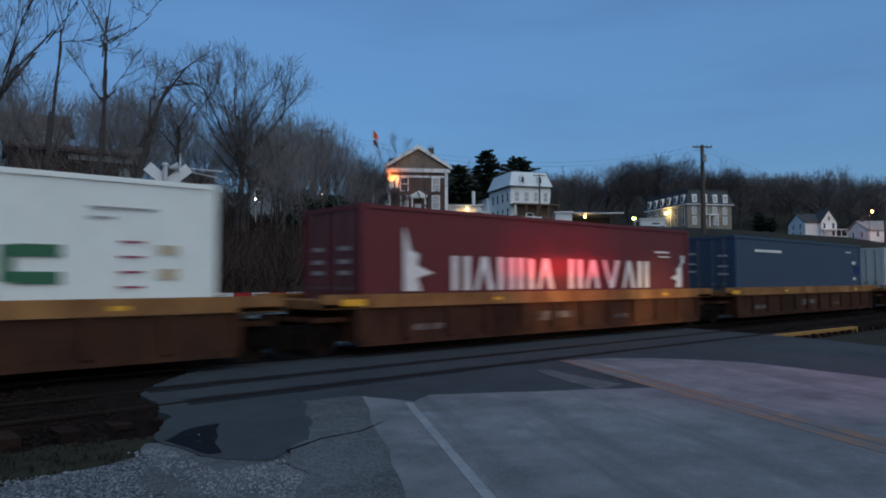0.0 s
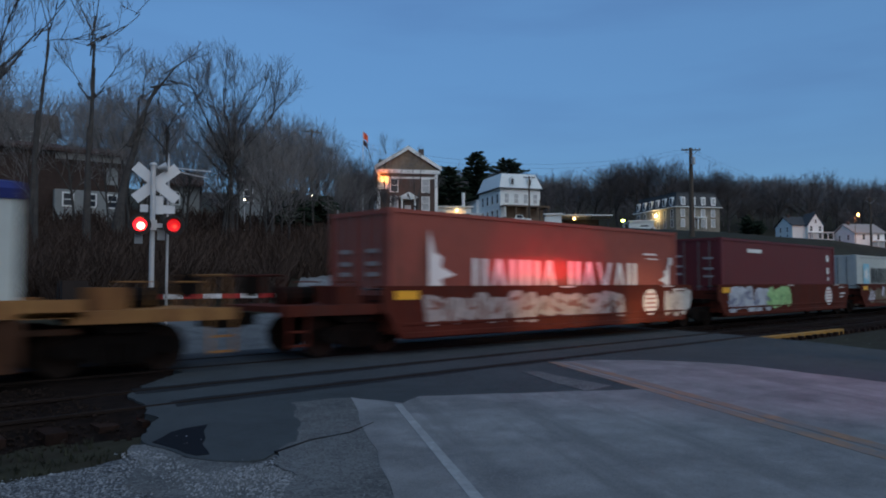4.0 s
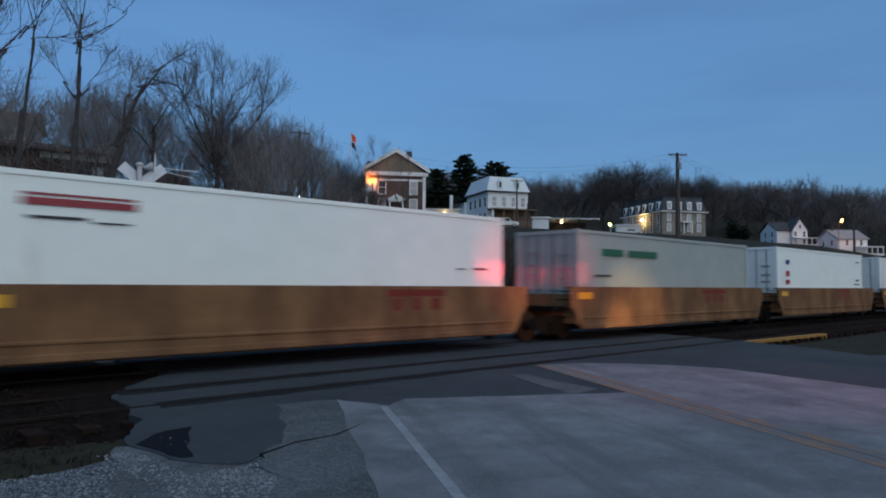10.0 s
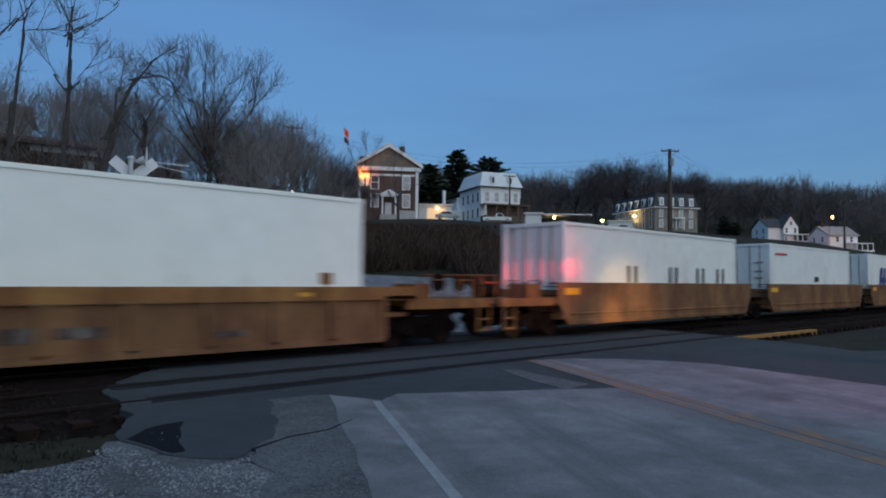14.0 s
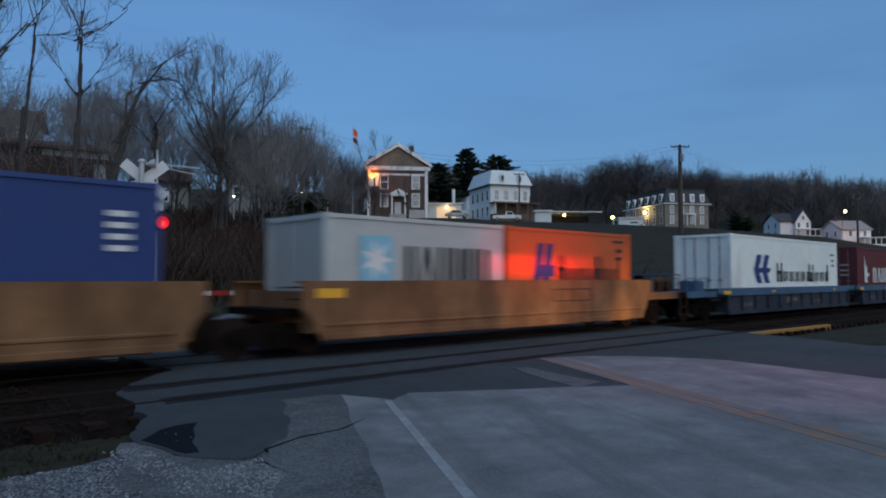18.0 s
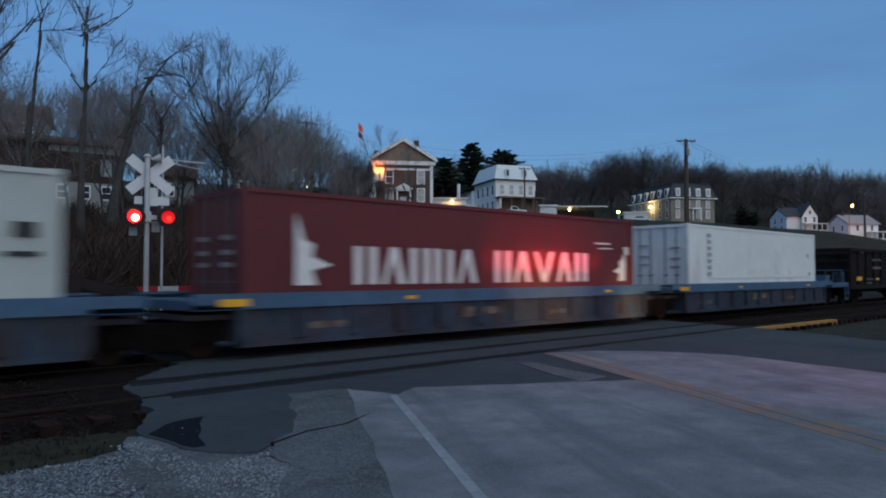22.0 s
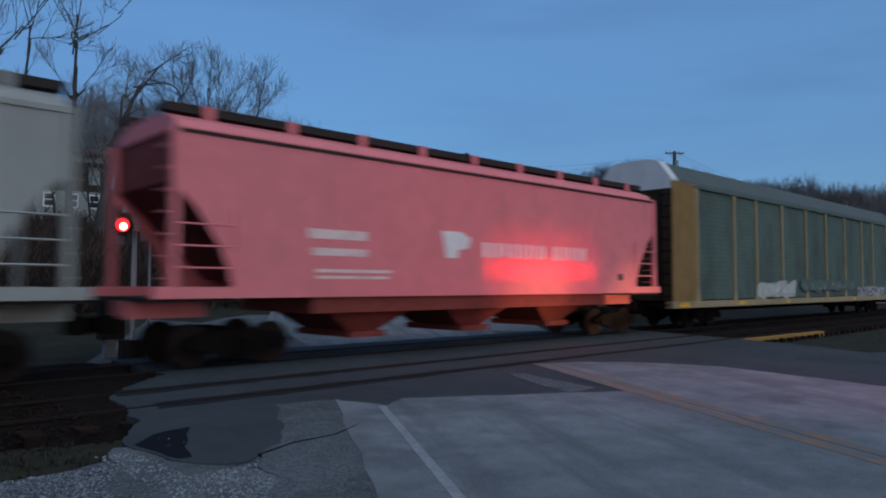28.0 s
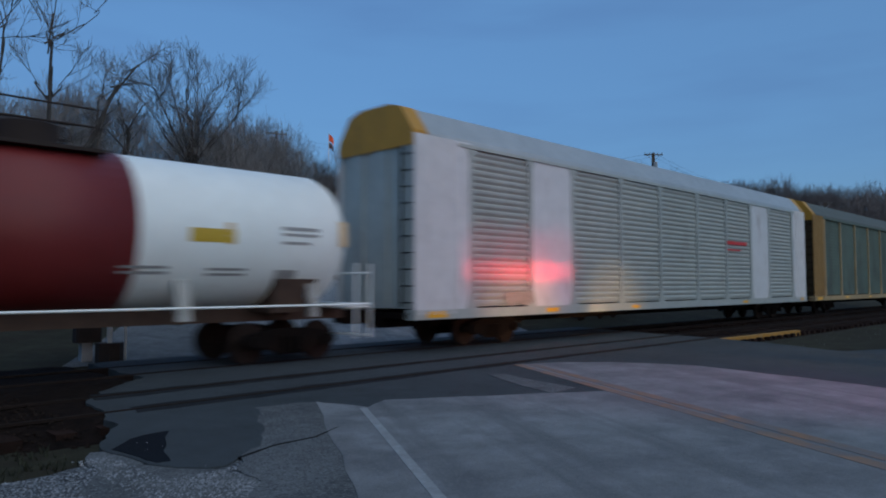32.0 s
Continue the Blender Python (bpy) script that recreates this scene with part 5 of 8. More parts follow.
def autorack(x0, x1, panel, post, label, cap, joints, silver=False):
    ob = rolling("autorack", (x0 + x1) / 2, label, "rail car", "autoracks")
    h, y = (x1 - x0) / 2, 1.52
    lo, eave, top = 0.98, 5.28, 6.14
    ends = 1.55
    roof = Shape().along([(-y, eave - 0.03), (-y + 0.03, eave + 0.1), (-1.0, top - 0.12), (-0.55, top), (0.55, top), (1.0, top - 0.12), (y - 0.03, eave + 0.1), (y, eave - 0.03)], -h + 0.5, h - 0.5)
    part("roof", roof, rack_roof if silver else dark_roof, ob)
    for sgn in (-1, 1):
        part("side_sill", Shape().box(-h, h, min(sgn * (y - 0.3), sgn * (y + 0.02)), max(sgn * (y - 0.3), sgn * (y + 0.02)), 0.78, lo + 0.04), post, ob)
        part("top_rail", Shape().box(-h + ends, h - ends, min(sgn * (y - 0.1), sgn * (y + 0.03)), max(sgn * (y - 0.1), sgn * (y + 0.03)), eave - 0.12, eave - 0.03), panel, ob)
        for a, b in zip(joints, joints[1:]):
            rows, deep = 24, (0.03 if silver else 0.06)
            dz = (eave - 0.2 - lo) / rows
            ring = [(sgn * (y - 0.09), lo + 0.08)]
            for k in range(rows):
                z = lo + 0.08 + dz * k
                ring += [(sgn * (y - 0.065), z), (sgn * (y - deep), z + dz * 0.45), (sgn * (y - deep), z + dz * 0.8)]
            ring.append((sgn * (y - 0.09), eave - 0.12))
            plain = silver and (abs(a + 9.07) < 0.1 or abs(a - 6.66) < 0.1)
            if plain:
                part("plain_panel", Shape().box(a, b, sgn * (y - 0.03) - 0.02, sgn * (y - 0.03) + 0.02, lo, eave - 0.1), pale_sheet, ob)
            else:
                part("screen_panel", Shape().along(ring, a + 0.08, b - 0.08), panel, ob)
        for x in joints:
            w, g = (0.07, 0.09) if not silver else (0.09, 0.14)
            p = Shape().side([(x - w - g, eave - 0.1), (x - w, eave - 0.35), (x - w, lo + 0.5), (x - w - g, lo), (x + w + g, lo), (x + w, lo + 0.5), (x + w, eave - 0.35), (x + w + g, eave - 0.1)], min(sgn * (y - 0.07), sgn * (y + 0.01)), max(sgn * (y - 0.07), sgn * (y + 0.01)))
            part("post", p, post, ob)
        for e in (-1, 1):
            ring = [(e * (h - 0.02), sgn * (y - 0.05)), (e * (h - 0.02), sgn * y)]
            for k in range(5):
                x = h - 0.15 - k * 0.28
                ring += [(e * x, sgn * y), (e * (x - 0.03), sgn * (y + 0.035)), (e * (x - 0.1), sgn * (y + 0.035)), (e * (x - 0.13), sgn * y)]
            reach = h + joints[0] if e < 0 else h - joints[-1]
            ring += [(e * (h - reach), sgn * y), (e * (h - reach), sgn * (y - 0.05))]
            part("end_panel", Shape().prism(ring, 0.9, eave + 0.02), ochre if not silver else pale_sheet, ob)
    for e in (-1, 1):
        for k in range(6):
            a, b = -1.42 + k * 0.473, -1.42 + (k + 1) * 0.473
            d = Shape().box(min(e * (h - 0.12), e * (h - 0.04 - 0.05 * (k % 2))), max(e * (h - 0.12), e * (h - 0.04 - 0.05 * (k % 2))), a, b, 1.05, eave - 0.25)
            part("door_leaf", d, panel if silver else dark_door, ob)
        c = Shape().along([(-y + 0.05, eave - 0.25), (-y + 0.05, eave + 0.12), (-1.0, top - 0.1), (-0.55, top + 0.02), (0.55, top + 0.02), (1.0, top - 0.1), (y - 0.05, eave + 0.12), (y - 0.05, eave - 0.25)], min(e * (h - 0.5), e * (h + 0.0)), max(e * (h - 0.5), e * (h + 0.0)))
        part("roof_cap", c, cap if e < 0 or silver else dark_roof, ob)
        stile = Shape().box(min(e * h, e * (h + 0.05)), max(e * h, e * (h + 0.05)), -1.1, -1.06, 1.1, 5.0)
        lad = part("ladder", stile, steel_dark, ob)
        for z in np.arange(1.2, 5.0, 0.4):
            part("rung", Shape().tube([(e * (h + 0.04), -1.5, z), (e * (h + 0.04), -1.08, z)], 0.018, 5), steel_dark, lad)
        coupler(ob, e * (h + 0.1), e)
        bogie(ob, e * (h - 3.4))
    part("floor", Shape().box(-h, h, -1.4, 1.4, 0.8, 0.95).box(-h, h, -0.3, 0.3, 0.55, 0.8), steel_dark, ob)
    marks(ob, "reflector", [(-h + 0.4, -h + 1.1, 0.82, 0.98), (-h + 5.2, -h + 5.8, 0.84, 0.96), (-h + 10, -h + 10.5, 0.84, 0.94), (h - 8, h - 7.5, 0.84, 0.94), (h - 0.9, h - 0.5, 0.84, 1.0)], -y - 0.03, reflector, "yellow reflective patch")
    return ob, h, -y - 0.03


pale_cap = mat("pale fibreglass cap", (0.6, 0.62, 0.6), 0.5, 0, 2, 0.1, (0.3, 0.3, 0.3), 0.2)
ob, h, y = autorack(510.7, 537.8, rack_green, tan_post, "tall grey-green car carrier with ochre posts and end panels", pale_cap, [-11.7, -8.6, -6.5, -3.75, -0.9, 1.8, 4.6, 7.4, 9.35, 12.0])
scrawl(ob, -h + 7.0, -h + 11.2, 0.95, 1.85, y + 0.01, [(0.42, 0.42, 0.4), (0.55, 0.55, 0.53)], 41, 5)
scrawl(ob, h - 7.2, h - 2.2, 0.92, 1.6, y + 0.01, [(0.36, 0.34, 0.37), (0.03, 0.028, 0.03), (0.6, 0.58, 0.6), (0.03, 0.028, 0.03)], 42, 8)
scrawl(ob, -1.6, 5.6, 1.25, 1.95, y + 0.012, [(0.1, 0.135, 0.12), (0.24, 0.26, 0.25)], 43, 8)
amber = mat("amber cap paint", (0.42, 0.22, 0.03), 0.55, 0, 2, 0.15, RUST, 0.25)
ob, h, y = autorack(568.4, 595.6, rack_silver, rack_silver, "tall galvanised car carrier with an amber end cap", amber, [-11.57, -9.07, -6.98, -4.19, -1.49, 1.45, 4.12, 6.66, 8.77, 11.78], True)
marks(ob, "marking", [(h - 9.5, h - 7.5, 3.3, 3.45), (h - 9.5, h - 8.2, 3.05, 3.12)], y, ink_red)
scrawl(ob, -h + 3.4, -h + 4.6, 1.0, 1.5, y + 0.01, [(0.3, 0.27, 0.25)], 44, 3)
autorack(596.9, 624.0, rack_green, tan_post, "tall grey-green car carrier with ochre end panels", amber, [-11.7, -8.9, -6.1, -3.3, -0.5, 2.3, 5.1, 7.9, 11.7])


# -- tank cars --
def spill_paint():
    """Cream-white tank paint with a rusty spill run down either side of the hatch in the middle."""
    m = mat("stained white tank paint", (0.84, 0.81, 0.71), 0.5, 0, 1.2, 0.1, (0.62, 0.54, 0.42), 0.4)
    nt = m.node_tree
    bsdf = nt.nodes["Principled BSDF"]
    paint = bsdf.inputs["Base Color"].links[0].from_socket
    tex = nt.nodes.new("ShaderNodeTexCoord")
    split = nt.nodes.new("ShaderNodeSeparateXYZ")
    nt.links.new(tex.outputs["Object"], split.inputs[0])
    ragged = nt.nodes.new("ShaderNodeTexNoise")
    ragged.inputs["Scale"].default_value, ragged.inputs["Detail"].default_value = 2.2, 5
    nt.links.new(tex.outputs["Object"], ragged.inputs["Vector"])
    for centre, reach, soft, tone, most in ((-0.1, 1.0, 0.9, (0.5, 0.39, 0.27), 0.85), (-0.1, 0.5, 0.5, (0.22, 0.11, 0.06), 0.92)):
        off = nt.nodes.new("ShaderNodeMath")
        off.operation = "SUBTRACT"
        nt.links.new(split.outputs["X"], off.inputs[0])
        off.inputs[1].default_value = centre
        away = nt.nodes.new("ShaderNodeMath")
        away.operation = "ABSOLUTE"
        nt.links.new(off.outputs[0], away.inputs[0])
        rough = nt.nodes.new("ShaderNodeMath")
        rough.operation = "ADD"
        nt.links.new(away.outputs[0], rough.inputs[0])
        nt.links.new(ragged.outputs["Fac"], rough.inputs[1])
        fade = nt.nodes.new("ShaderNodeMapRange")
        fade.inputs["From Min"].default_value, fade.inputs["From Max"].default_value = reach + 0.3, reach + 0.3 + soft
        fade.inputs["To Min"].default_value, fade.inputs["To Max"].default_value = most, 0.0
        nt.links.new(rough.outputs[0], fade.inputs["Value"])
        mix = nt.nodes.new("ShaderNodeMix")
        mix.data_type = "RGBA"
        nt.links.new(fade.outputs["Result"], mix.inputs[0])
        nt.links.new(paint, mix.inputs[6])
        mix.inputs[7].default_value = (*tone, 1)
        paint = mix.outputs[2]
    nt.links.new(paint, bsdf.inputs["Base Color"])
    return m


def tank_car(x0, x1, label, band=None, streak=False, radius=1.42, placard=(2.36, 3.27)):
    ob = rolling("tank_car", (x0 + x1) / 2, label, "rail car", "tank cars")
    h, zc = (x1 - x0) / 2, 1.15 + radius
    white_t = mat("white tank paint", (0.78, 0.82, 0.81), 0.42, 0, 2, 0.06, (0.45, 0.42, 0.38), 0.15)
    if streak:
        white_t = spill_paint()
    e = h - 0.35
    pts = [(-e, 0.0), (-e + 0.06, 0.45), (-e + 0.2, 0.75), (-e + 0.42, 0.92), (-e + 0.7, 1.0), (e - 0.7, 1.0), (e - 0.42, 0.92), (e - 0.2, 0.75), (e - 0.06, 0.45), (e, 0.0)]
    s = Shape().tube([(x, 0, zc) for x, k in pts], [max(0.02, k * radius) for x, k in pts], 40)
    part("shell", s, white_t, ob, smooth=True)
    if band:
        part("band", Shape().tube([(band[0], 0, zc), (band[1], 0, zc)], [radius + 0.006] * 2, 40), mat("dark red tank band", (0.16, 0.02, 0.02), 0.45, 0, 2, 0.12, RUST, 0.15), ob, "dark red painted band", smooth=True)
    up = 0.5 if streak else 0.32
    dome = Shape().tube([(0, 0, zc + radius - 0.1), (0, 0, zc + radius + up), (0, 0, zc + radius + up + 0.06)], [0.6, 0.6, 0.5], 20)
    part("dome", dome, GEAR if band else mat("white tank paint", (0.78, 0.82, 0.81), 0.42, 0, 2, 0.06, (0.45, 0.42, 0.38), 0.15), ob, smooth=False)
    t = zc + radius
    for x in (-0.95, 0.95):
        for y in (-0.8, 0.8):
            part("hatch_post", Shape().tube([(x, y, t - 0.25), (x, y, t + 0.62)], 0.02, 5), GEAR, ob)
    for z in (0.3, 0.62):
        for y in (-0.8, 0.8):
            part("hatch_rail", Shape().tube([(-0.95, y, t + z), (0.95, y, t + z)], 0.02, 5), GEAR, ob)
        for x in (-0.95, 0.95):
            part("hatch_rail", Shape().tube([(x, -0.8, t + z), (x, 0.8, t + z)], 0.02, 5), GEAR, ob)
    deck = Shape().box(-1.1, 1.1, -0.95, -0.45, t - 0.16, t - 0.1).box(-1.1, 1.1, 0.45, 0.95, t - 0.16, t - 0.1)
    part("hatch_deck", deck, GEAR, ob)
    lad = Shape()
    for x in (0.25, 0.7) if streak else ():
        lad.tube([(x, -radius - 0.05, zc - 0.9), (x, -radius - 0.05, zc + 0.6), (x, -0.95, t - 0.1)], 0.02, 5)
    for z in np.arange(zc - 0.8, zc + 0.7, 0.32):
        lad.tube([(0.25, -radius - 0.05, z), (0.7, -radius - 0.05, z)], 0.016, 5)
    if streak:
        part("ladder", lad, mat("rust-brown ladder paint", (0.27, 0.15, 0.09), 0.8, 0, 3, 0.4, (0.42, 0.32, 0.24), 0.4), ob)
    sill = Shape().box(-h, h, -0.3, 0.3, 0.85, 1.15)
    for x in (-h + 1.9, h - 1.9):
        sill.add([(x - 0.5, -1.1, 1.05), (x + 0.5, -1.1, 1.05), (x + 0.5, 1.1, 1.05), (x - 0.5, 1.1, 1.05), (x - 0.5, -1.25, 1.75), (x + 0.5, -1.25, 1.75), (x + 0.5, 1.25, 1.75), (x - 0.5, 1.25, 1.75)],
                 [(0, 1, 5, 4), (1, 2, 6, 5), (2, 3, 7, 6), (3, 0, 4, 7), (0, 3, 2, 1), (4, 5, 6, 7)])
    for x in (-5.2, -2.35, 2.35, 5.2):
        for y in (-1.3, 1.3):
            part("saddle_leg", Shape().add([(x - 0.1, y - 0.06, 0.95), (x + 0.1, y - 0.06, 0.95), (x + 0.1, y + 0.06, 0.95), (x - 0.1, y + 0.06, 0.95), (x - 0.13, y * 0.9 - 0.05, 1.72), (x + 0.13, y * 0.9 - 0.05, 1.72), (x + 0.13, y * 0.9 + 0.05, 1.72), (x - 0.13, y * 0.9 + 0.05, 1.72)],
                 [(0, 1, 5, 4), (1, 2, 6, 5), (2, 3, 7, 6), (3, 0, 4, 7), (0, 3, 2, 1), (4, 5, 6, 7)]), mat("grimy white leg paint", (0.42, 0.42, 0.4), 0.7, 0, 4, 0.25, GRIME, 0.5), ob)
    part("bolster", sill, mat("grimy brown frame paint", (0.07, 0.045, 0.035), 0.75, 0, 4, 0.35), ob)
    hand = Shape()
    for y in (-1.48, 1.48):
        hand.tube([(-h + 0.1, y, 1.2), (h - 0.1, y, 1.2)], 0.025, 5)
    for x in (-h + 0.12, h - 0.12):
        for z in (0.5, 1.2, 1.9):
            hand.tube([(x, -1.48, z), (x, 1.48, z)], 0.025, 5)
        for y in (-1.48, 1.48):
            hand.tube([(x, y, 0.45), (x, y, 2.1)], 0.025, 5)
            hand.tube([(x - 0.4 if x > 0 else x + 0.4, y, 0.45), (x - 0.4 if x > 0 else x + 0.4, y, 2.1)], 0.025, 5)
        hand.box(min(x, x - 0.6 if x > 0 else x + 0.6), max(x, x - 0.6 if x > 0 else x + 0.6), -1.45, 1.45, 1.12, 1.16)
    part("handrail", hand, white_t, ob, "white pipe handrails and steps")
    for e2 in (-1, 1):
        coupler(ob, e2 * (h + 0.02), e2)
        bogie(ob, e2 * (h - 1.9))

    def on_shell(x0, x1, z0, z1, m, name="marking"):
        s = Shape()
        k = 5
        base = []
        for i in range(k + 1):
            z = z0 + (z1 - z0) * i / k
            yy = -math.sqrt(max(0.01, (radius + 0.008) ** 2 - (z - zc) ** 2))
            base.append((yy, z))
        s.v = [(x, yy, z) for x in (x0, x1) for yy, z in base] + [(x, yy + 0.006, z) for x in (x0, x1) for yy, z in base]
        n = k + 1
        for i in range(k):
            s.f += [(i, i + 1, n + i + 1, n + i), (2 * n + i, 2 * n + i + 1, 3 * n + i + 1, 3 * n + i)]
        part(name, s, m, ob)
    on_shell(placard[0], placard[1], zc - 0.36 if streak else zc - 0.2, zc + 0.02 if streak else zc + 0.06, mat("yellow placard", (0.5, 0.33, 0.03), 0.5), "placard")
    for a, b, lo, hi in ((-5.9, -5.66, 2.1, 3.1), (-2.13, -1.9, 2.25, 2.85), (2.79, 2.95, 2.4, 2.82), (5.45, 5.66, 2.45, 3.0)):
        on_shell(a + (0 if streak else 0.3), b + (0 if streak else 0.3), lo, hi, mat("faded tan patch", (0.6, 0.45, 0.28), 0.7, 0, 4, 0.25))
    grey = mat("grey stencil", (0.24, 0.24, 0.25), 0.6)
    for a, n in ((-5.28, 4), (-4.18, 6), (-2.82, 2)) if streak else ((-4.74, 4), (-3.78, 4)):
        for i in range(n):
            on_shell(a + 0.18 * i, a + 0.18 * i + 0.13, 2.22, 2.46, grey)
    for a, b, lo, hi in ((-5.28, -3.47, 2.01, 2.07), (-5.28, -3.47, 1.85, 1.9), (-2.6, -1.6, 1.9, 1.96), (-2.6, -1.6, 1.74, 1.8), (1.17, 2.01, 1.92, 1.97), (1.17, 2.01, 1.82, 1.87), (2.79, 3.59, 1.9, 1.95), (2.79, 3.59, 1.8, 1.85),
                         (4.34, 5.22, 2.74, 2.81), (4.34, 5.22, 2.62, 2.68), (4.34, 5.0, 2.45, 2.51), (4.28, 4.77, 1.71, 1.93)):
        on_shell(a, b, lo, hi, grey)


tank_car(539.1, 552.8, "white tank car with a rust-brown spill under its hatch", streak=True, radius=1.55, placard=(1.5, 2.2))
tank_car(553.75, 567.2, "white tank car with a dark red band", band=(-1.5, 1.44), radius=1.48)


# ---- crossing furniture beyond the tracks ----
mast_paint = mat("dull white mast paint", (0.5, 0.5, 0.5), 0.5, 0.2, 6, 0.12, (0.25, 0.24, 0.22), 0.3)
sign_white = mat("reflective white board", (0.66, 0.67, 0.68), 0.45, 0, 5, 0.08, (0.45, 0.44, 0.42), 0.2)
box_grey = mat("grey cabinet paint", (0.3, 0.32, 0.34), 0.55, 0.1, 4, 0.12, (0.18, 0.17, 0.16), 0.3)
hood_black = mat("black lamp hood", (0.015, 0.015, 0.015), 0.6, 0, 5, 0.2)


def crossing_signal(x, y, turn):
    ob = thing("crossing_signal", pose(x, y, -0.2, 0, 0, turn), "white crossbuck crossing signal with lit red lamps on a mast", "crossing signal")
    part("mast", Shape().tube([(0, 0, 0), (0, 0, 4.62)], 0.06, 14).tube([(0, 0, 4.62), (0, 0, 4.68)], [0.1, 0.06], 14), mast_paint, ob, smooth=False)
    part("base", Shape().prism([(0.3 * math.cos(k), 0.3 * math.sin(k)) for k in np.arange(0, 6.2, math.pi / 4)], 0, 0.5), GEAR, ob)
    for sgn, yy in ((1, 0.11), (-1, 0.09)):
        a = Vector((math.cos(radians(40)), sgn * math.sin(radians(40))))
        b = Vector((-a.y, a.x)) * 0.125
        c = Vector((0.07, 4.2))
        ring = [c - a * 0.62 + b, c - a * 0.62 - b, c + a * 0.62 - b, c + a * 0.62 + b]
        part("crossbuck_board", Shape().side([(p.x, p.y) for p in ring], yy - 0.006, yy + 0.006), sign_white, ob, "white painted board")
    part("back_board", Shape().box(-0.28, -0.1, 0.14, 0.155, 3.5, 3.68).box(0.24, 0.5, 0.14, 0.155, 3.48, 3.68).box(-0.05, 0.24, 0.14, 0.16, 3.46, 3.9), sign_white, ob, "small white plate")
    part("crossarm", Shape().box(-0.42, 0.42, -0.06, 0.06, 3.12, 3.22).box(-0.1, 0.1, -0.12, 0.12, 3.05, 3.3), mast_paint, ob)
    for k, (cx, power) in enumerate(((-0.27, 1.3), (0.47, 0.24))):
        lamp = part("lamp", Shape().disc(cx, -0.2, 3.17, 0.25, 0.015, 28), hood_black, ob, "black round lamp backing")
        part("lamp_body", Shape().disc(cx, -0.18, 3.17, 0.14, 0.2, 20), hood_black, lamp)
        arc = [math.pi * i / 11 for i in range(12)]
        ring = [(cx + 0.16 * math.cos(w), 3.17 + 0.16 * math.sin(w)) for w in arc] + [(cx + 0.168 * math.cos(w), 3.17 + 0.168 * math.sin(w)) for w in reversed(arc)]
        hood = Shape()
        hood.v = [(x, yy, z) for yy in (-0.5, -0.21) for x, z in ring]
        n = len(ring)
        hood.f = [(k0, (k0 + 1) % n, n + (k0 + 1) % n, n + k0) for k0 in range(n)] + [(f0 + k0, f0 + k0 + 1, f0 + n - 2 - k0, f0 + n - 1 - k0) for f0 in (0, n) for k0 in range(11)]
        part("hood", hood, hood_black, lamp)
        part("lens", Shape().disc(cx, -0.225, 3.17, 0.15, 0.02, 20), glowing("red lens %d" % k, (1.0, 0.012, 0.02), power), lamp, "glowing red lens")
        part("bulb", Shape().disc(cx + 0.02, -0.245, 3.14, 0.085 if k == 0 else 0.05, 0.02, 14), glowing("hot bulb %d" % k, (1.0, 0.34, 0.2) if k == 0 else (1.0, 0.05, 0.03), 5.0 if k == 0 else 0.7), lamp, "bright bulb behind the lens")
    for k, (cx, cz) in enumerate(((-0.3, 2.86), (0.2, 2.95))):
        part("junction_box", Shape().box(cx - 0.09, cx + 0.09, 0.05, 0.2, cz - 0.12, cz + 0.14), box_grey, ob)
    part("bell", Shape().tube([(0.1, 0.0, 4.56), (0.3, 0, 4.6)], [0.03, 0.12], 14), mast_paint, ob)
    return ob


SIG = (6.31, 17.18)
crossing_signal(SIG[0], SIG[1], -20)
tagged(part("slim_post", Shape().tube([(6.72, 17.3, -0.2), (6.72, 17.3, 4.55), (6.72, 17.3, 4.78)], [0.035, 0.03, 0.008], 8), mast_paint), "slim white post behind the crossing signal", "post")
s = Shape().tube([(6.4, 17.3, 4.42), (7.7, 17.1, 4.4)], 0.016, 6).tube([(6.4, 17.3, 4.4), (7.6, 17.05, 4.22)], 0.012, 6)
tagged(part("signal_arm", s, mast_paint), "thin white rods reaching out from the mast", "rod")

gate = thing("crossing_gate", pose(SIG[0] - 0.35, SIG[1] + 0.5, -0.2, 0, 0, -3), "lowered red and white crossing gate with grey counterweights", "crossing gate")
part("mechanism", Shape().box(-0.25, 0.3, -0.2, 0.2, 0.5, 1.5, 0.04), GEAR, gate)
part("stand", Shape().box(-0.12, 0.12, -0.12, 0.12, 0, 0.5), box_grey, gate)
for k in range(2):
    part("counterweight", Shape().box(-1.5, -0.95, -0.26 + 0.36 * k, -0.14 + 0.36 * k, 1.34, 1.85, 0.02), GEAR, gate)
    part("weight_arm", Shape().side([(-1.0, 1.75), (-1.0, 1.5), (0.2, 1.22), (0.3, 1.4)], -0.24 + 0.36 * k, -0.18 + 0.36 * k), GEAR, gate)
for i in range(11):
    a, b = 0.3 + i * 0.5, 0.8 + i * 0.5
    part("arm_section", Shape().box(a, b, -0.03, 0.03, 1.42 - 0.02, 1.52), sign_white if i % 2 else mat("red gate paint", (0.45, 0.03, 0.03), 0.5), gate)

# the road beyond the tracks
s = Shape()
for i in range(9):
    for u in (-5.2, 0, 5.2):
        x, y = 15.5 + 1.325 * i + u * 0.83, 17.05 + 2 * i - u * 0.55 * (i > 0)
        s.v.append((x, y, height(x, y) + 0.05))
s.f = [(i * 3 + j, i * 3 + j + 1, i * 3 + j + 4, i * 3 + j + 3) for i in range(8) for j in range(2)]
tagged(part("road", s, asphalt_old), "worn pale asphalt road beyond the tracks", "road", kind="structure")

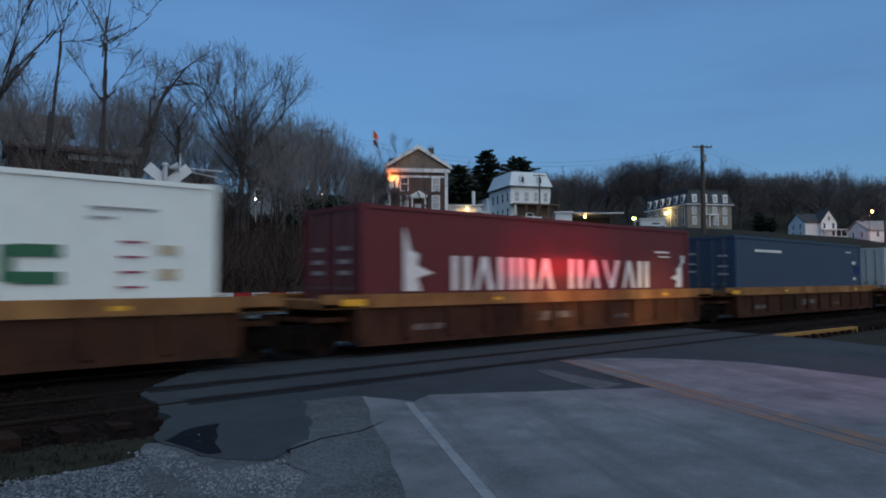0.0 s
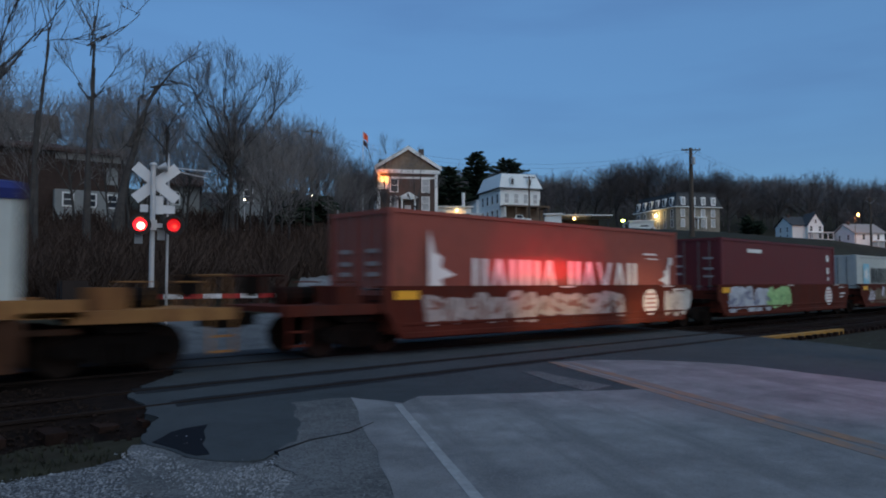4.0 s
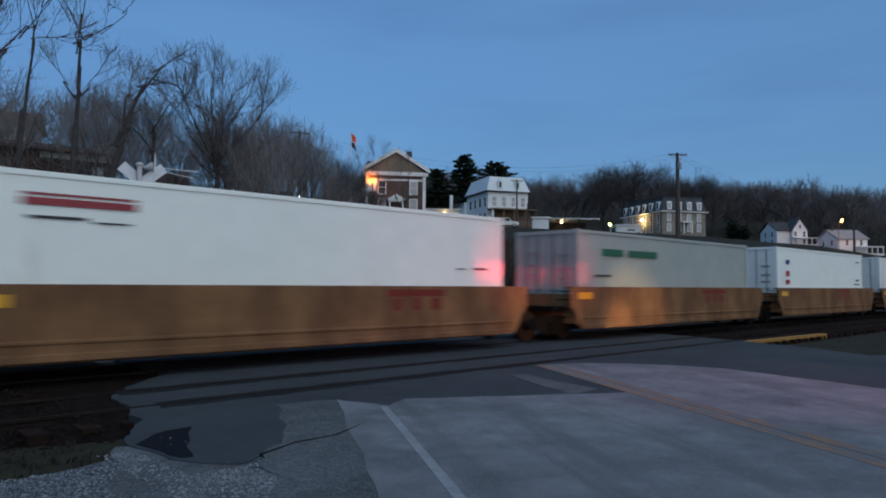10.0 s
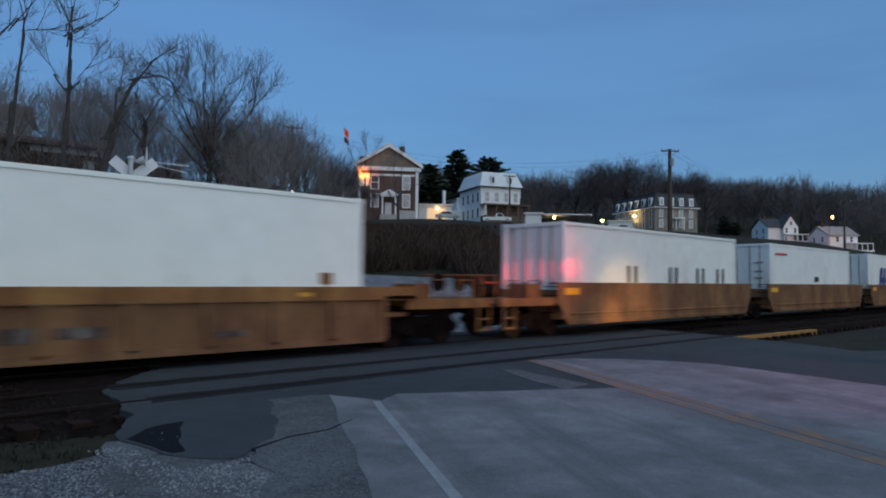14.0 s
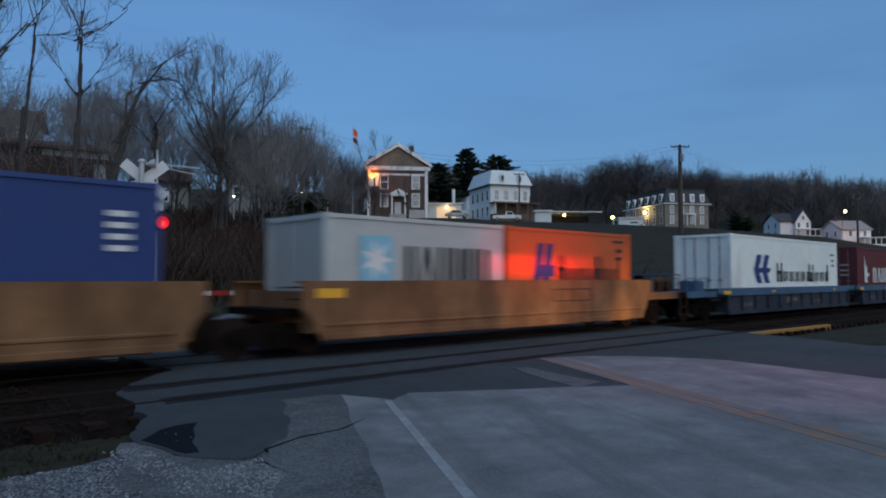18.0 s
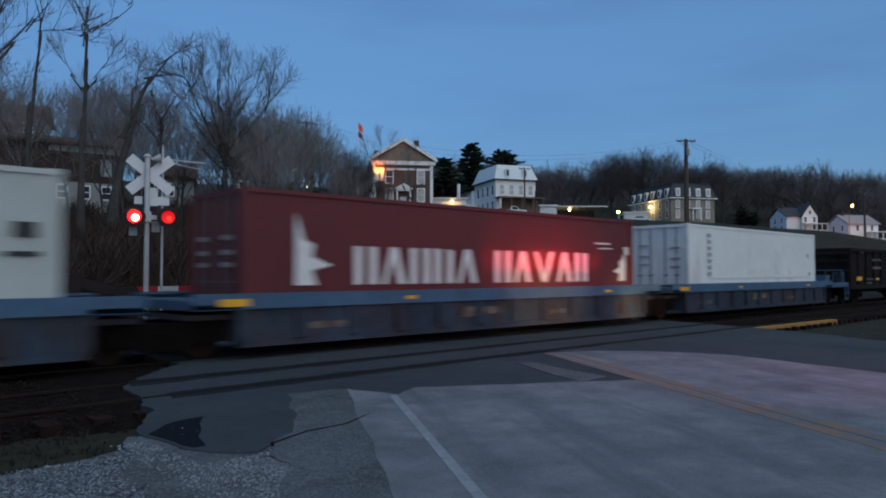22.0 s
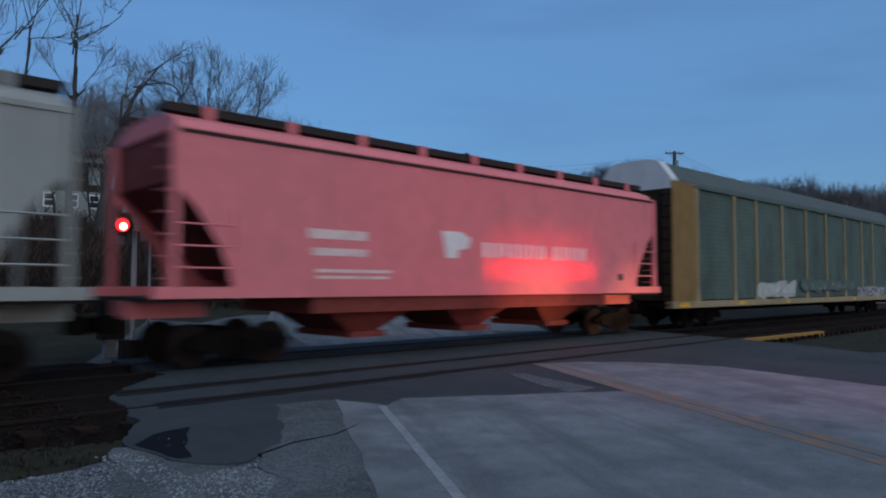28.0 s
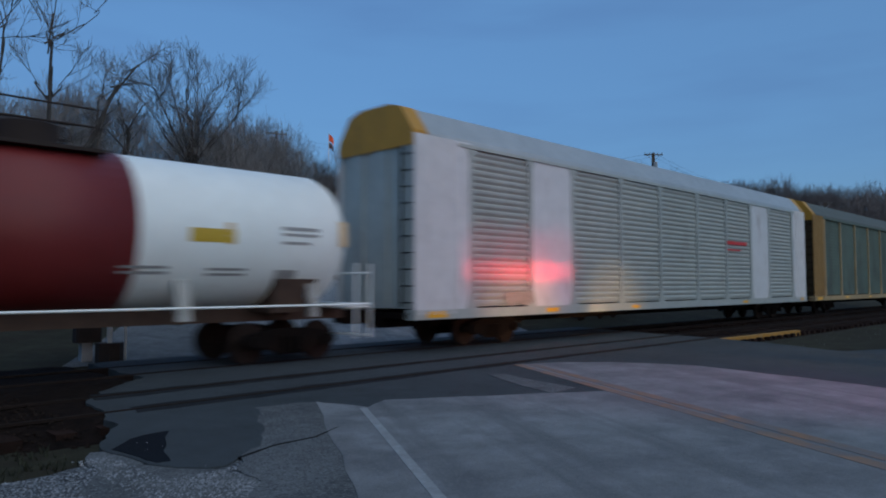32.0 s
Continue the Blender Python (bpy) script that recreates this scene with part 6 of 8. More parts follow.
s = Shape()
wide, deep = 7, 9
for j in range(deep + 1):
    for i in range(wide + 1):
        x, y = 5.2 + i * 1.2 + j * 0.45, 17.02 + j * (0.75 + 0.35 * noise.noise(Vector((i * 0.4, 0, 7))))
        s.v.append((x, y, height(x, y) + 0.03))
s.f = [(j * (wide + 1) + i, j * (wide + 1) + i + 1, (j + 1) * (wide + 1) + i + 1, (j + 1) * (wide + 1) + i) for j in range(deep) for i in range(wide)]
tagged(part("pavement", s, asphalt_mid), "grey gravelled asphalt lot beyond the tracks", "pavement", kind="structure")

# yellow kerb timber and stones beside the siding
plate("kerb_timber", [(21.3, 9.2), (27.3, 9.0), (27.3, 9.2), (21.4, 9.45)], -0.02, 0.2, mat("yellow kerb paint", (0.34, 0.17, 0.03), 0.65, 0, 6, 0.2, (0.2, 0.15, 0.08), 0.4), "yellow painted kerb timber beside the track", "kerb", kind="")
plate("puddle", [(2.74, 7.3), (2.8, 6.9), (2.86, 6.5), (2.95, 6.45), (3.1, 6.95), (3.3, 7.35), (3.58, 7.85), (3.3, 7.8), (3.05, 7.68)], -0.007, 0.01, mat("damp black tar", (0.008, 0.01, 0.014), 0.9, 0, 4, 0.3), "dark wet patch at the edge of the asphalt", "puddle", kind="", lumps=0.12)
crack = Shape()
pts = [(3.45, 6.15), (3.6, 6.21), (3.95, 6.36), (4.5, 6.4), (5.0, 6.66)]
for i, (p, q) in enumerate(zip(pts, pts[1:])):
    w = 0.035 - 0.006 * i
    crack.prism([(p[0], p[1] - w), (q[0], q[1] - w * 0.7), (q[0], q[1] + 0.0), (p[0], p[1] + 0.01)], -0.02, -0.0035)
tagged(part("crack", crack, mat("tar-black crack", (0.015, 0.015, 0.016), 0.8)), "dark ragged crack across the asphalt", "crack")
def pebbles(count, seed, place, low, high, flat=1.0):
    """Many small stones of uneven shape, each set down where place() says."""
    out, rnd = Shape(), random.Random(seed)
    for i in range(count):
        x, y, z = place(rnd, i)
        r = rnd.uniform(low, high) * (1.5 if rnd.random() < 0.1 else 1)
        out.add([(x + r * rnd.uniform(0.6, 1.3) * dx, y + r * rnd.uniform(0.6, 1.3) * dy, z + r * flat * rnd.uniform(0.5, 1.0) * dz) for dx, dy, dz in ((1, 0, 0), (0, 1, 0), (-1, 0, 0), (0, -1, 0), (0, 0, 1), (0, 0, -0.5))],
                [(0, 1, 4), (1, 2, 4), (2, 3, 4), (3, 0, 4), (1, 0, 5), (2, 1, 5), (3, 2, 5), (0, 3, 5)])
    return out


def on_verge(rnd, i):
    if i < 5:
        return rnd.uniform(2.95, 3.2), rnd.uniform(7.05, 7.5), -0.006
    if i < 30:
        return rnd.uniform(3.0, 5.6), rnd.uniform(4.6, 6.2), -0.008
    if i < 160:
        return rnd.uniform(17.5, 34), rnd.uniform(6.3, 8.6), -0.1
    x = rnd.uniform(-1.5, 3.3)
    if x < 2.3:
        return x, rnd.uniform(4.0, 6.85 - 0.12 * abs(x - 1.2)), -0.028
    return x, rnd.uniform(4.4, 7.15 if x < 2.65 else 5.9), -0.02


tagged(part("loose_stones", pebbles(11000, 5, on_verge, 0.004, 0.0125), mat("pale loose stone", (0.23, 0.246, 0.268), 0.9, 0, 25, 0.6)), "loose pale stones scattered over the verge", "stones", kind="stuff")


def on_bed(rnd, i):
    y = rnd.uniform(8.3, 12.6)
    x = rnd.uniform(-3.0, 2.45 if y < 8.6 else 3.0)
    edge = min(1.0, (y - 8.3) / 1.1)
    rise = 0.1 * max(0.0, min(1.0, (x - 1.6) / 1.6))
    return x, y, -0.3 + (0.19 + rise) * edge


# stones share the bed's darkened colour, shade included
tagged(part("ballast_stones", pebbles(3800, 8, on_bed, 0.012, 0.03), mat("near-black brown stone", (0.018, 0.012, 0.0095), 0.95, 0, 12, 0.6)), "dark brown loose stones of the track bed", "stones", kind="stuff")

# weeds between the track bed and the gravel
weeds, rnd = Shape(), random.Random(21)
for i in range(900):
    x = rnd.uniform(-3.0, 2.6)
    y = rnd.uniform(6.9, 8.75)
    for k in range(5):
        a, tall = rnd.uniform(0, 6.28), rnd.uniform(0.03, 0.1)
        u, v = math.cos(a), math.sin(a)
        weeds.add([(x - v * 0.008, y + u * 0.008, -0.24), (x + v * 0.008, y - u * 0.008, -0.24), (x + u * tall * 0.7, y + v * tall * 0.7, -0.22 + tall)], [(0, 1, 2)])
tagged(part("weeds", weeds, mat("dark winter weeds", (0.035, 0.037, 0.026), 0.95, 0, 9, 0.5, bump=0)), "low dark winter weeds beside the track bed", "weeds", kind="stuff")

# sleepers
tie_mat = mat("creosoted timber", (0.026, 0.015, 0.012), 0.9, 0, 6, 0.35, (0.04, 0.034, 0.03), 0.3, 0.8, 40, spread=0.3)
tie_mesh = mesh_of("sleeper", Shape().box(-0.115, 0.115, -1.3, 1.3, -0.28, -0.1), tie_mat)
beds = [o for o in scene.objects if o.name.startswith("ballast")]
for bed, a, b in ((beds[0], -14, 4.0), (beds[1], 22, 58)):
    for y in (SIDING, MAIN):
        for i in range(int((b - a) / 0.56)):
            o = new("sleeper", tie_mesh)
            o.parent = bed
            o.location = (a + i * 0.56 + random.uniform(-0.03, 0.03), y + random.uniform(-0.04, 0.04), 0.01 * random.random())
            o.rotation_euler = (0, 0, random.uniform(-0.02, 0.02))


# ---- buildings on the hill ----
brick_mat = mat("brown brick wall", (0.115, 0.082, 0.07), 0.9, 0, 2, 0.25, (0.1, 0.06, 0.05), 0.3)
slate_mat = mat("dark slate roof", (0.07, 0.075, 0.08), 0.8, 0, 2, 0.2)
stone_wall = mat("grey-buff stone wall", (0.26, 0.235, 0.19), 0.9, 0, 2.5, 0.3, (0.16, 0.145, 0.115), 0.4)
pale_roof = mat("pale metal mansard roof", (0.68, 0.74, 0.75), 0.6, 0, 2, 0.08)
clap = mat("white clapboard", (0.78, 0.81, 0.79), 0.7, 0, 2, 0.08, (0.4, 0.4, 0.38), 0.2)
porch_wood = mat("brown porch boards", (0.15, 0.11, 0.08), 0.85, 0, 2, 0.25)
blind_mat = mat("window with a pale drawn blind", (0.42, 0.44, 0.45), 0.25, 0, 2, 0.15)
# faint emission that imitates warm lamplight on a pale surface
lit_warm = glowing("lamplit wall glow", (1.0, 0.7, 0.42), 0.16)


def lamp_at(x, y, z, watts, colour, size=0.15):
    ob = new("porch_light", bpy.data.lights.new("porch_light", "POINT"))
    ob.data.energy, ob.data.color, ob.data.shadow_soft_size = watts, colour, size
    ob.location = (x, y, z)


def window(parent, wall, u, z, w, h, at, frame_mat=None, lit=False, blind=False):
    """A framed window on a wall: 'front' lies at y = at and faces -y, 'left' at x = at and faces -x."""
    def put(shape, u0, u1, z0, z1, out, deep):
        if wall == "front":
            return shape.box(u0, u1, at - out, at - out + deep, z0, z1)
        return shape.box(at - out, at - out + deep, u0, u1, z0, z1)
    fr = Shape()
    b = 0.14
    put(fr, u - w / 2 - b, u - w / 2, z - b, z + h + b, 0.08, 0.1)
    put(fr, u + w / 2, u + w / 2 + b, z - b, z + h + b, 0.08, 0.1)
    put(fr, u - w / 2, u + w / 2, z + h, z + h + b, 0.08, 0.1)
    put(fr, u - w / 2, u + w / 2, z - b, z, 0.08, 0.1)
    put(fr, u - w / 2, u + w / 2, z + h / 2 - 0.04, z + h / 2 + 0.04, 0.07, 0.05)
    ob = part("window", fr, frame_mat or white_paint, parent)
    part("pane", put(Shape(), u - w / 2, u + w / 2, z, z + h, 0.04, 0.03), lit_warm if lit else (blind_mat if blind else glass_dark), ob)
    return ob


def seat_house(name, az, r, turn, label, lift=0.0):
    """An empty for a house in the direction az at r metres; its front faces -y before the turn."""
    x, y = polar(az, r)
    return thing(name, pose(x, y, height(x, y) - 0.3 + lift, 0, 0, az - 90 + turn), label, "house"), (x, y, height(x, y) + lift)


def gable_roof(s, w, d, z, rise, over=0.4, y0=0.0):
    """A roof whose gable looks to the front."""
    s.side([(-w / 2 - over, z - 0.15), (0, z + rise), (w / 2 + over, z - 0.15), (w / 2 + over, z + 0.1), (0, z + rise + 0.28), (-w / 2 - over, z + 0.1)], y0 - over, y0 + d + over)
    return s


# brick house with a white-trimmed pediment
ob, at = seat_house("brick_house", 50.4, 130, 6, "tall brown brick house with white trimmed gable and corners")
W, D, H = 11.0, 13.0, 10.0
part("wall", Shape().box(-W / 2, W / 2, 0, D, 0, H).side([(-W / 2, H), (W / 2, H), (0, H + 3.9)], 0.02, D), brick_mat, ob)
part("roof", gable_roof(Shape(), W, D, H, 3.9, 0.5), slate_mat, ob)
for name, sh in (("rake", Shape().side([(-W / 2 - 0.7, H - 0.2), (0, H + 3.55), (0, H + 4.3), (-W / 2 - 0.7, H + 0.45)], -0.7, -0.5)),
                 ("rake", Shape().side([(0, H + 3.55), (W / 2 + 0.7, H - 0.2), (W / 2 + 0.7, H + 0.45), (0, H + 4.3)], -0.7, -0.5)),
                 ("frieze", Shape().box(-W / 2 + 0.5, W / 2 - 0.5, -0.08, 0.0, H - 1.7, H - 1.35)),
                 # pale panel added over the brick so the lamp's orange patch shows brighter
                 ("wall_panel", Shape().box(-W / 2 + 0.5, -W / 2 + 2.1, -0.07, 0.0, 6.3, H - 1.7)),
                 ("cornice", Shape().box(-W / 2 - 0.5, W / 2 + 0.5, -0.35, 0.0, H - 0.75, H - 0.05)),
                 ("corner_board", Shape().box(W / 2 - 0.5, W / 2 + 0.06, -0.1, 0.5, 0, H - 0.6)), ("corner_board", Shape().box(-W / 2 - 0.06, -W / 2 + 0.5, -0.1, 0.5, 0, H - 0.6)),
                 ("eave_board", Shape().box(-W / 2 - 0.4, -W / 2, 0, D, H - 0.6, H - 0.1))):
    part(name, sh, white_paint, ob)
part("pediment", Shape().side([(-W / 2 + 0.2, H + 0.02), (W / 2 - 0.2, H + 0.02), (0, H + 3.6)], -0.12, 0.015), mat("weathered tan shingles", (0.25, 0.2, 0.15), 0.9, 0, 3, 0.3, (0.14, 0.11, 0.09), 0.4), ob, "weathered tan shingled pediment")
for u in (-2.5, 3.3):
    for z in (2.6, 5.9):
        window(ob, "front", u, z, 1.25, 2.3, 0.0, blind=u > 0 or z < 4)
for u in (2.5, 6.0, 9.5):
    for z in (2.6, 6.2):
        window(ob, "left", u, z, 1.1, 2.0, -W / 2)
for y0 in (3.0, 7.5):
    dm = part("dormer", Shape().box(-W / 2 + 0.4, -W / 2 + 3.5, y0, y0 + 1.7, H + 0.2, H + 2.3), slate_mat, ob)
    part("dormer_face", Shape().box(-W / 2 + 0.32, -W / 2 + 0.4, y0 + 0.2, y0 + 1.5, H + 0.5, H + 2.1), glass_dark, dm)
part("chimney", Shape().box(2.6, 3.5, 4, 5, H + 1, H + 4.6), brick_mat, ob)
pt = part("portico", Shape().box(-1.4, 1.4, -1.6, 0, 4.4, 4.75).side([(-1.7, 4.75), (1.7, 4.75), (0, 5.7)], -1.7, 0), white_paint, ob, "white entrance portico")
for u in (-1.2, 1.2):
    part("column", Shape().tube([(u, -1.4, 1.0), (u, -1.4, 4.4)], 0.16, 12), white_paint, pt)
part("door", Shape().box(-0.6, 0.6, -0.06, 0.02, 1.0, 3.4), mat("white house door", (0.6, 0.62, 0.62), 0.5), ob)
part("steps", Shape().box(-1.7, 1.7, -2.6, -0.0, 0, 1.0), mat("pale concrete step", (0.4, 0.4, 0.38), 0.85), ob)
part("foundation", Shape().box(W / 2 - 3.4, W / 2 - 0.4, -0.12, 0, 0, 2.0), mat("pale foundation", (0.45, 0.45, 0.44), 0.85), ob)
m = ob.matrix_basis
p = m @ Vector((-W / 2 + 1.0, -0.8, 8.4))
lamp_at(p.x, p.y, p.z, 90, (1.0, 0.2, 0.005))
part("lantern", Shape().tube([(-W / 2 + 0.9, -0.5, 7.75), (-W / 2 + 0.9, -0.5, 8.1)], [0.22, 0.16], 10), glowing("sodium lantern", (1.0, 0.45, 0.1), 5), ob, "glowing orange lantern")

# white house with a mansard roof and a long wing
ob, at = seat_house("mansard_house", 41.3, 150, 25, "white clapboard house with pale mansard roof and porch", 0.6)
W, D, H = 9.2, 12.0, 7.4
part("wall", Shape().box(-W / 2, W / 2, 0, D, -1.5, H), clap, ob)
man = Shape()
man.add([(-W / 2 - 0.4, -0.4, H), (W / 2 + 0.4, -0.4, H), (W / 2 + 0.4, D + 0.4, H), (-W / 2 - 0.4, D + 0.4, H), (-W / 2 + 0.7, 0.9, H + 3.2), (W / 2 - 0.7, 0.9, H + 3.2), (W / 2 - 0.7, D - 0.9, H + 3.2), (-W / 2 + 0.7, D - 0.9, H + 3.2)],
        [(0, 1, 5, 4), (1, 2, 6, 5), (2, 3, 7, 6), (3, 0, 4, 7), (4, 5, 6, 7), (0, 3, 2, 1)])
part("roof", man, pale_roof, ob, "pale mansard roof")
part("cornice", Shape().box(-W / 2 - 0.6, W / 2 + 0.6, -0.6, D + 0.6, H - 0.15, H + 0.06), slate_mat, ob)
for u in (-2.0, 2.0):
    dm = part("dormer", Shape().side([(u - 0.5, H + 0.5), (u + 0.5, H + 0.5), (u + 0.5, H + 2.0), (u, H + 2.6), (u - 0.5, H + 2.0)], -0.35, 1.2), pale_roof, ob)
    part("pane", Shape().side([(u - 0.28, H + 0.8), (u + 0.28, H + 0.8), (u + 0.28, H + 1.8), (u, H + 2.1), (u - 0.28, H + 1.8)], -0.38, -0.35), glass_dark, dm)
for u in (-3.2, -1.0, 1.2, 3.4):
    window(ob, "front", u, 4.3, 0.9, 1.9, 0.0, blind=True)
for u in (1.5, 4.2, 6.9, 9.6):
    window(ob, "left", u, 4.3, 0.9, 1.9, -W / 2)
    window(ob, "left", u, 1.0, 0.9, 1.9, -W / 2)
pr = part("porch", Shape().box(-W / 2 - 0.2, W / 2 + 0.9, -2.6, 0, 3.3, 3.6).box(-W / 2 - 0.1, W / 2 + 0.8, -2.5, 0, -0.4, 1.1), porch_wood, ob, "brown boarded front porch")
for u in np.linspace(-W / 2, W / 2 + 0.7, 5):
    part("porch_post", Shape().box(u - 0.12, u + 0.12, -2.5, -2.26, 1.1, 3.3), porch_wood if u > -4 else white_paint, pr)
part("porch_wall", Shape().box(-W / 2 + 1.4, W / 2 + 0.6, -0.14, -0.02, 1.1, 3.3), porch_wood, pr)
part("wing", Shape().box(-W / 2 - 0.6, 0, D, D + 12, 0, 6.2), clap, ob)
part("wing_roof", Shape().add([(-W / 2 - 1.0, D, 6.2), (0, D, 6.6), (0, D + 12, 6.6), (-W / 2 - 1.0, D + 12, 5.2), (-W / 2 - 1.0, D, 6.0), (-W / 2 - 1.0, D + 12, 5.0)], [(0, 1, 2, 3), (0, 3, 5, 4)]), slate_mat, ob)
part("shed", Shape().box(-W / 2 - 4.2, -W / 2, D - 2, D + 3, 0, 3.0), clap, ob)

# stone house with dormers
ob, at = seat_house("stone_house", 29.35, 195, -58, "long buff stone house with dark mansard roof and dormers", 1.1)
W, D, H = 21.0, 13.0, 5.9
part("wall", Shape().box(-W, 0, 0, D, -2.5, H), stone_wall, ob)
man = Shape()
man.add([(-W - 0.4, -0.4, H), (0.4, -0.4, H), (0.4, D + 0.4, H), (-W - 0.4, D + 0.4, H), (-W + 0.7, 0.8, H + 3.8), (-0.7, 0.8, H + 3.8), (-0.7, D - 0.8, H + 3.8), (-W + 0.7, D - 0.8, H + 3.8)],
        [(0, 1, 5, 4), (1, 2, 6, 5), (2, 3, 7, 6), (3, 0, 4, 7), (4, 5, 6, 7), (0, 3, 2, 1)])
part("roof", man, slate_mat, ob, "dark slate mansard roof")
part("cornice", Shape().box(-W - 0.6, 0.6, -0.6, D + 0.6, H - 0.15, H + 0.05), white_paint, ob)
part("roof_edge", Shape().box(-W + 0.5, -0.5, 0.6, D - 0.6, H + 3.8, H + 4.0), slate_mat, ob)
for i in range(6):
    u = -W + 1.9 + i * 3.45
    dm = part("dormer", Shape().box(u - 0.65, u + 0.65, -0.3, 1.5, H + 0.45, H + 2.6), white_paint, ob)
    part("pane", Shape().box(u - 0.36, u + 0.36, -0.34, -0.3, H + 0.7, H + 2.2), glass_dark, dm)
    window(ob, "front", u, 3.4, 0.95, 1.8, 0.0)
    if i > 2:
        window(ob, "front", u, 0.7, 0.95, 1.9, 0.0)


def right_window(u, z, w, h, at_x, lit=False):
    f = part("window", Shape().box(at_x - 0.02, at_x + 0.08, u - w / 2 - 0.14, u + w / 2 + 0.14, z - 0.14, z + h + 0.14), white_paint, ob)
    part("pane", Shape().box(at_x + 0.08, at_x + 0.11, u - w / 2, u + w / 2, z, z + h), lit_warm if lit else blind_mat, f)


for u in (2.0, 5.0, 8.0, 11.0):
    right_window(u, 3.4, 0.95, 1.8, 0.0)
    right_window(u, 0.7, 0.95, 1.9, 0.0)
    dm = part("dormer", Shape().box(-1.5, 0.3, u - 0.65, u + 0.65, H + 0.45, H + 2.6), white_paint, ob)
    part("pane", Shape().box(0.3, 0.34, u - 0.36, u + 0.36, H + 0.7, H + 2.2), blind_mat, dm)
part("entrance", Shape().box(0, 1.8, 5.2, 8.0, 2.9, 3.2).box(1.55, 1.8, 5.3, 5.5, 0, 2.9).box(1.55, 1.8, 7.7, 7.9, 0, 2.9), white_paint, ob)
part("porch_roof", Shape().box(-W - 1.0, -W + 8.5, -3.4, 0, 3.0, 3.3), white_paint, ob)
for u in (-W - 0.8, -W + 3.5, -W + 8.2):
    part("porch_post", Shape().box(u - 0.1, u + 0.1, -3.3, -3.1, 0, 3.0), white_paint, ob)
m = ob.matrix_basis
p = m @ Vector((-9.0, -1.2, 4.2))
lamp_at(p.x, p.y, p.z, 190, (1.0, 0.72, 0.3))
part("wall_lamp", Shape().tube([(-9.0, -0.6, 4.0), (-9.0, -0.6, 4.5)], 0.3, 10), glowing("warm floodlamp", (1.0, 0.78, 0.4), 8), ob, "glowing warm floodlamp")
p = Vector((*polar(33.3, 172), 1.6 + 172 * math.tan(radians(4.8))))
lamp_at(p.x, p.y, p.z, 130, (0.85, 1.0, 0.25))
o = tagged(part("yard_lamp", Shape().tube([(p.x, p.y, height(p.x, p.y) - 0.3), (p.x, p.y, p.z - 0.1)], 0.07, 6), mast_paint), "yard lamp post with a greenish glow", "lamp")
part("globe", Shape().tube([(p.x, p.y, p.z - 0.1), (p.x, p.y, p.z + 0.35)], 0.36, 10), glowing("greenish lamp", (0.75, 1.0, 0.2), 6), o)

# two small white houses
for az, r, turn, w, label in ((19.9, 190, 30, 6.6, "white two-storey house with a front gable and porch"), (15.95, 188, 36, 7.2, "white two-storey house lit pink by a street lamp")):
    ob, at = seat_house("white_house", az, r, turn, label)
    ob.scale = (0.82, 0.82, 0.82)
    D, H = 9.5, 4.6
    part("wall", Shape().box(-w, w * 0.2, 0, D, 0, H).add([(-w, 0, H), (-w, D, H), (-w, D / 2, H + 2.6)], [(0, 1, 2)]), clap, ob)
    roof = Shape().along([(-0.5, H - 0.1), (D / 2, H + 2.7), (D + 0.5, H - 0.1), (D + 0.5, H + 0.15), (D / 2, H + 2.95), (-0.5, H + 0.15)], -w - 0.4, w * 0.2 + 0.4)
    part("roof", roof, slate_mat if az > 18 else mat("pale shingle roof", (0.32, 0.3, 0.29), 0.85, 0, 2, 0.15), ob)
    if az > 18:
        part("gable_wall", Shape().side([(-2.6, 0), (1.9, 0), (1.9, H), (-0.35, H + 3.3), (-2.6, H)], -1.2, 0.2), clap, ob)
        part("gable_roof", Shape().side([(-2.95, H - 0.3), (-0.35, H + 3.45), (2.25, H - 0.3), (2.25, H), (-0.35, H + 3.8), (-2.95, H)], -1.5, 4), slate_mat, ob)
        for u in (-1.7, 0.9):
            window(ob, "front", u, 2.9, 0.75, 1.4, -1.2)
            window(ob, "front", u, 0.8, 0.75, 1.3, -1.2)
        window(ob, "front", -0.35, 5.2, 0.6, 1.0, -1.2)
    else:
        for u in (-4.6, -2.4, -0.4):
            window(ob, "front", u, 2.9, 0.75, 1.4, 0.0)
    for u in (2.6, 6.4):
        for z in (0.7, 2.9):
            window(ob, "left", u, z, 0.8, 1.4, -w)
    pr = part("porch", Shape().box(-2.8, w * 0.2 + 2.6, -3.2, -1.0 if az > 18 else 0, 2.3, 2.5).box(-2.8, w * 0.2 + 2.6, -3.2, -1.0, 0, 0.5), white_paint, ob, "white front porch")
    for u in np.linspace(-2.6, w * 0.2 + 2.4, 5):
        part("porch_post", Shape().box(u - 0.09, u + 0.09, -3.1, -2.92, 0.5, 2.3), white_paint, pr)
    part("chimney", Shape().box(-w + 0.9, -w + 1.6, 4.2, 4.9, H + 1.5, H + 3.6), brick_mat, ob)
x, y = polar(17.38, 176)
z = height(x, y)
top = 1.6 + 176 * math.tan(radians(4.75))
o = tagged(part("street_lamp", Shape().tube([(x, y, z - 0.3), (x, y, top - 0.5), (x + 0.2, y - 0.5, top)], [0.06, 0.05, 0.03], 8), porch_wood), "street lamp with an orange glow", "street lamp")
part("lamp_head", Shape().tube([(x + 0.2, y - 0.4, top - 0.1), (x + 0.25, y - 0.75, top - 0.12)], [0.3, 0.34], 10), glowing("orange street lamp", (1.0, 0.5, 0.14), 5), o)
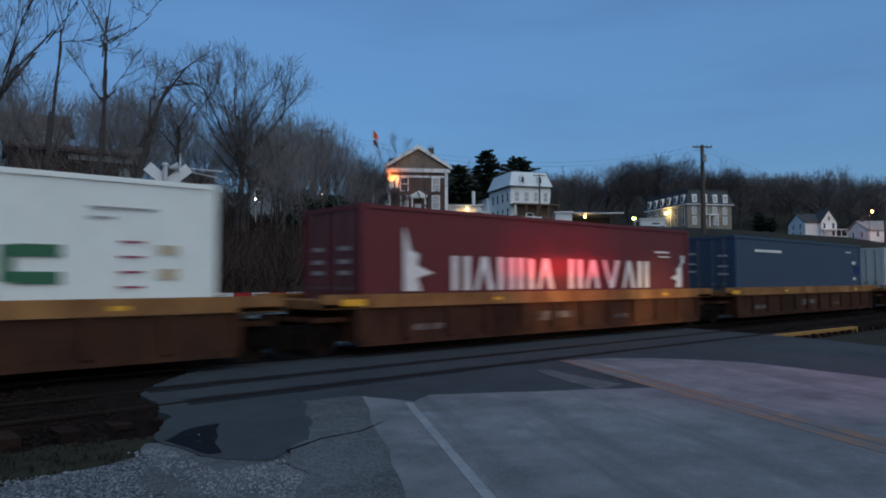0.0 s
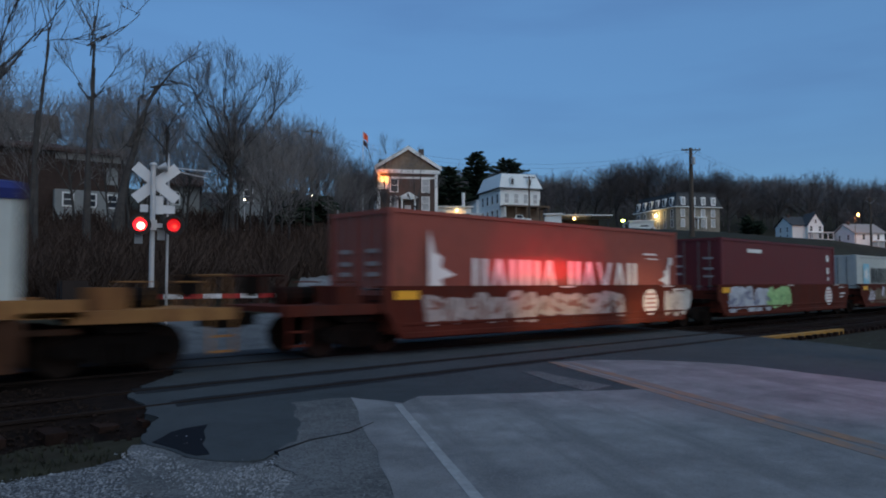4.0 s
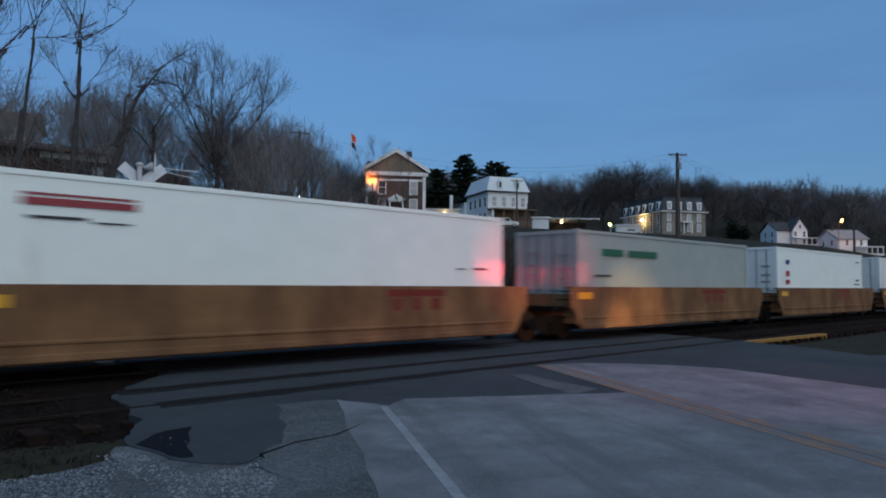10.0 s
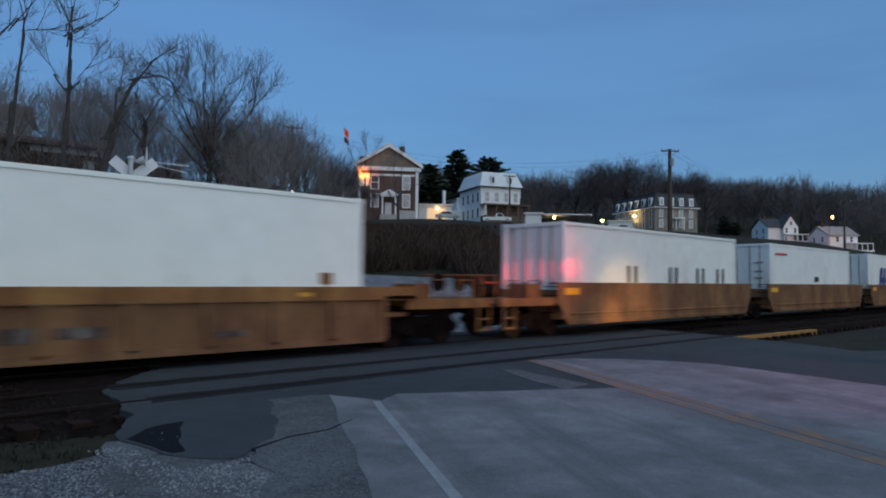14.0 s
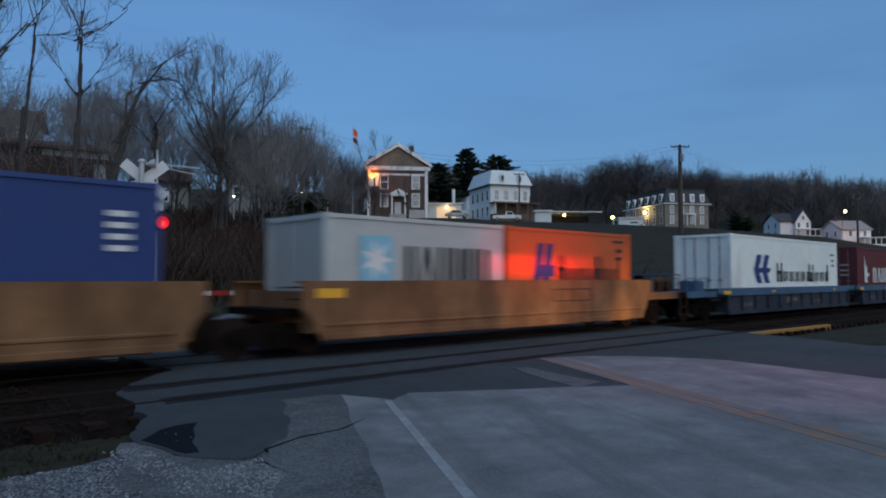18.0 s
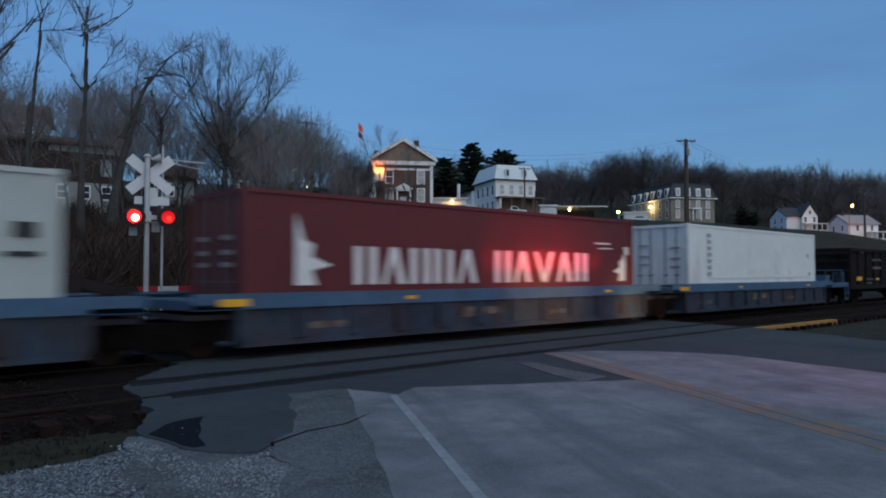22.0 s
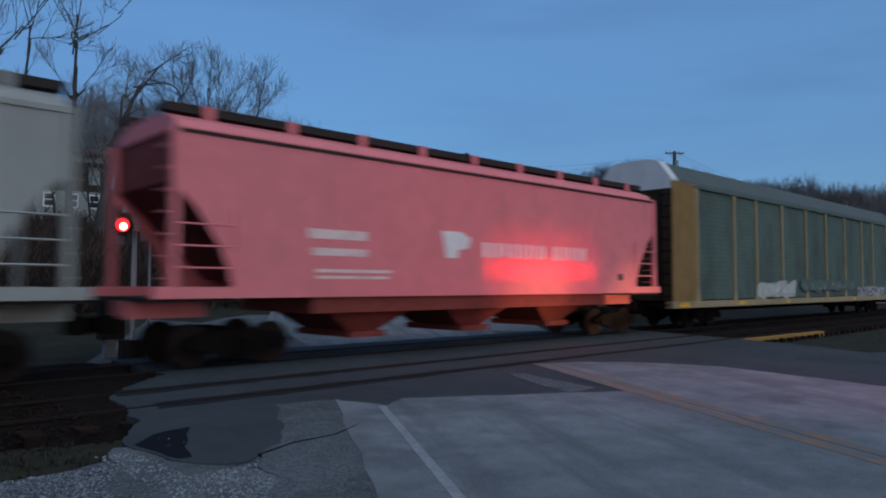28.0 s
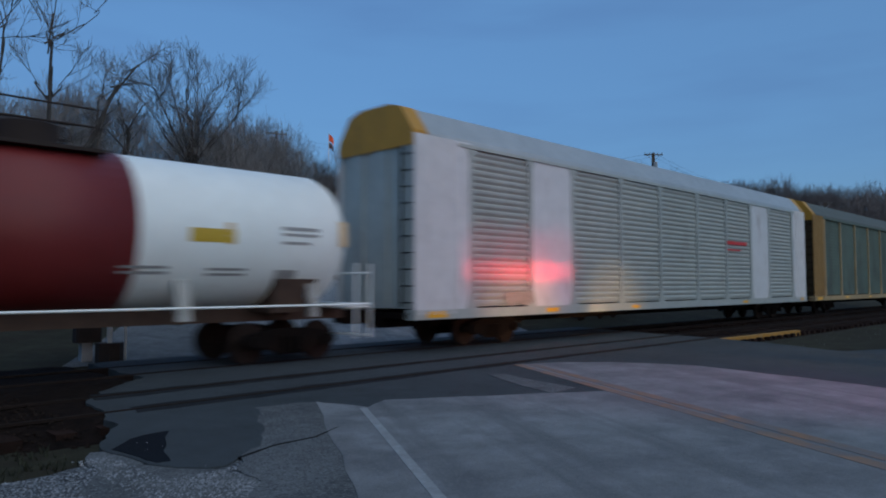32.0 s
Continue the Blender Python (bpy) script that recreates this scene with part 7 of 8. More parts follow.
lamp_at(x + 0.3, y - 1.4, top - 0.4, 380, (1.0, 0.36, 0.2))

# low buildings, between and behind
for az, r, w, h2, d, label, lit in ((46.6, 139, 6.5, 3.2, 6, "low white garage with a warm glowing wall patch", True), (38.7, 142, 3.2, 2.4, 3, "small white box trailer", False),
                                    (31.9, 186, 6.0, 2.6, 5, "low white outbuilding beside the stone house", False)):
    ob, at = seat_house("outbuilding", az, r, 4, label)
    part("wall", Shape().box(-w / 2, w / 2, 0, d, 0, h2), clap, ob)
    part("roof", Shape().box(-w / 2 - 0.3, w / 2 + 0.3, -0.5, d + 0.3, h2, h2 + 0.25), white_paint if az < 45 else clap, ob)
    # on the garage this panel glows in place of lamplight on its pale wall
    part("doorway", Shape().box(-w / 4, w / 3, -0.05, 0.02, 0.3, h2 - 0.6), lit_warm if lit else clap, ob)
    if lit:
        p = ob.matrix_basis @ Vector((0.4, -1.2, h2 - 0.6))
        lamp_at(p.x, p.y, p.z, 4, (1.0, 0.6, 0.25))
        part("lamp", Shape().tube([(0.4, -0.3, h2 - 0.8), (0.4, -0.3, h2 - 0.4)], 0.16, 8), glowing("warm doorway lamp", (1.0, 0.65, 0.25), 4), ob)
shed_boards = mat("dark shed boards", (0.05, 0.046, 0.042), 0.8, 0, 2, 0.2)
ob, at = seat_house("open_shed", 36.6, 160, 4, "dark open shed under a flat white canopy roof")
part("back_wall", Shape().box(-6.4, 4.5, 4.8, 5.0, 0, 2.6), shed_boards, ob)
part("side_wall", Shape().box(-6.6, -6.4, 0.6, 5.0, 0, 2.6), shed_boards, ob)
part("canopy_roof", Shape().add([(-7.2, -0.8, 3.2), (7.0, -0.8, 2.95), (7.0, 5.4, 2.75), (-7.2, 5.4, 3.0), (-7.2, -0.8, 3.42), (7.0, -0.8, 3.17), (7.0, 5.4, 2.97), (-7.2, 5.4, 3.22)], [(0, 3, 2, 1), (4, 5, 6, 7), (0, 1, 5, 4), (1, 2, 6, 5), (2, 3, 7, 6), (3, 0, 4, 7)]), white_paint, ob, "flat white canopy roof")
for u in (-6.6, -2.0, 2.4, 6.6):
    part("post", Shape().box(u - 0.08, u + 0.08, -0.5, -0.34, 0, 2.96), shed_boards, ob)
p = ob.matrix_basis @ Vector((-1.2, 1.2, 2.3))
lamp_at(p.x, p.y, p.z, 16, (1.0, 0.6, 0.2))
part("lamp", Shape().tube([(-1.2, 0.9, 2.3), (-1.2, 0.9, 2.75)], 0.22, 8), glowing("warm shed lamp", (1.0, 0.65, 0.25), 6), ob)
x, y = polar(45.9, 150)
tagged(part("flue_pipe", Shape().tube([(x, y, height(x, y) - 0.3), (x, y, height(x, y) + 6.6)], 0.35, 12), white_paint), "white upright flue pipe", "pipe")

# houses half hidden by the trees
pale_boards = mat("dull pale boards", (0.28, 0.29, 0.285), 0.8, 0, 2, 0.15, (0.3, 0.29, 0.27), 0.3)
brown_boards = mat("dark brown boards", (0.06, 0.042, 0.036), 0.85, 0, 2, 0.25)
for az, r, w, el, turn, label in ((75.7, 82, 12.0, 9.3, 6, "dark brown house with a pale band under its roof"), (78.6, 106, 7, 10.9, -10, "pale house behind bare trees"), (62.4, 88, 3.6, 7.7, 0, "small pale shed behind bare trees"), (68.4, 92, 6, 7.3, 0, "small pale outbuilding behind bare trees")):
    ob, at = seat_house("hill_house", az, r, turn, label)
    h2 = 1.6 + r * math.tan(radians(el)) - at[2] + 0.3
    dark = az == 75.7
    rise = 1.0 if dark else 2.0
    part("wall", Shape().box(-w / 2, w / 2, 0, 7, 0, h2), brown_boards if dark else pale_boards, ob)
    roof = Shape().along([(-0.9, h2 - 0.1), (3.5, h2 + rise), (7.7, h2 - 0.1), (7.7, h2 + 0.15), (3.5, h2 + rise + 0.3), (-0.9, h2 + 0.2)], -w / 2 - 0.5, w / 2 + 0.5)
    part("roof", roof, mat("dark brown roof", (0.07, 0.045, 0.04), 0.85, 0, 2, 0.2), ob)
    if dark:
        part("frieze", Shape().box(-0.9, w / 2 - 0.2, -0.15, -0.01, h2 - 0.75, h2 - 0.12), pale_boards, ob, "pale band under the eaves")
        part("lower_wall", Shape().box(-1.0, w / 2 - 0.5, -1.3, -0.01, 0, h2 - 4.0), pale_boards, ob, "pale lower storey")
        part("door", Shape().box(3.9, 5.0, -0.1, -0.01, h2 - 3.1, h2 - 1.3), pale_boards, ob, "pale door")
        for u in (0.2, 2.3, 4.3):
            window(ob, "front", u, h2 - 5.6, 0.8, 1.2, -1.3)
    else:
        for u in np.arange(-w / 2 + 1.0, w / 2 - 0.6, 2.2):
            window(ob, "front", u, h2 - 2.2, 0.9, 1.4, 0.0)
for az, el, r in ((59.0, 8.2, 85), (58.0, 6.9, 78), (56.0, 6.2, 85), (63.2, 6.4, 70)):
    x, y = polar(az, r)
    z = 1.6 + r * math.tan(radians(el))
    o = tagged(part("lamp_post", Shape().tube([(x, y, height(x, y) - 0.3), (x, y, z)], 0.05, 6), mast_paint), "small lamp post on the hillside", "lamp", "hill lamps")
    part("bulb", Shape().tube([(x, y, z), (x, y, z + 0.14)], 0.07, 8), glowing("far lamp", (1.0, 0.85, 0.6), 5), o)


# parked vehicles by the houses
def vehicle(az, r, turn, paint, label, truck=False):
    x, y = polar(az, r)
    ob = thing("parked_car" if not truck else "pickup_truck", pose(x, y, height(x, y) + 0.02, 0, 0, az - 90 + turn), label, "car", "parked vehicles")
    L = 2.7 if truck else 2.25
    if truck:
        ring = [(-L, 0.45), (-L, 1.05), (-0.3, 1.08), (-0.2, 1.75), (0.9, 1.75), (1.35, 1.12), (L - 0.1, 1.0), (L, 0.7), (L, 0.45)]
        glass = [(-0.05, 1.15), (0.0, 1.65), (0.85, 1.65), (1.15, 1.15)]
    else:
        ring = [(-L, 0.4), (-L, 0.85), (-1.6, 0.98), (-1.0, 1.42), (0.4, 1.42), (1.1, 0.98), (L - 0.1, 0.85), (L, 0.6), (L, 0.4)]
        glass = [(-1.35, 1.0), (-0.92, 1.35), (0.35, 1.35), (0.85, 1.0)]
    part("body", Shape().side(ring, -0.88, 0.88), paint, ob)
    part("side_window", Shape().side(glass, -0.9, -0.86), glass_dark, ob)
    for u in (-L + 0.85, L - 0.8):
        for yy in (-0.9, 0.7):
            w = part("wheel", Shape().disc(u, yy, 0.34, 0.34, 0.2, 16), hood_black, ob)
            part("rim", Shape().disc(u, yy - 0.01, 0.34, 0.2, 0.02, 12), mast_paint, w)
    part("tail_lamp", Shape().box(-L - 0.02, -L + 0.05, -0.85, -0.65, 0.7, 0.95), ink_red, ob)


vehicle(41.6, 134, 2, CNT["white"], "white pickup truck parked before the mansard house", True)
vehicle(45.6, 133, 4, CNT["cream"], "pale saloon car parked on the hill road")
vehicle(31.6, 172, 0, CNT["white"], "white car parked by the stone house")


# ---- poles, wires, flag ----
def pole_at(az, r, top_el, thick=0.2, arms=1):
    x, y = polar(az, r)
    z1 = 1.6 + r * math.tan(radians(top_el))
    z0 = height(x, y) - 0.4
    ob = thing("utility_pole", pose(x, y, z0, 0, 0, az - 90 + 20), "weathered wooden utility pole with a crossarm", "utility pole", "utility poles")
    hgt = z1 - z0
    part("pole", Shape().tube([(0, 0, 0), (0, 0, hgt * 0.5), (0, 0, hgt)], [thick, thick * 0.82, thick * 0.6], 10), mat("weathered pole wood", (0.1, 0.08, 0.065), 0.9, 0, 5, 0.3), ob)
    for k in range(arms):
        z = hgt - 0.35 - 0.9 * k
        part("crossarm", Shape().box(-1.2, 1.2, -0.18, -0.06, z, z + 0.14), MATS["weathered pole wood"], ob)
        for u in (-1.1, -0.55, 0.55, 1.1):
            part("insulator", Shape().tube([(u, -0.12, z + 0.14), (u, -0.12, z + 0.34)], [0.05, 0.07], 8), box_grey, ob)
    if arms:
        part("brace", Shape().tube([(-0.9, -0.12, hgt - 0.3), (0, -0.12, hgt - 1.1)], 0.03, 5).tube([(0.9, -0.12, hgt - 0.3), (0, -0.12, hgt - 1.1)], 0.03, 5), box_grey, ob)
    return Vector((x, y, z1))


tops = [pole_at(28.2, 95, 10.2, 0.34), pole_at(58.1, 82, 12.05), pole_at(40.6, 138, 8.5), pole_at(16.45, 150, 5.85), pole_at(39.75, 141, 6.6, 0.14, 0)]
tagged(part("pole_transformer", Shape().tube([(tops[0].x - 0.4, tops[0].y - 0.5, tops[0].z - 2.2), (tops[0].x - 0.4, tops[0].y - 0.5, tops[0].z - 1.3)], 0.26, 12), box_grey), "grey cylindrical transformer on a pole", "transformer")


def wire(a, b, sag):
    pts = [a.lerp(b, k / 10) - Vector((0, 0, sag * 4 * (k / 10) * (1 - k / 10))) for k in range(11)]
    tagged(part("wire", Shape().tube(pts, 0.011, 4), hood_black), "thin black overhead wire", "wire", "overhead wires")


for dz in (0.0, -0.5):
    wire(tops[0] + Vector((0, 0, dz)), tops[1] + Vector((0, 0, dz)), 3.0)
    wire(tops[0] + Vector((0, 0, dz)), tops[3] + Vector((0, 0, dz)), 2.0)
    wire(tops[3] + Vector((0, 0, dz)), Vector((300, 10, 14 + dz)), 2.5)
x, y = polar(54.0, 120)
z0 = height(x, y) - 0.3
fz = 1.6 + 120 * math.tan(radians(12.1))
ob = thing("flagpole", pose(x, y, z0, 0, 0, -36), "white flagpole with two flags lit orange", "flagpole")
part("pole", Shape().tube([(0, 0, 0), (0, 0, fz - z0)], [0.09, 0.04], 8), mast_paint, ob)
flag = [(-0.05, 0), (0.25, -0.25), (0.45, -0.35), (0.65, -0.7), (0.8, -0.85)]
for k, (top, tall, m) in enumerate(((fz - z0 - 0.1, 1.15, mat("orange-red flag cloth", (0.55, 0.12, 0.06), 0.8, 0, 4, 0.3)), (fz - z0 - 1.5, 0.9, mat("dark flag cloth", (0.05, 0.05, 0.07), 0.8)))):
    s = Shape()
    for i, (u, drop) in enumerate(flag):
        yy = 0.12 * math.sin(i * 1.7 + k)
        s.v += [(u, yy, top + drop), (u, yy, top + drop - tall), (u, yy + 0.02, top + drop), (u, yy + 0.02, top + drop - tall)]
    for i in range(len(flag) - 1):
        q = 4 * i
        s.f += [(q, q + 4, q + 5, q + 1), (q + 2, q + 3, q + 7, q + 6), (q, q + 2, q + 6, q + 4), (q + 1, q + 5, q + 7, q + 3)]
    part("flag", s, m, ob)
# unseen lamp added in mid-air to light the flags orange
p = ob.matrix_basis @ Vector((0.6, -2.5, fz - z0 - 3.0))
lamp_at(p.x, p.y, p.z, 45, (1.0, 0.4, 0.1))


# ---- trees ----
def grow(tw, tr, p, d, length, r, level, rnd, top, kids, up=0.25):
    """One limb and, from it, its own branches; thick limbs go to tr, thin ones to tw."""
    n = (5, 4, 3, 2, 2)[level]
    pts, rad, dirs = [p], [r], [d]
    wander = (0.05, 0.08, 0.09, 0.1, 0.12)[level]
    for i in range(n):
        d = (d + Vector((rnd.gauss(0, wander), rnd.gauss(0, wander), rnd.gauss(0, wander) + (up if level else 0.03) * 0.35))).normalized()
        p = p + d * (length / n)
        pts.append(p)
        dirs.append(d)
        rad.append(max(0.008, r * (1 - (0.6 if level == 0 else 0.72) * (i + 1) / n)))
    (tr if level < 2 else tw).tube(pts, rad, (8, 5, 3, 3, 3)[level])
    if level >= top:
        return
    turn = rnd.uniform(0, 6.28)
    for k in range(kids[level]):
        lo = 0.42 if level == 0 else 0.22
        f = lo + (0.97 - lo) * (k + rnd.uniform(0.1, 0.9)) / kids[level]
        j = min(n - 1, int(f * n))
        q = pts[j].lerp(pts[j + 1], f * n - j)
        axis = dirs[j].orthogonal().normalized()
        turn += 2.4 + rnd.uniform(-0.5, 0.5)
        axis.rotate(Matrix.Rotation(turn, 3, dirs[j]))
        spread = rnd.uniform(0.55, 1.0) if level == 0 else rnd.uniform(0.35, 0.75)
        nd = (dirs[j] * math.cos(spread) + axis * math.sin(spread) + Vector((0, 0, up * 0.6))).normalized()
        grow(tw, tr, q, nd, length * rnd.uniform(0.48, 0.74) * (1.25 - 0.5 * f), max(0.009, rad[j] * rnd.uniform(0.45, 0.65)), level + 1, rnd, top, kids, up)


def bare_tree(at, tall, seed, label, radius=None, kids=(9, 6, 6, 4), top=4, up=0.25, group="bare trees", twigs=None, stem=0.6):
    """A bare tree grown to the given height."""
    rnd = random.Random(seed)
    tr, tw = Shape(), Shape()
    grow(tw, tr, Vector((0, 0, -0.3)), Vector((rnd.uniform(-0.06, 0.06), rnd.uniform(-0.06, 0.06), 1)).normalized(), tall * stem, radius or tall * 0.014, 0, rnd, top, kids, up)
    k = tall / max(v[2] for v in tw.v)
    for sh in (tr, tw):
        sh.v = [(a * k, b * k, c * k) for a, b, c in sh.v]
    ob = thing("bare_tree", pose(*at), label, "tree", group)
    part("trunk", tr, bark, ob)
    part("crown", tw, twigs or twig_mat, ob)
    return ob


def spot_on_hill(az, r):
    x, y = polar(az, r)
    return x, y, height(x, y)


def limbed_tree(az, r, stout, label, limbs, seed, density=1.0, twig=2.6, kids=(0, 4, 4, 3), lift=0.3):
    """A bare tree drawn by its main limbs, each a run of (metres across, metres above the rails); the branches grow from them."""
    x, y = polar(az, r)
    z = height(x, y)
    rnd = random.Random(seed)
    tr, tw = Shape(), Shape()
    tall = max(p[1] for limb in limbs for p in limb) - z
    limbs = [[(limbs[0][0][0], z - 0.3)] + limbs[0]] + limbs[1:]
    depth = {}
    fork = limbs[0][-1]
    for n, limb in enumerate(limbs):
        if n and limb[0] not in depth and limb[0][1] > fork[1]:
            limb = [fork] + limb
        slide = 0.0 if n == 0 else rnd.uniform(-0.5, 0.5)
        raw = []
        for i, (u, w) in enumerate(limb):
            back = depth.get((u, w), 0.0) if i == 0 else raw[-1].y + slide * (Vector((u, w)) - Vector(limb[i - 1])).length
            depth[(u, w)] = back
            raw.append(Vector((u, back, w - z)))
        pts = []
        for i in range(len(raw) - 1):
            p0, p1, p2, p3 = raw[max(0, i - 1)], raw[i], raw[i + 1], raw[min(len(raw) - 1, i + 2)]
            for k in range(4):
                t = k / 4
                c = 0.5 * (2 * p1 + (p2 - p0) * t + (2 * p0 - 5 * p1 + 4 * p2 - p3) * t * t + (3 * p1 - 3 * p2 + p0 - p3) * t ** 3)
                pts.append(c + Vector((rnd.gauss(0, 0.015), rnd.gauss(0, 0.015), 0)))
        pts.append(raw[-1])
        rad = [max(0.022, stout * (1.05 - 0.9 * (max(0.0, p.z) / tall) ** 0.9) * (1.0 if n == 0 else 0.8)) for p in pts]
        if n:
            first = min(rad[0] * 0.85, 0.025 * sum((b - a).length for a, b in zip(pts, pts[1:])) + 0.02)
            rad = [max(0.02, first * (1 - 0.75 * i / (len(pts) - 1))) for i in range(len(pts))]
        elif any(other[0] == limb[-1] for other in limbs):
            rad = [a * (1 - 0.08 * i / (len(pts) - 1)) for i, a in enumerate(rad)]
        else:
            rad = [max(0.02, a * (1 - 0.85 * (i / (len(pts) - 1)) ** 3)) for i, a in enumerate(rad)]
        tr.tube(pts, rad, 9 if n == 0 else 6)
        turn = rnd.uniform(0, 6.28)
        for i in range(len(pts) - 1):
            if pts[i].z < tall * 0.42:
                continue
            step = pts[i + 1] - pts[i]
            count = step.length * density * (0.5 if n == 0 else 1.0)
            for k in range(int(count) + (rnd.random() < count % 1)):
                d = step.normalized()
                axis = d.orthogonal().normalized()
                turn += 2.4 + rnd.uniform(-0.5, 0.5)
                axis.rotate(Matrix.Rotation(turn, 3, d))
                a = rnd.uniform(0.4, 0.85)
                nd = (d * math.cos(a) + axis * math.sin(a) + Vector((0, 0, lift))).normalized()
                left = 1.3 - 0.5 * i / len(pts)
                grow(tw, tr, pts[i].lerp(pts[i + 1], rnd.random()), nd, twig * rnd.uniform(0.6, 1.15) * left, max(0.018, rad[i] * rnd.uniform(0.22, 0.42)), 1, rnd, 3, kids + (0,), lift)
        d = (pts[-1] - pts[-2]).normalized()
        for k in range(3 if n else 0):
            nd = (d + Vector((rnd.gauss(0, 0.25), rnd.gauss(0, 0.25), rnd.gauss(0, 0.12)))).normalized()
            grow(tw, tr, pts[-1], nd, twig * 1.0, 0.022, 1, rnd, 3, (0, 5, 4, 0, 0), lift)
    ob = thing("bare_tree", pose(x, y, z, 0, 0, az - 90), label, "tree", "bare trees")
    part("trunk", tr, bark, ob)
    part("crown", tw, twig_mat, ob)
    return ob


# the tall near ones, one by one
limbed_tree(74.2, 44, 0.19, "tall bare tree with a trunk forked in three", [
    [(0, 7.2), (0, 9.5), (0.15, 13.1), (0.15, 15)], [(0.15, 15), (0.55, 15.6), (1.55, 16.4), (2.4, 17.3), (3, 18.6)], [(0.15, 15), (0.1, 16.2), (0.4, 18.5), (0.55, 20.3)],
    [(0.15, 15), (-0.1, 15.3), (-0.4, 16.7), (-1.3, 17.8), (-1.8, 18.7)], [(0.15, 12.2), (0.6, 12.4), (0.9, 13.1)], [(0.1, 11.9), (-0.55, 12.6), (-0.8, 13.3)]], 3, 0.35, 1.6, (0, 4, 3, 0))
limbed_tree(77.5, 41, 0.16, "tall thin bare tree with a crooked trunk", [
    [(0, 6.6), (-0.05, 9.9), (0.2, 11.4), (0.4, 13.7), (0.4, 14.5)], [(0.4, 13.9), (0.85, 14.1), (1.5, 14.2)], [(0.4, 14.5), (0.1, 15.7), (-0.15, 16.9)], [(0.4, 14.5), (0.7, 15.4), (0.9, 16.5)]], 4, 0.35, 1.5, (0, 4, 3, 0))
limbed_tree(81.5, 35, 0.16, "bare tree with long limbs leaning over the track", [
    [(0, 4.6), (0.1, 6.8), (0.3, 8.8), (1.05, 10.7), (1.75, 11.4), (2.3, 12.4), (3.3, 13.8), (3.75, 14.8)], [(0.35, 9), (0.5, 9.5), (1.05, 11.2), (1.35, 12.6), (1.85, 14.1)], [(0.3, 8.8), (-0.05, 10.6), (-0.25, 13)]], 5, 1.1, 1.9, (0, 5, 4, 0))
limbed_tree(72.0, 48, 0.34, "leaning bare tree bent over in an arch", [
    [(0, 6.2), (0.15, 7.7), (1.1, 11.7), (1.75, 13.7), (2.95, 15.3), (4.05, 16.3), (5.05, 16.6)], [(1.75, 13.7), (2.75, 14.4), (3.95, 14.5), (5.15, 13.6)], [(1.1, 11.7), (0.9, 13.1), (1.25, 14.8)]], 6, 1.7, 1.25, (0, 6, 4, 0), -0.08)
limbed_tree(64.2, 55, 0.27, "broad bare tree with an upright fan-shaped crown", [
    [(0, 6.9), (0, 8.3), (-0.1, 10.71)], [(-0.05, 10.29), (-0.4, 10.62), (-1.5, 12.7), (-2.5, 14.86), (-2.9, 15.69)], [(-0.1, 10.71), (-0.3, 13.36), (-0.65, 15.52), (-0.5, 16.35)],
    [(-0.05, 10.54), (0, 11.37), (-0.2, 13.61), (0.66, 15.36), (1.19, 16.35)], [(0, 10.38), (0.26, 10.96), (1.28, 12.45), (2.73, 13.94), (3.52, 15.19)], [(2.73, 13.94), (3.08, 15.02), (3.17, 15.85)], [(0, 11.7), (0.62, 13.45), (1.94, 15.52)], [(-0.4, 11.37), (-1.1, 13.86), (-1.7, 15.85)], [(0, 9.71), (1.32, 10.96), (2.99, 12.04), (4.05, 13.03)], [(0, 9.38), (-1.4, 10.54), (-2.8, 12.12)], [(0.09, 10.96), (0.26, 13.03), (0.13, 16.19)], [(0.26, 10.96), (1.67, 13.53), (2.64, 15.19)], [(-0.3, 10.79), (-1.9, 12.2), (-3.3, 14.36)]], 7, 1.5, 2.0, (0, 5, 4, 0), 0.22)
limbed_tree(52.3, 118, 0.2, "slim bare tree before the brick house", [
    [(0, 12), (0.1, 15), (0.1, 18)], [(0.1, 16), (1, 19), (1.4, 22)], [(0.1, 18), (0, 20.5), (0.3, 22.6)], [(0.1, 15), (-1.2, 18), (-1.6, 20.5)], [(0.1, 14), (1.8, 16.4), (3, 19)]], 9, 0.8, 2.6, (0, 5, 4, 0))
limbed_tree(49.6, 118, 0.22, "bare tree before the brick house porch", [
    [(0, 12), (0, 14), (0.1, 17)], [(0, 14), (-1.5, 16), (-2.4, 18)], [(0.1, 16), (0.5, 19), (0.6, 22)], [(0, 15), (1.2, 16.5), (2.3, 17)], [(0, 14.5), (-0.6, 17.5), (-0.8, 20)]], 10, 0.7, 2.2, (0, 5, 4, 0))
limbed_tree(69.0, 51, 0.24, "bare tree with drooping limbs among the others", [
    [(0, 6.5), (0.2, 9), (0.1, 12)], [(0.1, 11), (0.9, 13.3), (2, 14)], [(0.1, 12), (-0.5, 13.6), (-0.8, 15)], [(0.1, 10), (-1.2, 12), (-2.2, 12.6)]], 8, 1.2, 1.8, (0, 5, 4, 0))

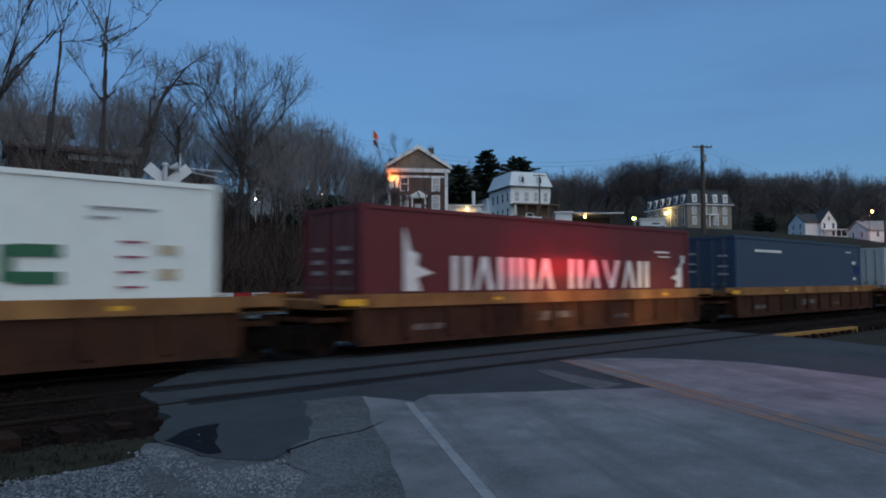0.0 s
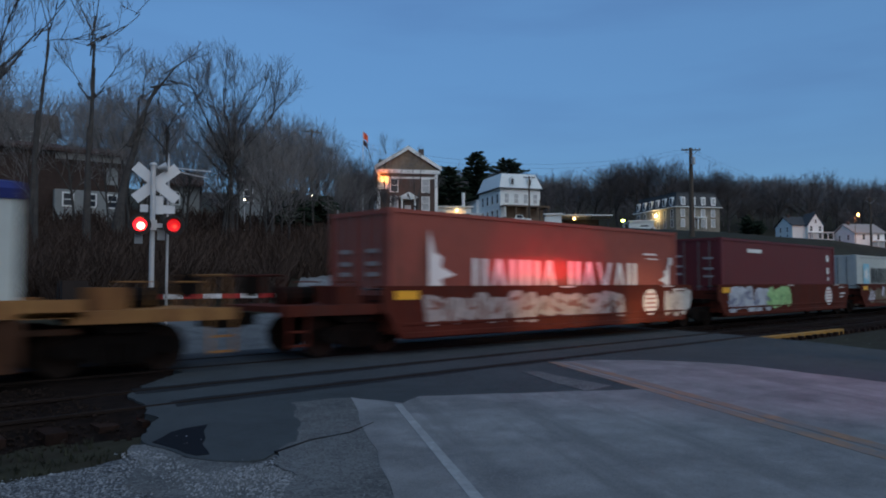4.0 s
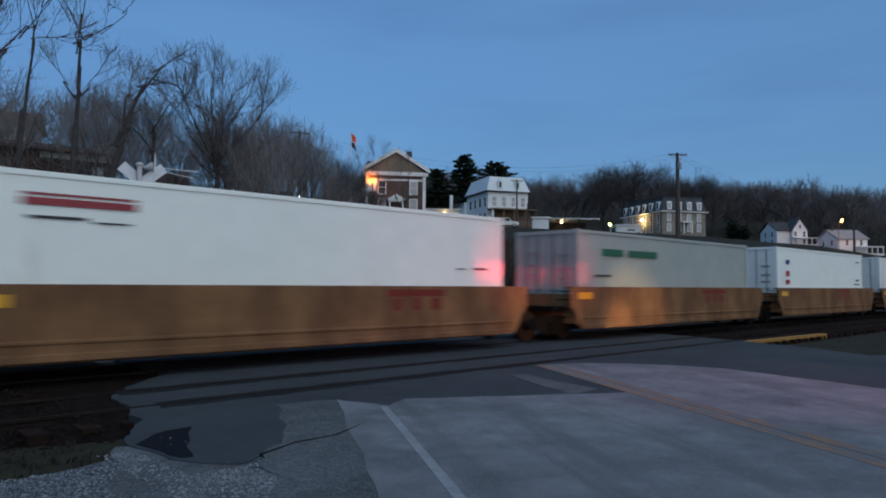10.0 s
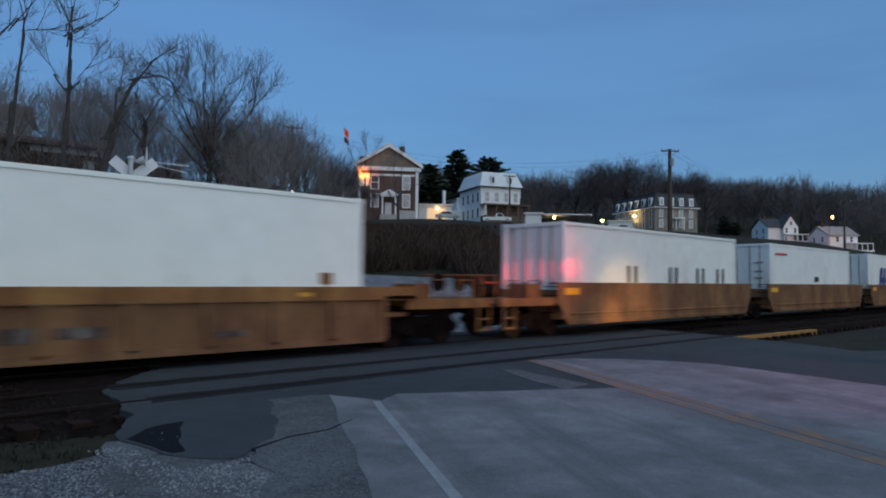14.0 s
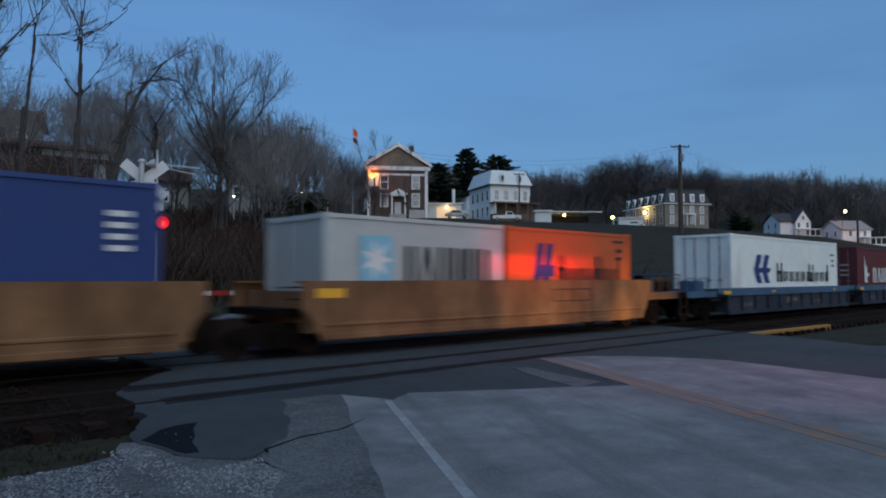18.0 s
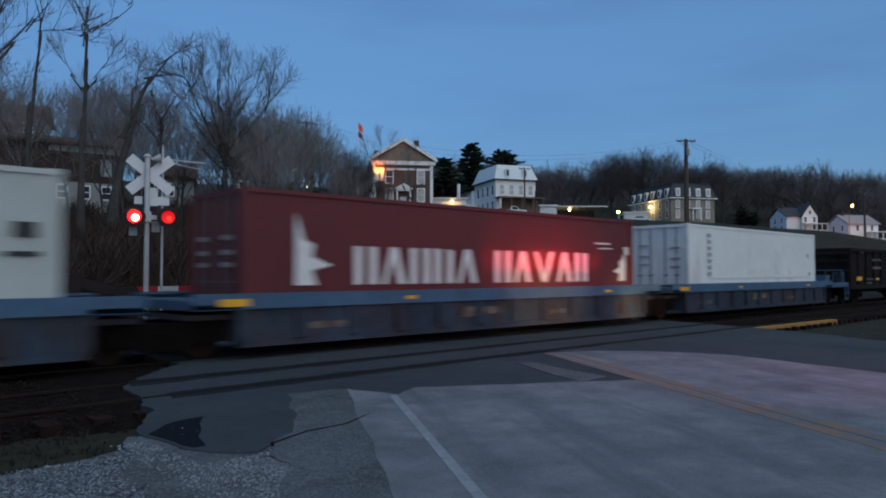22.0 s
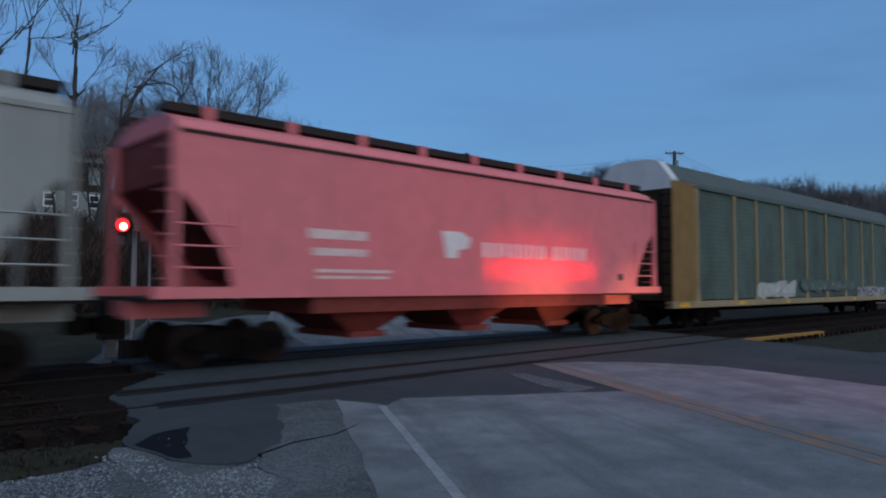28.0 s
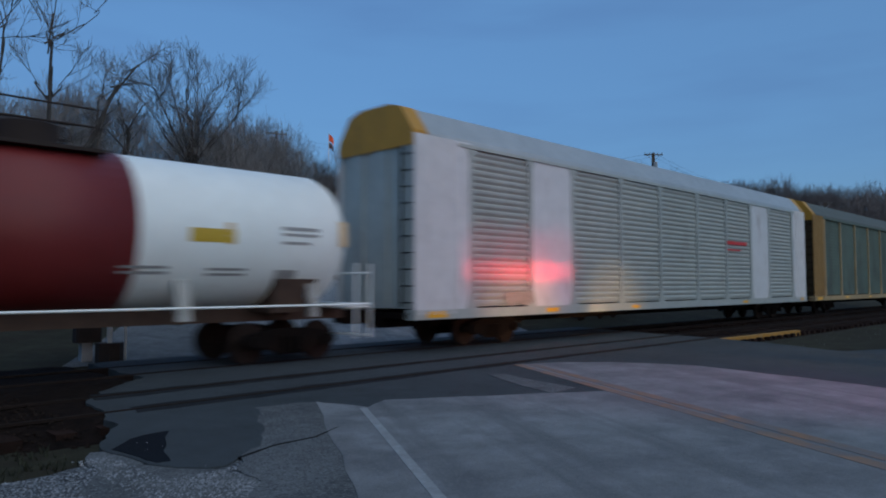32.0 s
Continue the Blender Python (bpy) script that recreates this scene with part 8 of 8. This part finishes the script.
# the bare wood on the hillside: five grown kinds, set out again and again
kinds = [bare_tree((0, 0, 0), 10, 30 + k, "bare winter tree on the wooded slope", 0.13, kids=(8, 5, 5, 3), group="hillside wood", up=0.2, stem=(0.62, 0.7, 0.55, 0.66, 0.58)[k]) for k in range(5)]
spots = []
rnd = random.Random(77)
for k in range(46):
    az = rnd.uniform(54.8, 88)
    spots.append((az, rnd.uniform(50, 100)))
for k in range(18):
    spots.append((rnd.uniform(58, 83), rnd.uniform(47, 74)))
for k in range(9):
    spots.append((rnd.uniform(54.8, 63), rnd.uniform(58, 95)))
for k, (az, r) in enumerate(spots):
    if 71 < az < 80 and r < 84 and k % 5:
        r = 90 + (r - 47) * 0.4
    x, y, z = spot_on_hill(az, r)
    want = 1.6 + r * math.tan(radians(float(np.interp(az, [54, 56, 58, 62, 66, 72, 80, 90], [10.2, 12.0, 13.4, 14.0, 14.1, 14.9, 15.2, 15.4])))) - z
    size = max(0.35, min(2.2, want / 10.0)) * rnd.uniform(0.66, 1.08)
    slim = size * rnd.uniform(0.68, 0.95)
    src = kinds[k % 5]
    m = pose(x, y, z, 0, 0, rnd.uniform(0, 360))
    if k < 5:
        src.matrix_basis = m
        src.scale = (slim, slim, size)
    else:
        o = copy_thing(src, m)
        o.scale = (slim, slim, size)
grove = [bare_tree((0, 0, -60 - k), 10, 60 + k, "tall dense bare tree behind the houses", 0.17, kids=(11, 7, 6, 3), group="hillside wood", up=0.12, twigs=grove_mat, stem=0.55) for k in range(3)]
placed = []
for az, r, el in ((34.5, 225, 9.2), (33.7, 232, 9.4), (32.1, 226, 9.9), (31.3, 232, 10.0), (30.2, 226, 9.8), (29.4, 236, 9.1), (27.6, 236, 9.0), (26.9, 242, 8.6), (28.5, 240, 8.6), (35.6, 240, 8.2), (38.0, 230, 8.3), (36.9, 236, 8.2), (39.1, 232, 8.5), (44.2, 190, 8.9), (43.3, 185, 9.4), (41.0, 205, 9.0), (25.6, 250, 7.9), (23.8, 258, 7.9), (22.2, 262, 7.8),
                  (20.4, 262, 7.6), (18.6, 266, 7.4), (17.0, 270, 7.0), (53.4, 116, 9.4), (52.6, 114, 8.2), (51.6, 113, 7.6), (54.2, 112, 10.4), (55.4, 108, 10.6)):
    x, y, z = spot_on_hill(az, r)
    src = grove[len(placed) % 3]
    if len(placed) < 3:
        o = src
        o.matrix_basis = pose(x, y, z, 0, 0, az * 37)
    else:
        o = copy_thing(src, pose(x, y, z, 0, 0, az * 37))
    placed.append(o)
    size = (1.6 + r * math.tan(radians(el)) - z) / 10.0
    o.scale = (size * (1.0 if r > 150 else 0.7), size * (1.0 if r > 150 else 0.7), size)


def conifer(az, r, el, wide, label, taper=0.8, low=0.12):
    """An old pine: whorls of limbs of uneven reach, each bearing flat tufts of needles."""
    x, y, z = spot_on_hill(az, r)
    tall = 1.6 + r * math.tan(radians(el)) - z
    ob = thing("conifer", pose(x, y, z), label, "tree", "conifers")
    rnd = random.Random(int(az * 100))
    part("trunk", Shape().tube([(0, 0, -0.3), (0.1, 0, tall * 0.5), (0, 0, tall * 0.98)], [0.34, 0.22, 0.03], 8), bark, ob)
    s, wood = Shape(), Shape()
    whorls = int(tall / 0.62)
    for i in range(whorls):
        f = max(0.01, (i + rnd.uniform(-0.3, 0.3)) / whorls)
        zz = tall * (1 - (1 - low) * f)
        full = wide * (0.14 + 0.86 * f ** taper) * rnd.uniform(0.62, 1.08)
        arms = 6 + int(5 * f)
        a0 = rnd.uniform(0, 6.28)
        for k in range(arms):
            a = a0 + 6.28 * k / arms + rnd.uniform(-0.3, 0.3)
            reach = full * rnd.uniform(0.45, 1.0)
            base = Vector((0, 0, zz))
            tip = Vector((reach * math.cos(a), reach * math.sin(a), zz + reach * rnd.uniform(-0.05, 0.28)))
            wood.tube([base, tip], [0.05, 0.015], 3)
            tufts = 6 + int(reach * 3.6)
            for q in range(tufts):
                c = base.lerp(tip, 0.3 + 0.7 * (q + rnd.random()) / tufts) + Vector((rnd.gauss(0, 0.22), rnd.gauss(0, 0.22), rnd.gauss(0, 0.1)))
                w = rnd.uniform(0.5, 1.0)
                u = Vector((math.cos(a + rnd.uniform(-0.8, 0.8)), math.sin(a + rnd.uniform(-0.8, 0.8)), rnd.uniform(-0.1, 0.5))).normalized() * w
                v = Vector((-u.y, u.x, 0)) * 0.75
                s.add([c - u * 0.5, c + v * 0.6, c + u, c - v * 0.6, c + Vector((0, 0, 0.22 * w / 0.5))], [(0, 1, 4), (1, 2, 4), (2, 3, 4), (3, 0, 4), (0, 3, 2, 1)])
    part("limbs", wood, bark, ob)
    part("foliage", s, mat("dark conifer needles", (0.02, 0.03, 0.02), 0.9, 0, 3, 0.4), ob)


conifer(44.85, 172, 10.3, 8.0, "tall dark pine behind the white house", 0.62, 0.1)
conifer(42.35, 190, 9.7, 9.0, "dark rounded pine behind the white house", 0.42, 0.2)
conifer(47.05, 165, 9.15, 6.4, "dark pine beside the brick house", 0.38, 0.1)
conifer(24.3, 215, 4.9, 3.4, "low dark evergreen on the hill", 0.5, 0.05)
conifer(23.6, 212, 4.4, 3.0, "low dark evergreen on the hill", 0.5, 0.05)
conifer(59.6, 74, 6.9, 2.6, "low dark evergreen among the bare trees", 0.4, 0.05)
conifer(57.2, 80, 6.6, 2.4, "low dark evergreen among the bare trees", 0.4, 0.05)

# far woods on the ridge, as one mass of bare rounded crowns
wood = Shape()
rnd = random.Random(9)
for k in range(1200):
    az, r = rnd.uniform(2, 56), rnd.uniform(255, 460)
    if k >= 1150:
        az, r = rnd.uniform(54, 90), rnd.uniform(108, 170)
    x, y, z = spot_on_hill(az, r)
    tall = 14 + 8 * noise.noise(Vector((az * 0.55, r * 0.02, 2))) + rnd.uniform(-2.0, 2.5) if k < 1150 else rnd.uniform(0.8, 1.05) * (1.6 + r * math.tan(radians(8.6)) - z)
    wood.tube([(x, y, z), (x, y, z + tall * 0.7)], [0.18, 0.07], 3)
    heart, rz, rx = Vector((x, y, z + tall * 0.54)), tall * 0.46, tall * rnd.uniform(0.27, 0.36)
    for i in range(26):
        v = Vector((rnd.gauss(0, 1), rnd.gauss(0, 1), rnd.gauss(0.25, 1))).normalized()
        t = heart + Vector((v.x * rx, v.y * rx, v.z * rz)) * rnd.uniform(0.75, 1.0)
        b = Vector((x, y, z + tall * 0.15)).lerp(heart, rnd.uniform(0.0, 1.0))
        wood.tube([b, t], [0.075, 0.03], 3)
        for j in range(3):
            m = b.lerp(t, rnd.uniform(0.55, 0.95))
            w = m + Vector((rnd.uniform(-1, 1), rnd.uniform(-1, 1), rnd.uniform(-0.1, 1.2))) * rx * 0.3
            q = w - heart
            over = math.sqrt((q.x / rx) ** 2 + (q.y / rx) ** 2 + (q.z / rz) ** 2)
            wood.tube([m, heart + q / max(1.0, over)], [0.04, 0.025], 3)
tagged(part("far_woods", wood, ridge_mat), "dark bare woods along the far ridge", "woods", kind="stuff")

# brush along the foot of the slope
brush = Shape()
for k in range(4900):
    if k < 700:
        az, r = rnd.uniform(41.5, 54), rnd.uniform(40, 100)
        x, y = polar(az, r)
    elif k < 3600:
        x, y = rnd.uniform(-8, 34), rnd.uniform(18.6, 46)
    else:
        az, r = rnd.uniform(50, 88), rnd.uniform(42, 95)
        x, y = polar(az, r)
    if abs((x - 15.5) * 0.83 - (y - 17) * 0.55) < 5.5 and y < 34:
        continue
    if (x > 12 and y < 30 and rnd.random() < 0.5) or (-6 < x < 18 and y < 25.5):
        continue
    z = height(x, y)
    size = rnd.uniform(0.8, 2.6) * (1 if y < 46 else 0.8)
    az, r = math.degrees(math.atan2(y, x)), math.hypot(x, y)
    if az < 56:
        size = min(size, 1.2 + r * math.tan(radians(crest(az))) - z)
        if size < 0.3:
            continue
    for i in range(12):
        a = rnd.uniform(0, 6.28)
        t = Vector((x + size * 0.5 * math.cos(a), y + size * 0.5 * math.sin(a), z + size * rnd.uniform(0.5, 1.0)))
        m = Vector((x, y, z)).lerp(t, 0.5) + Vector((rnd.uniform(-0.15, 0.15), rnd.uniform(-0.15, 0.15), 0.15))
        w = 0.006 + 0.00042 * y
        brush.tube([(x, y, z - 0.1), m, t], [w * 1.6, w, w * 0.6], 3)
tagged(part("brush", brush, brush_mat), "dense dark leafless brush on the slope", "brush", kind="stuff")


# ---- what moves ----
def motions():
    times = [0, 1, 2, 4, 6, 8, 10, 12, 14, 16, 18, 20, 22, 24, 26, 28, 30, 31, 32]
    for ob, x in MOVERS:
        walk(ob, [(t, pose(x - travel(t), MAIN, 0)) for t in times])


motions()
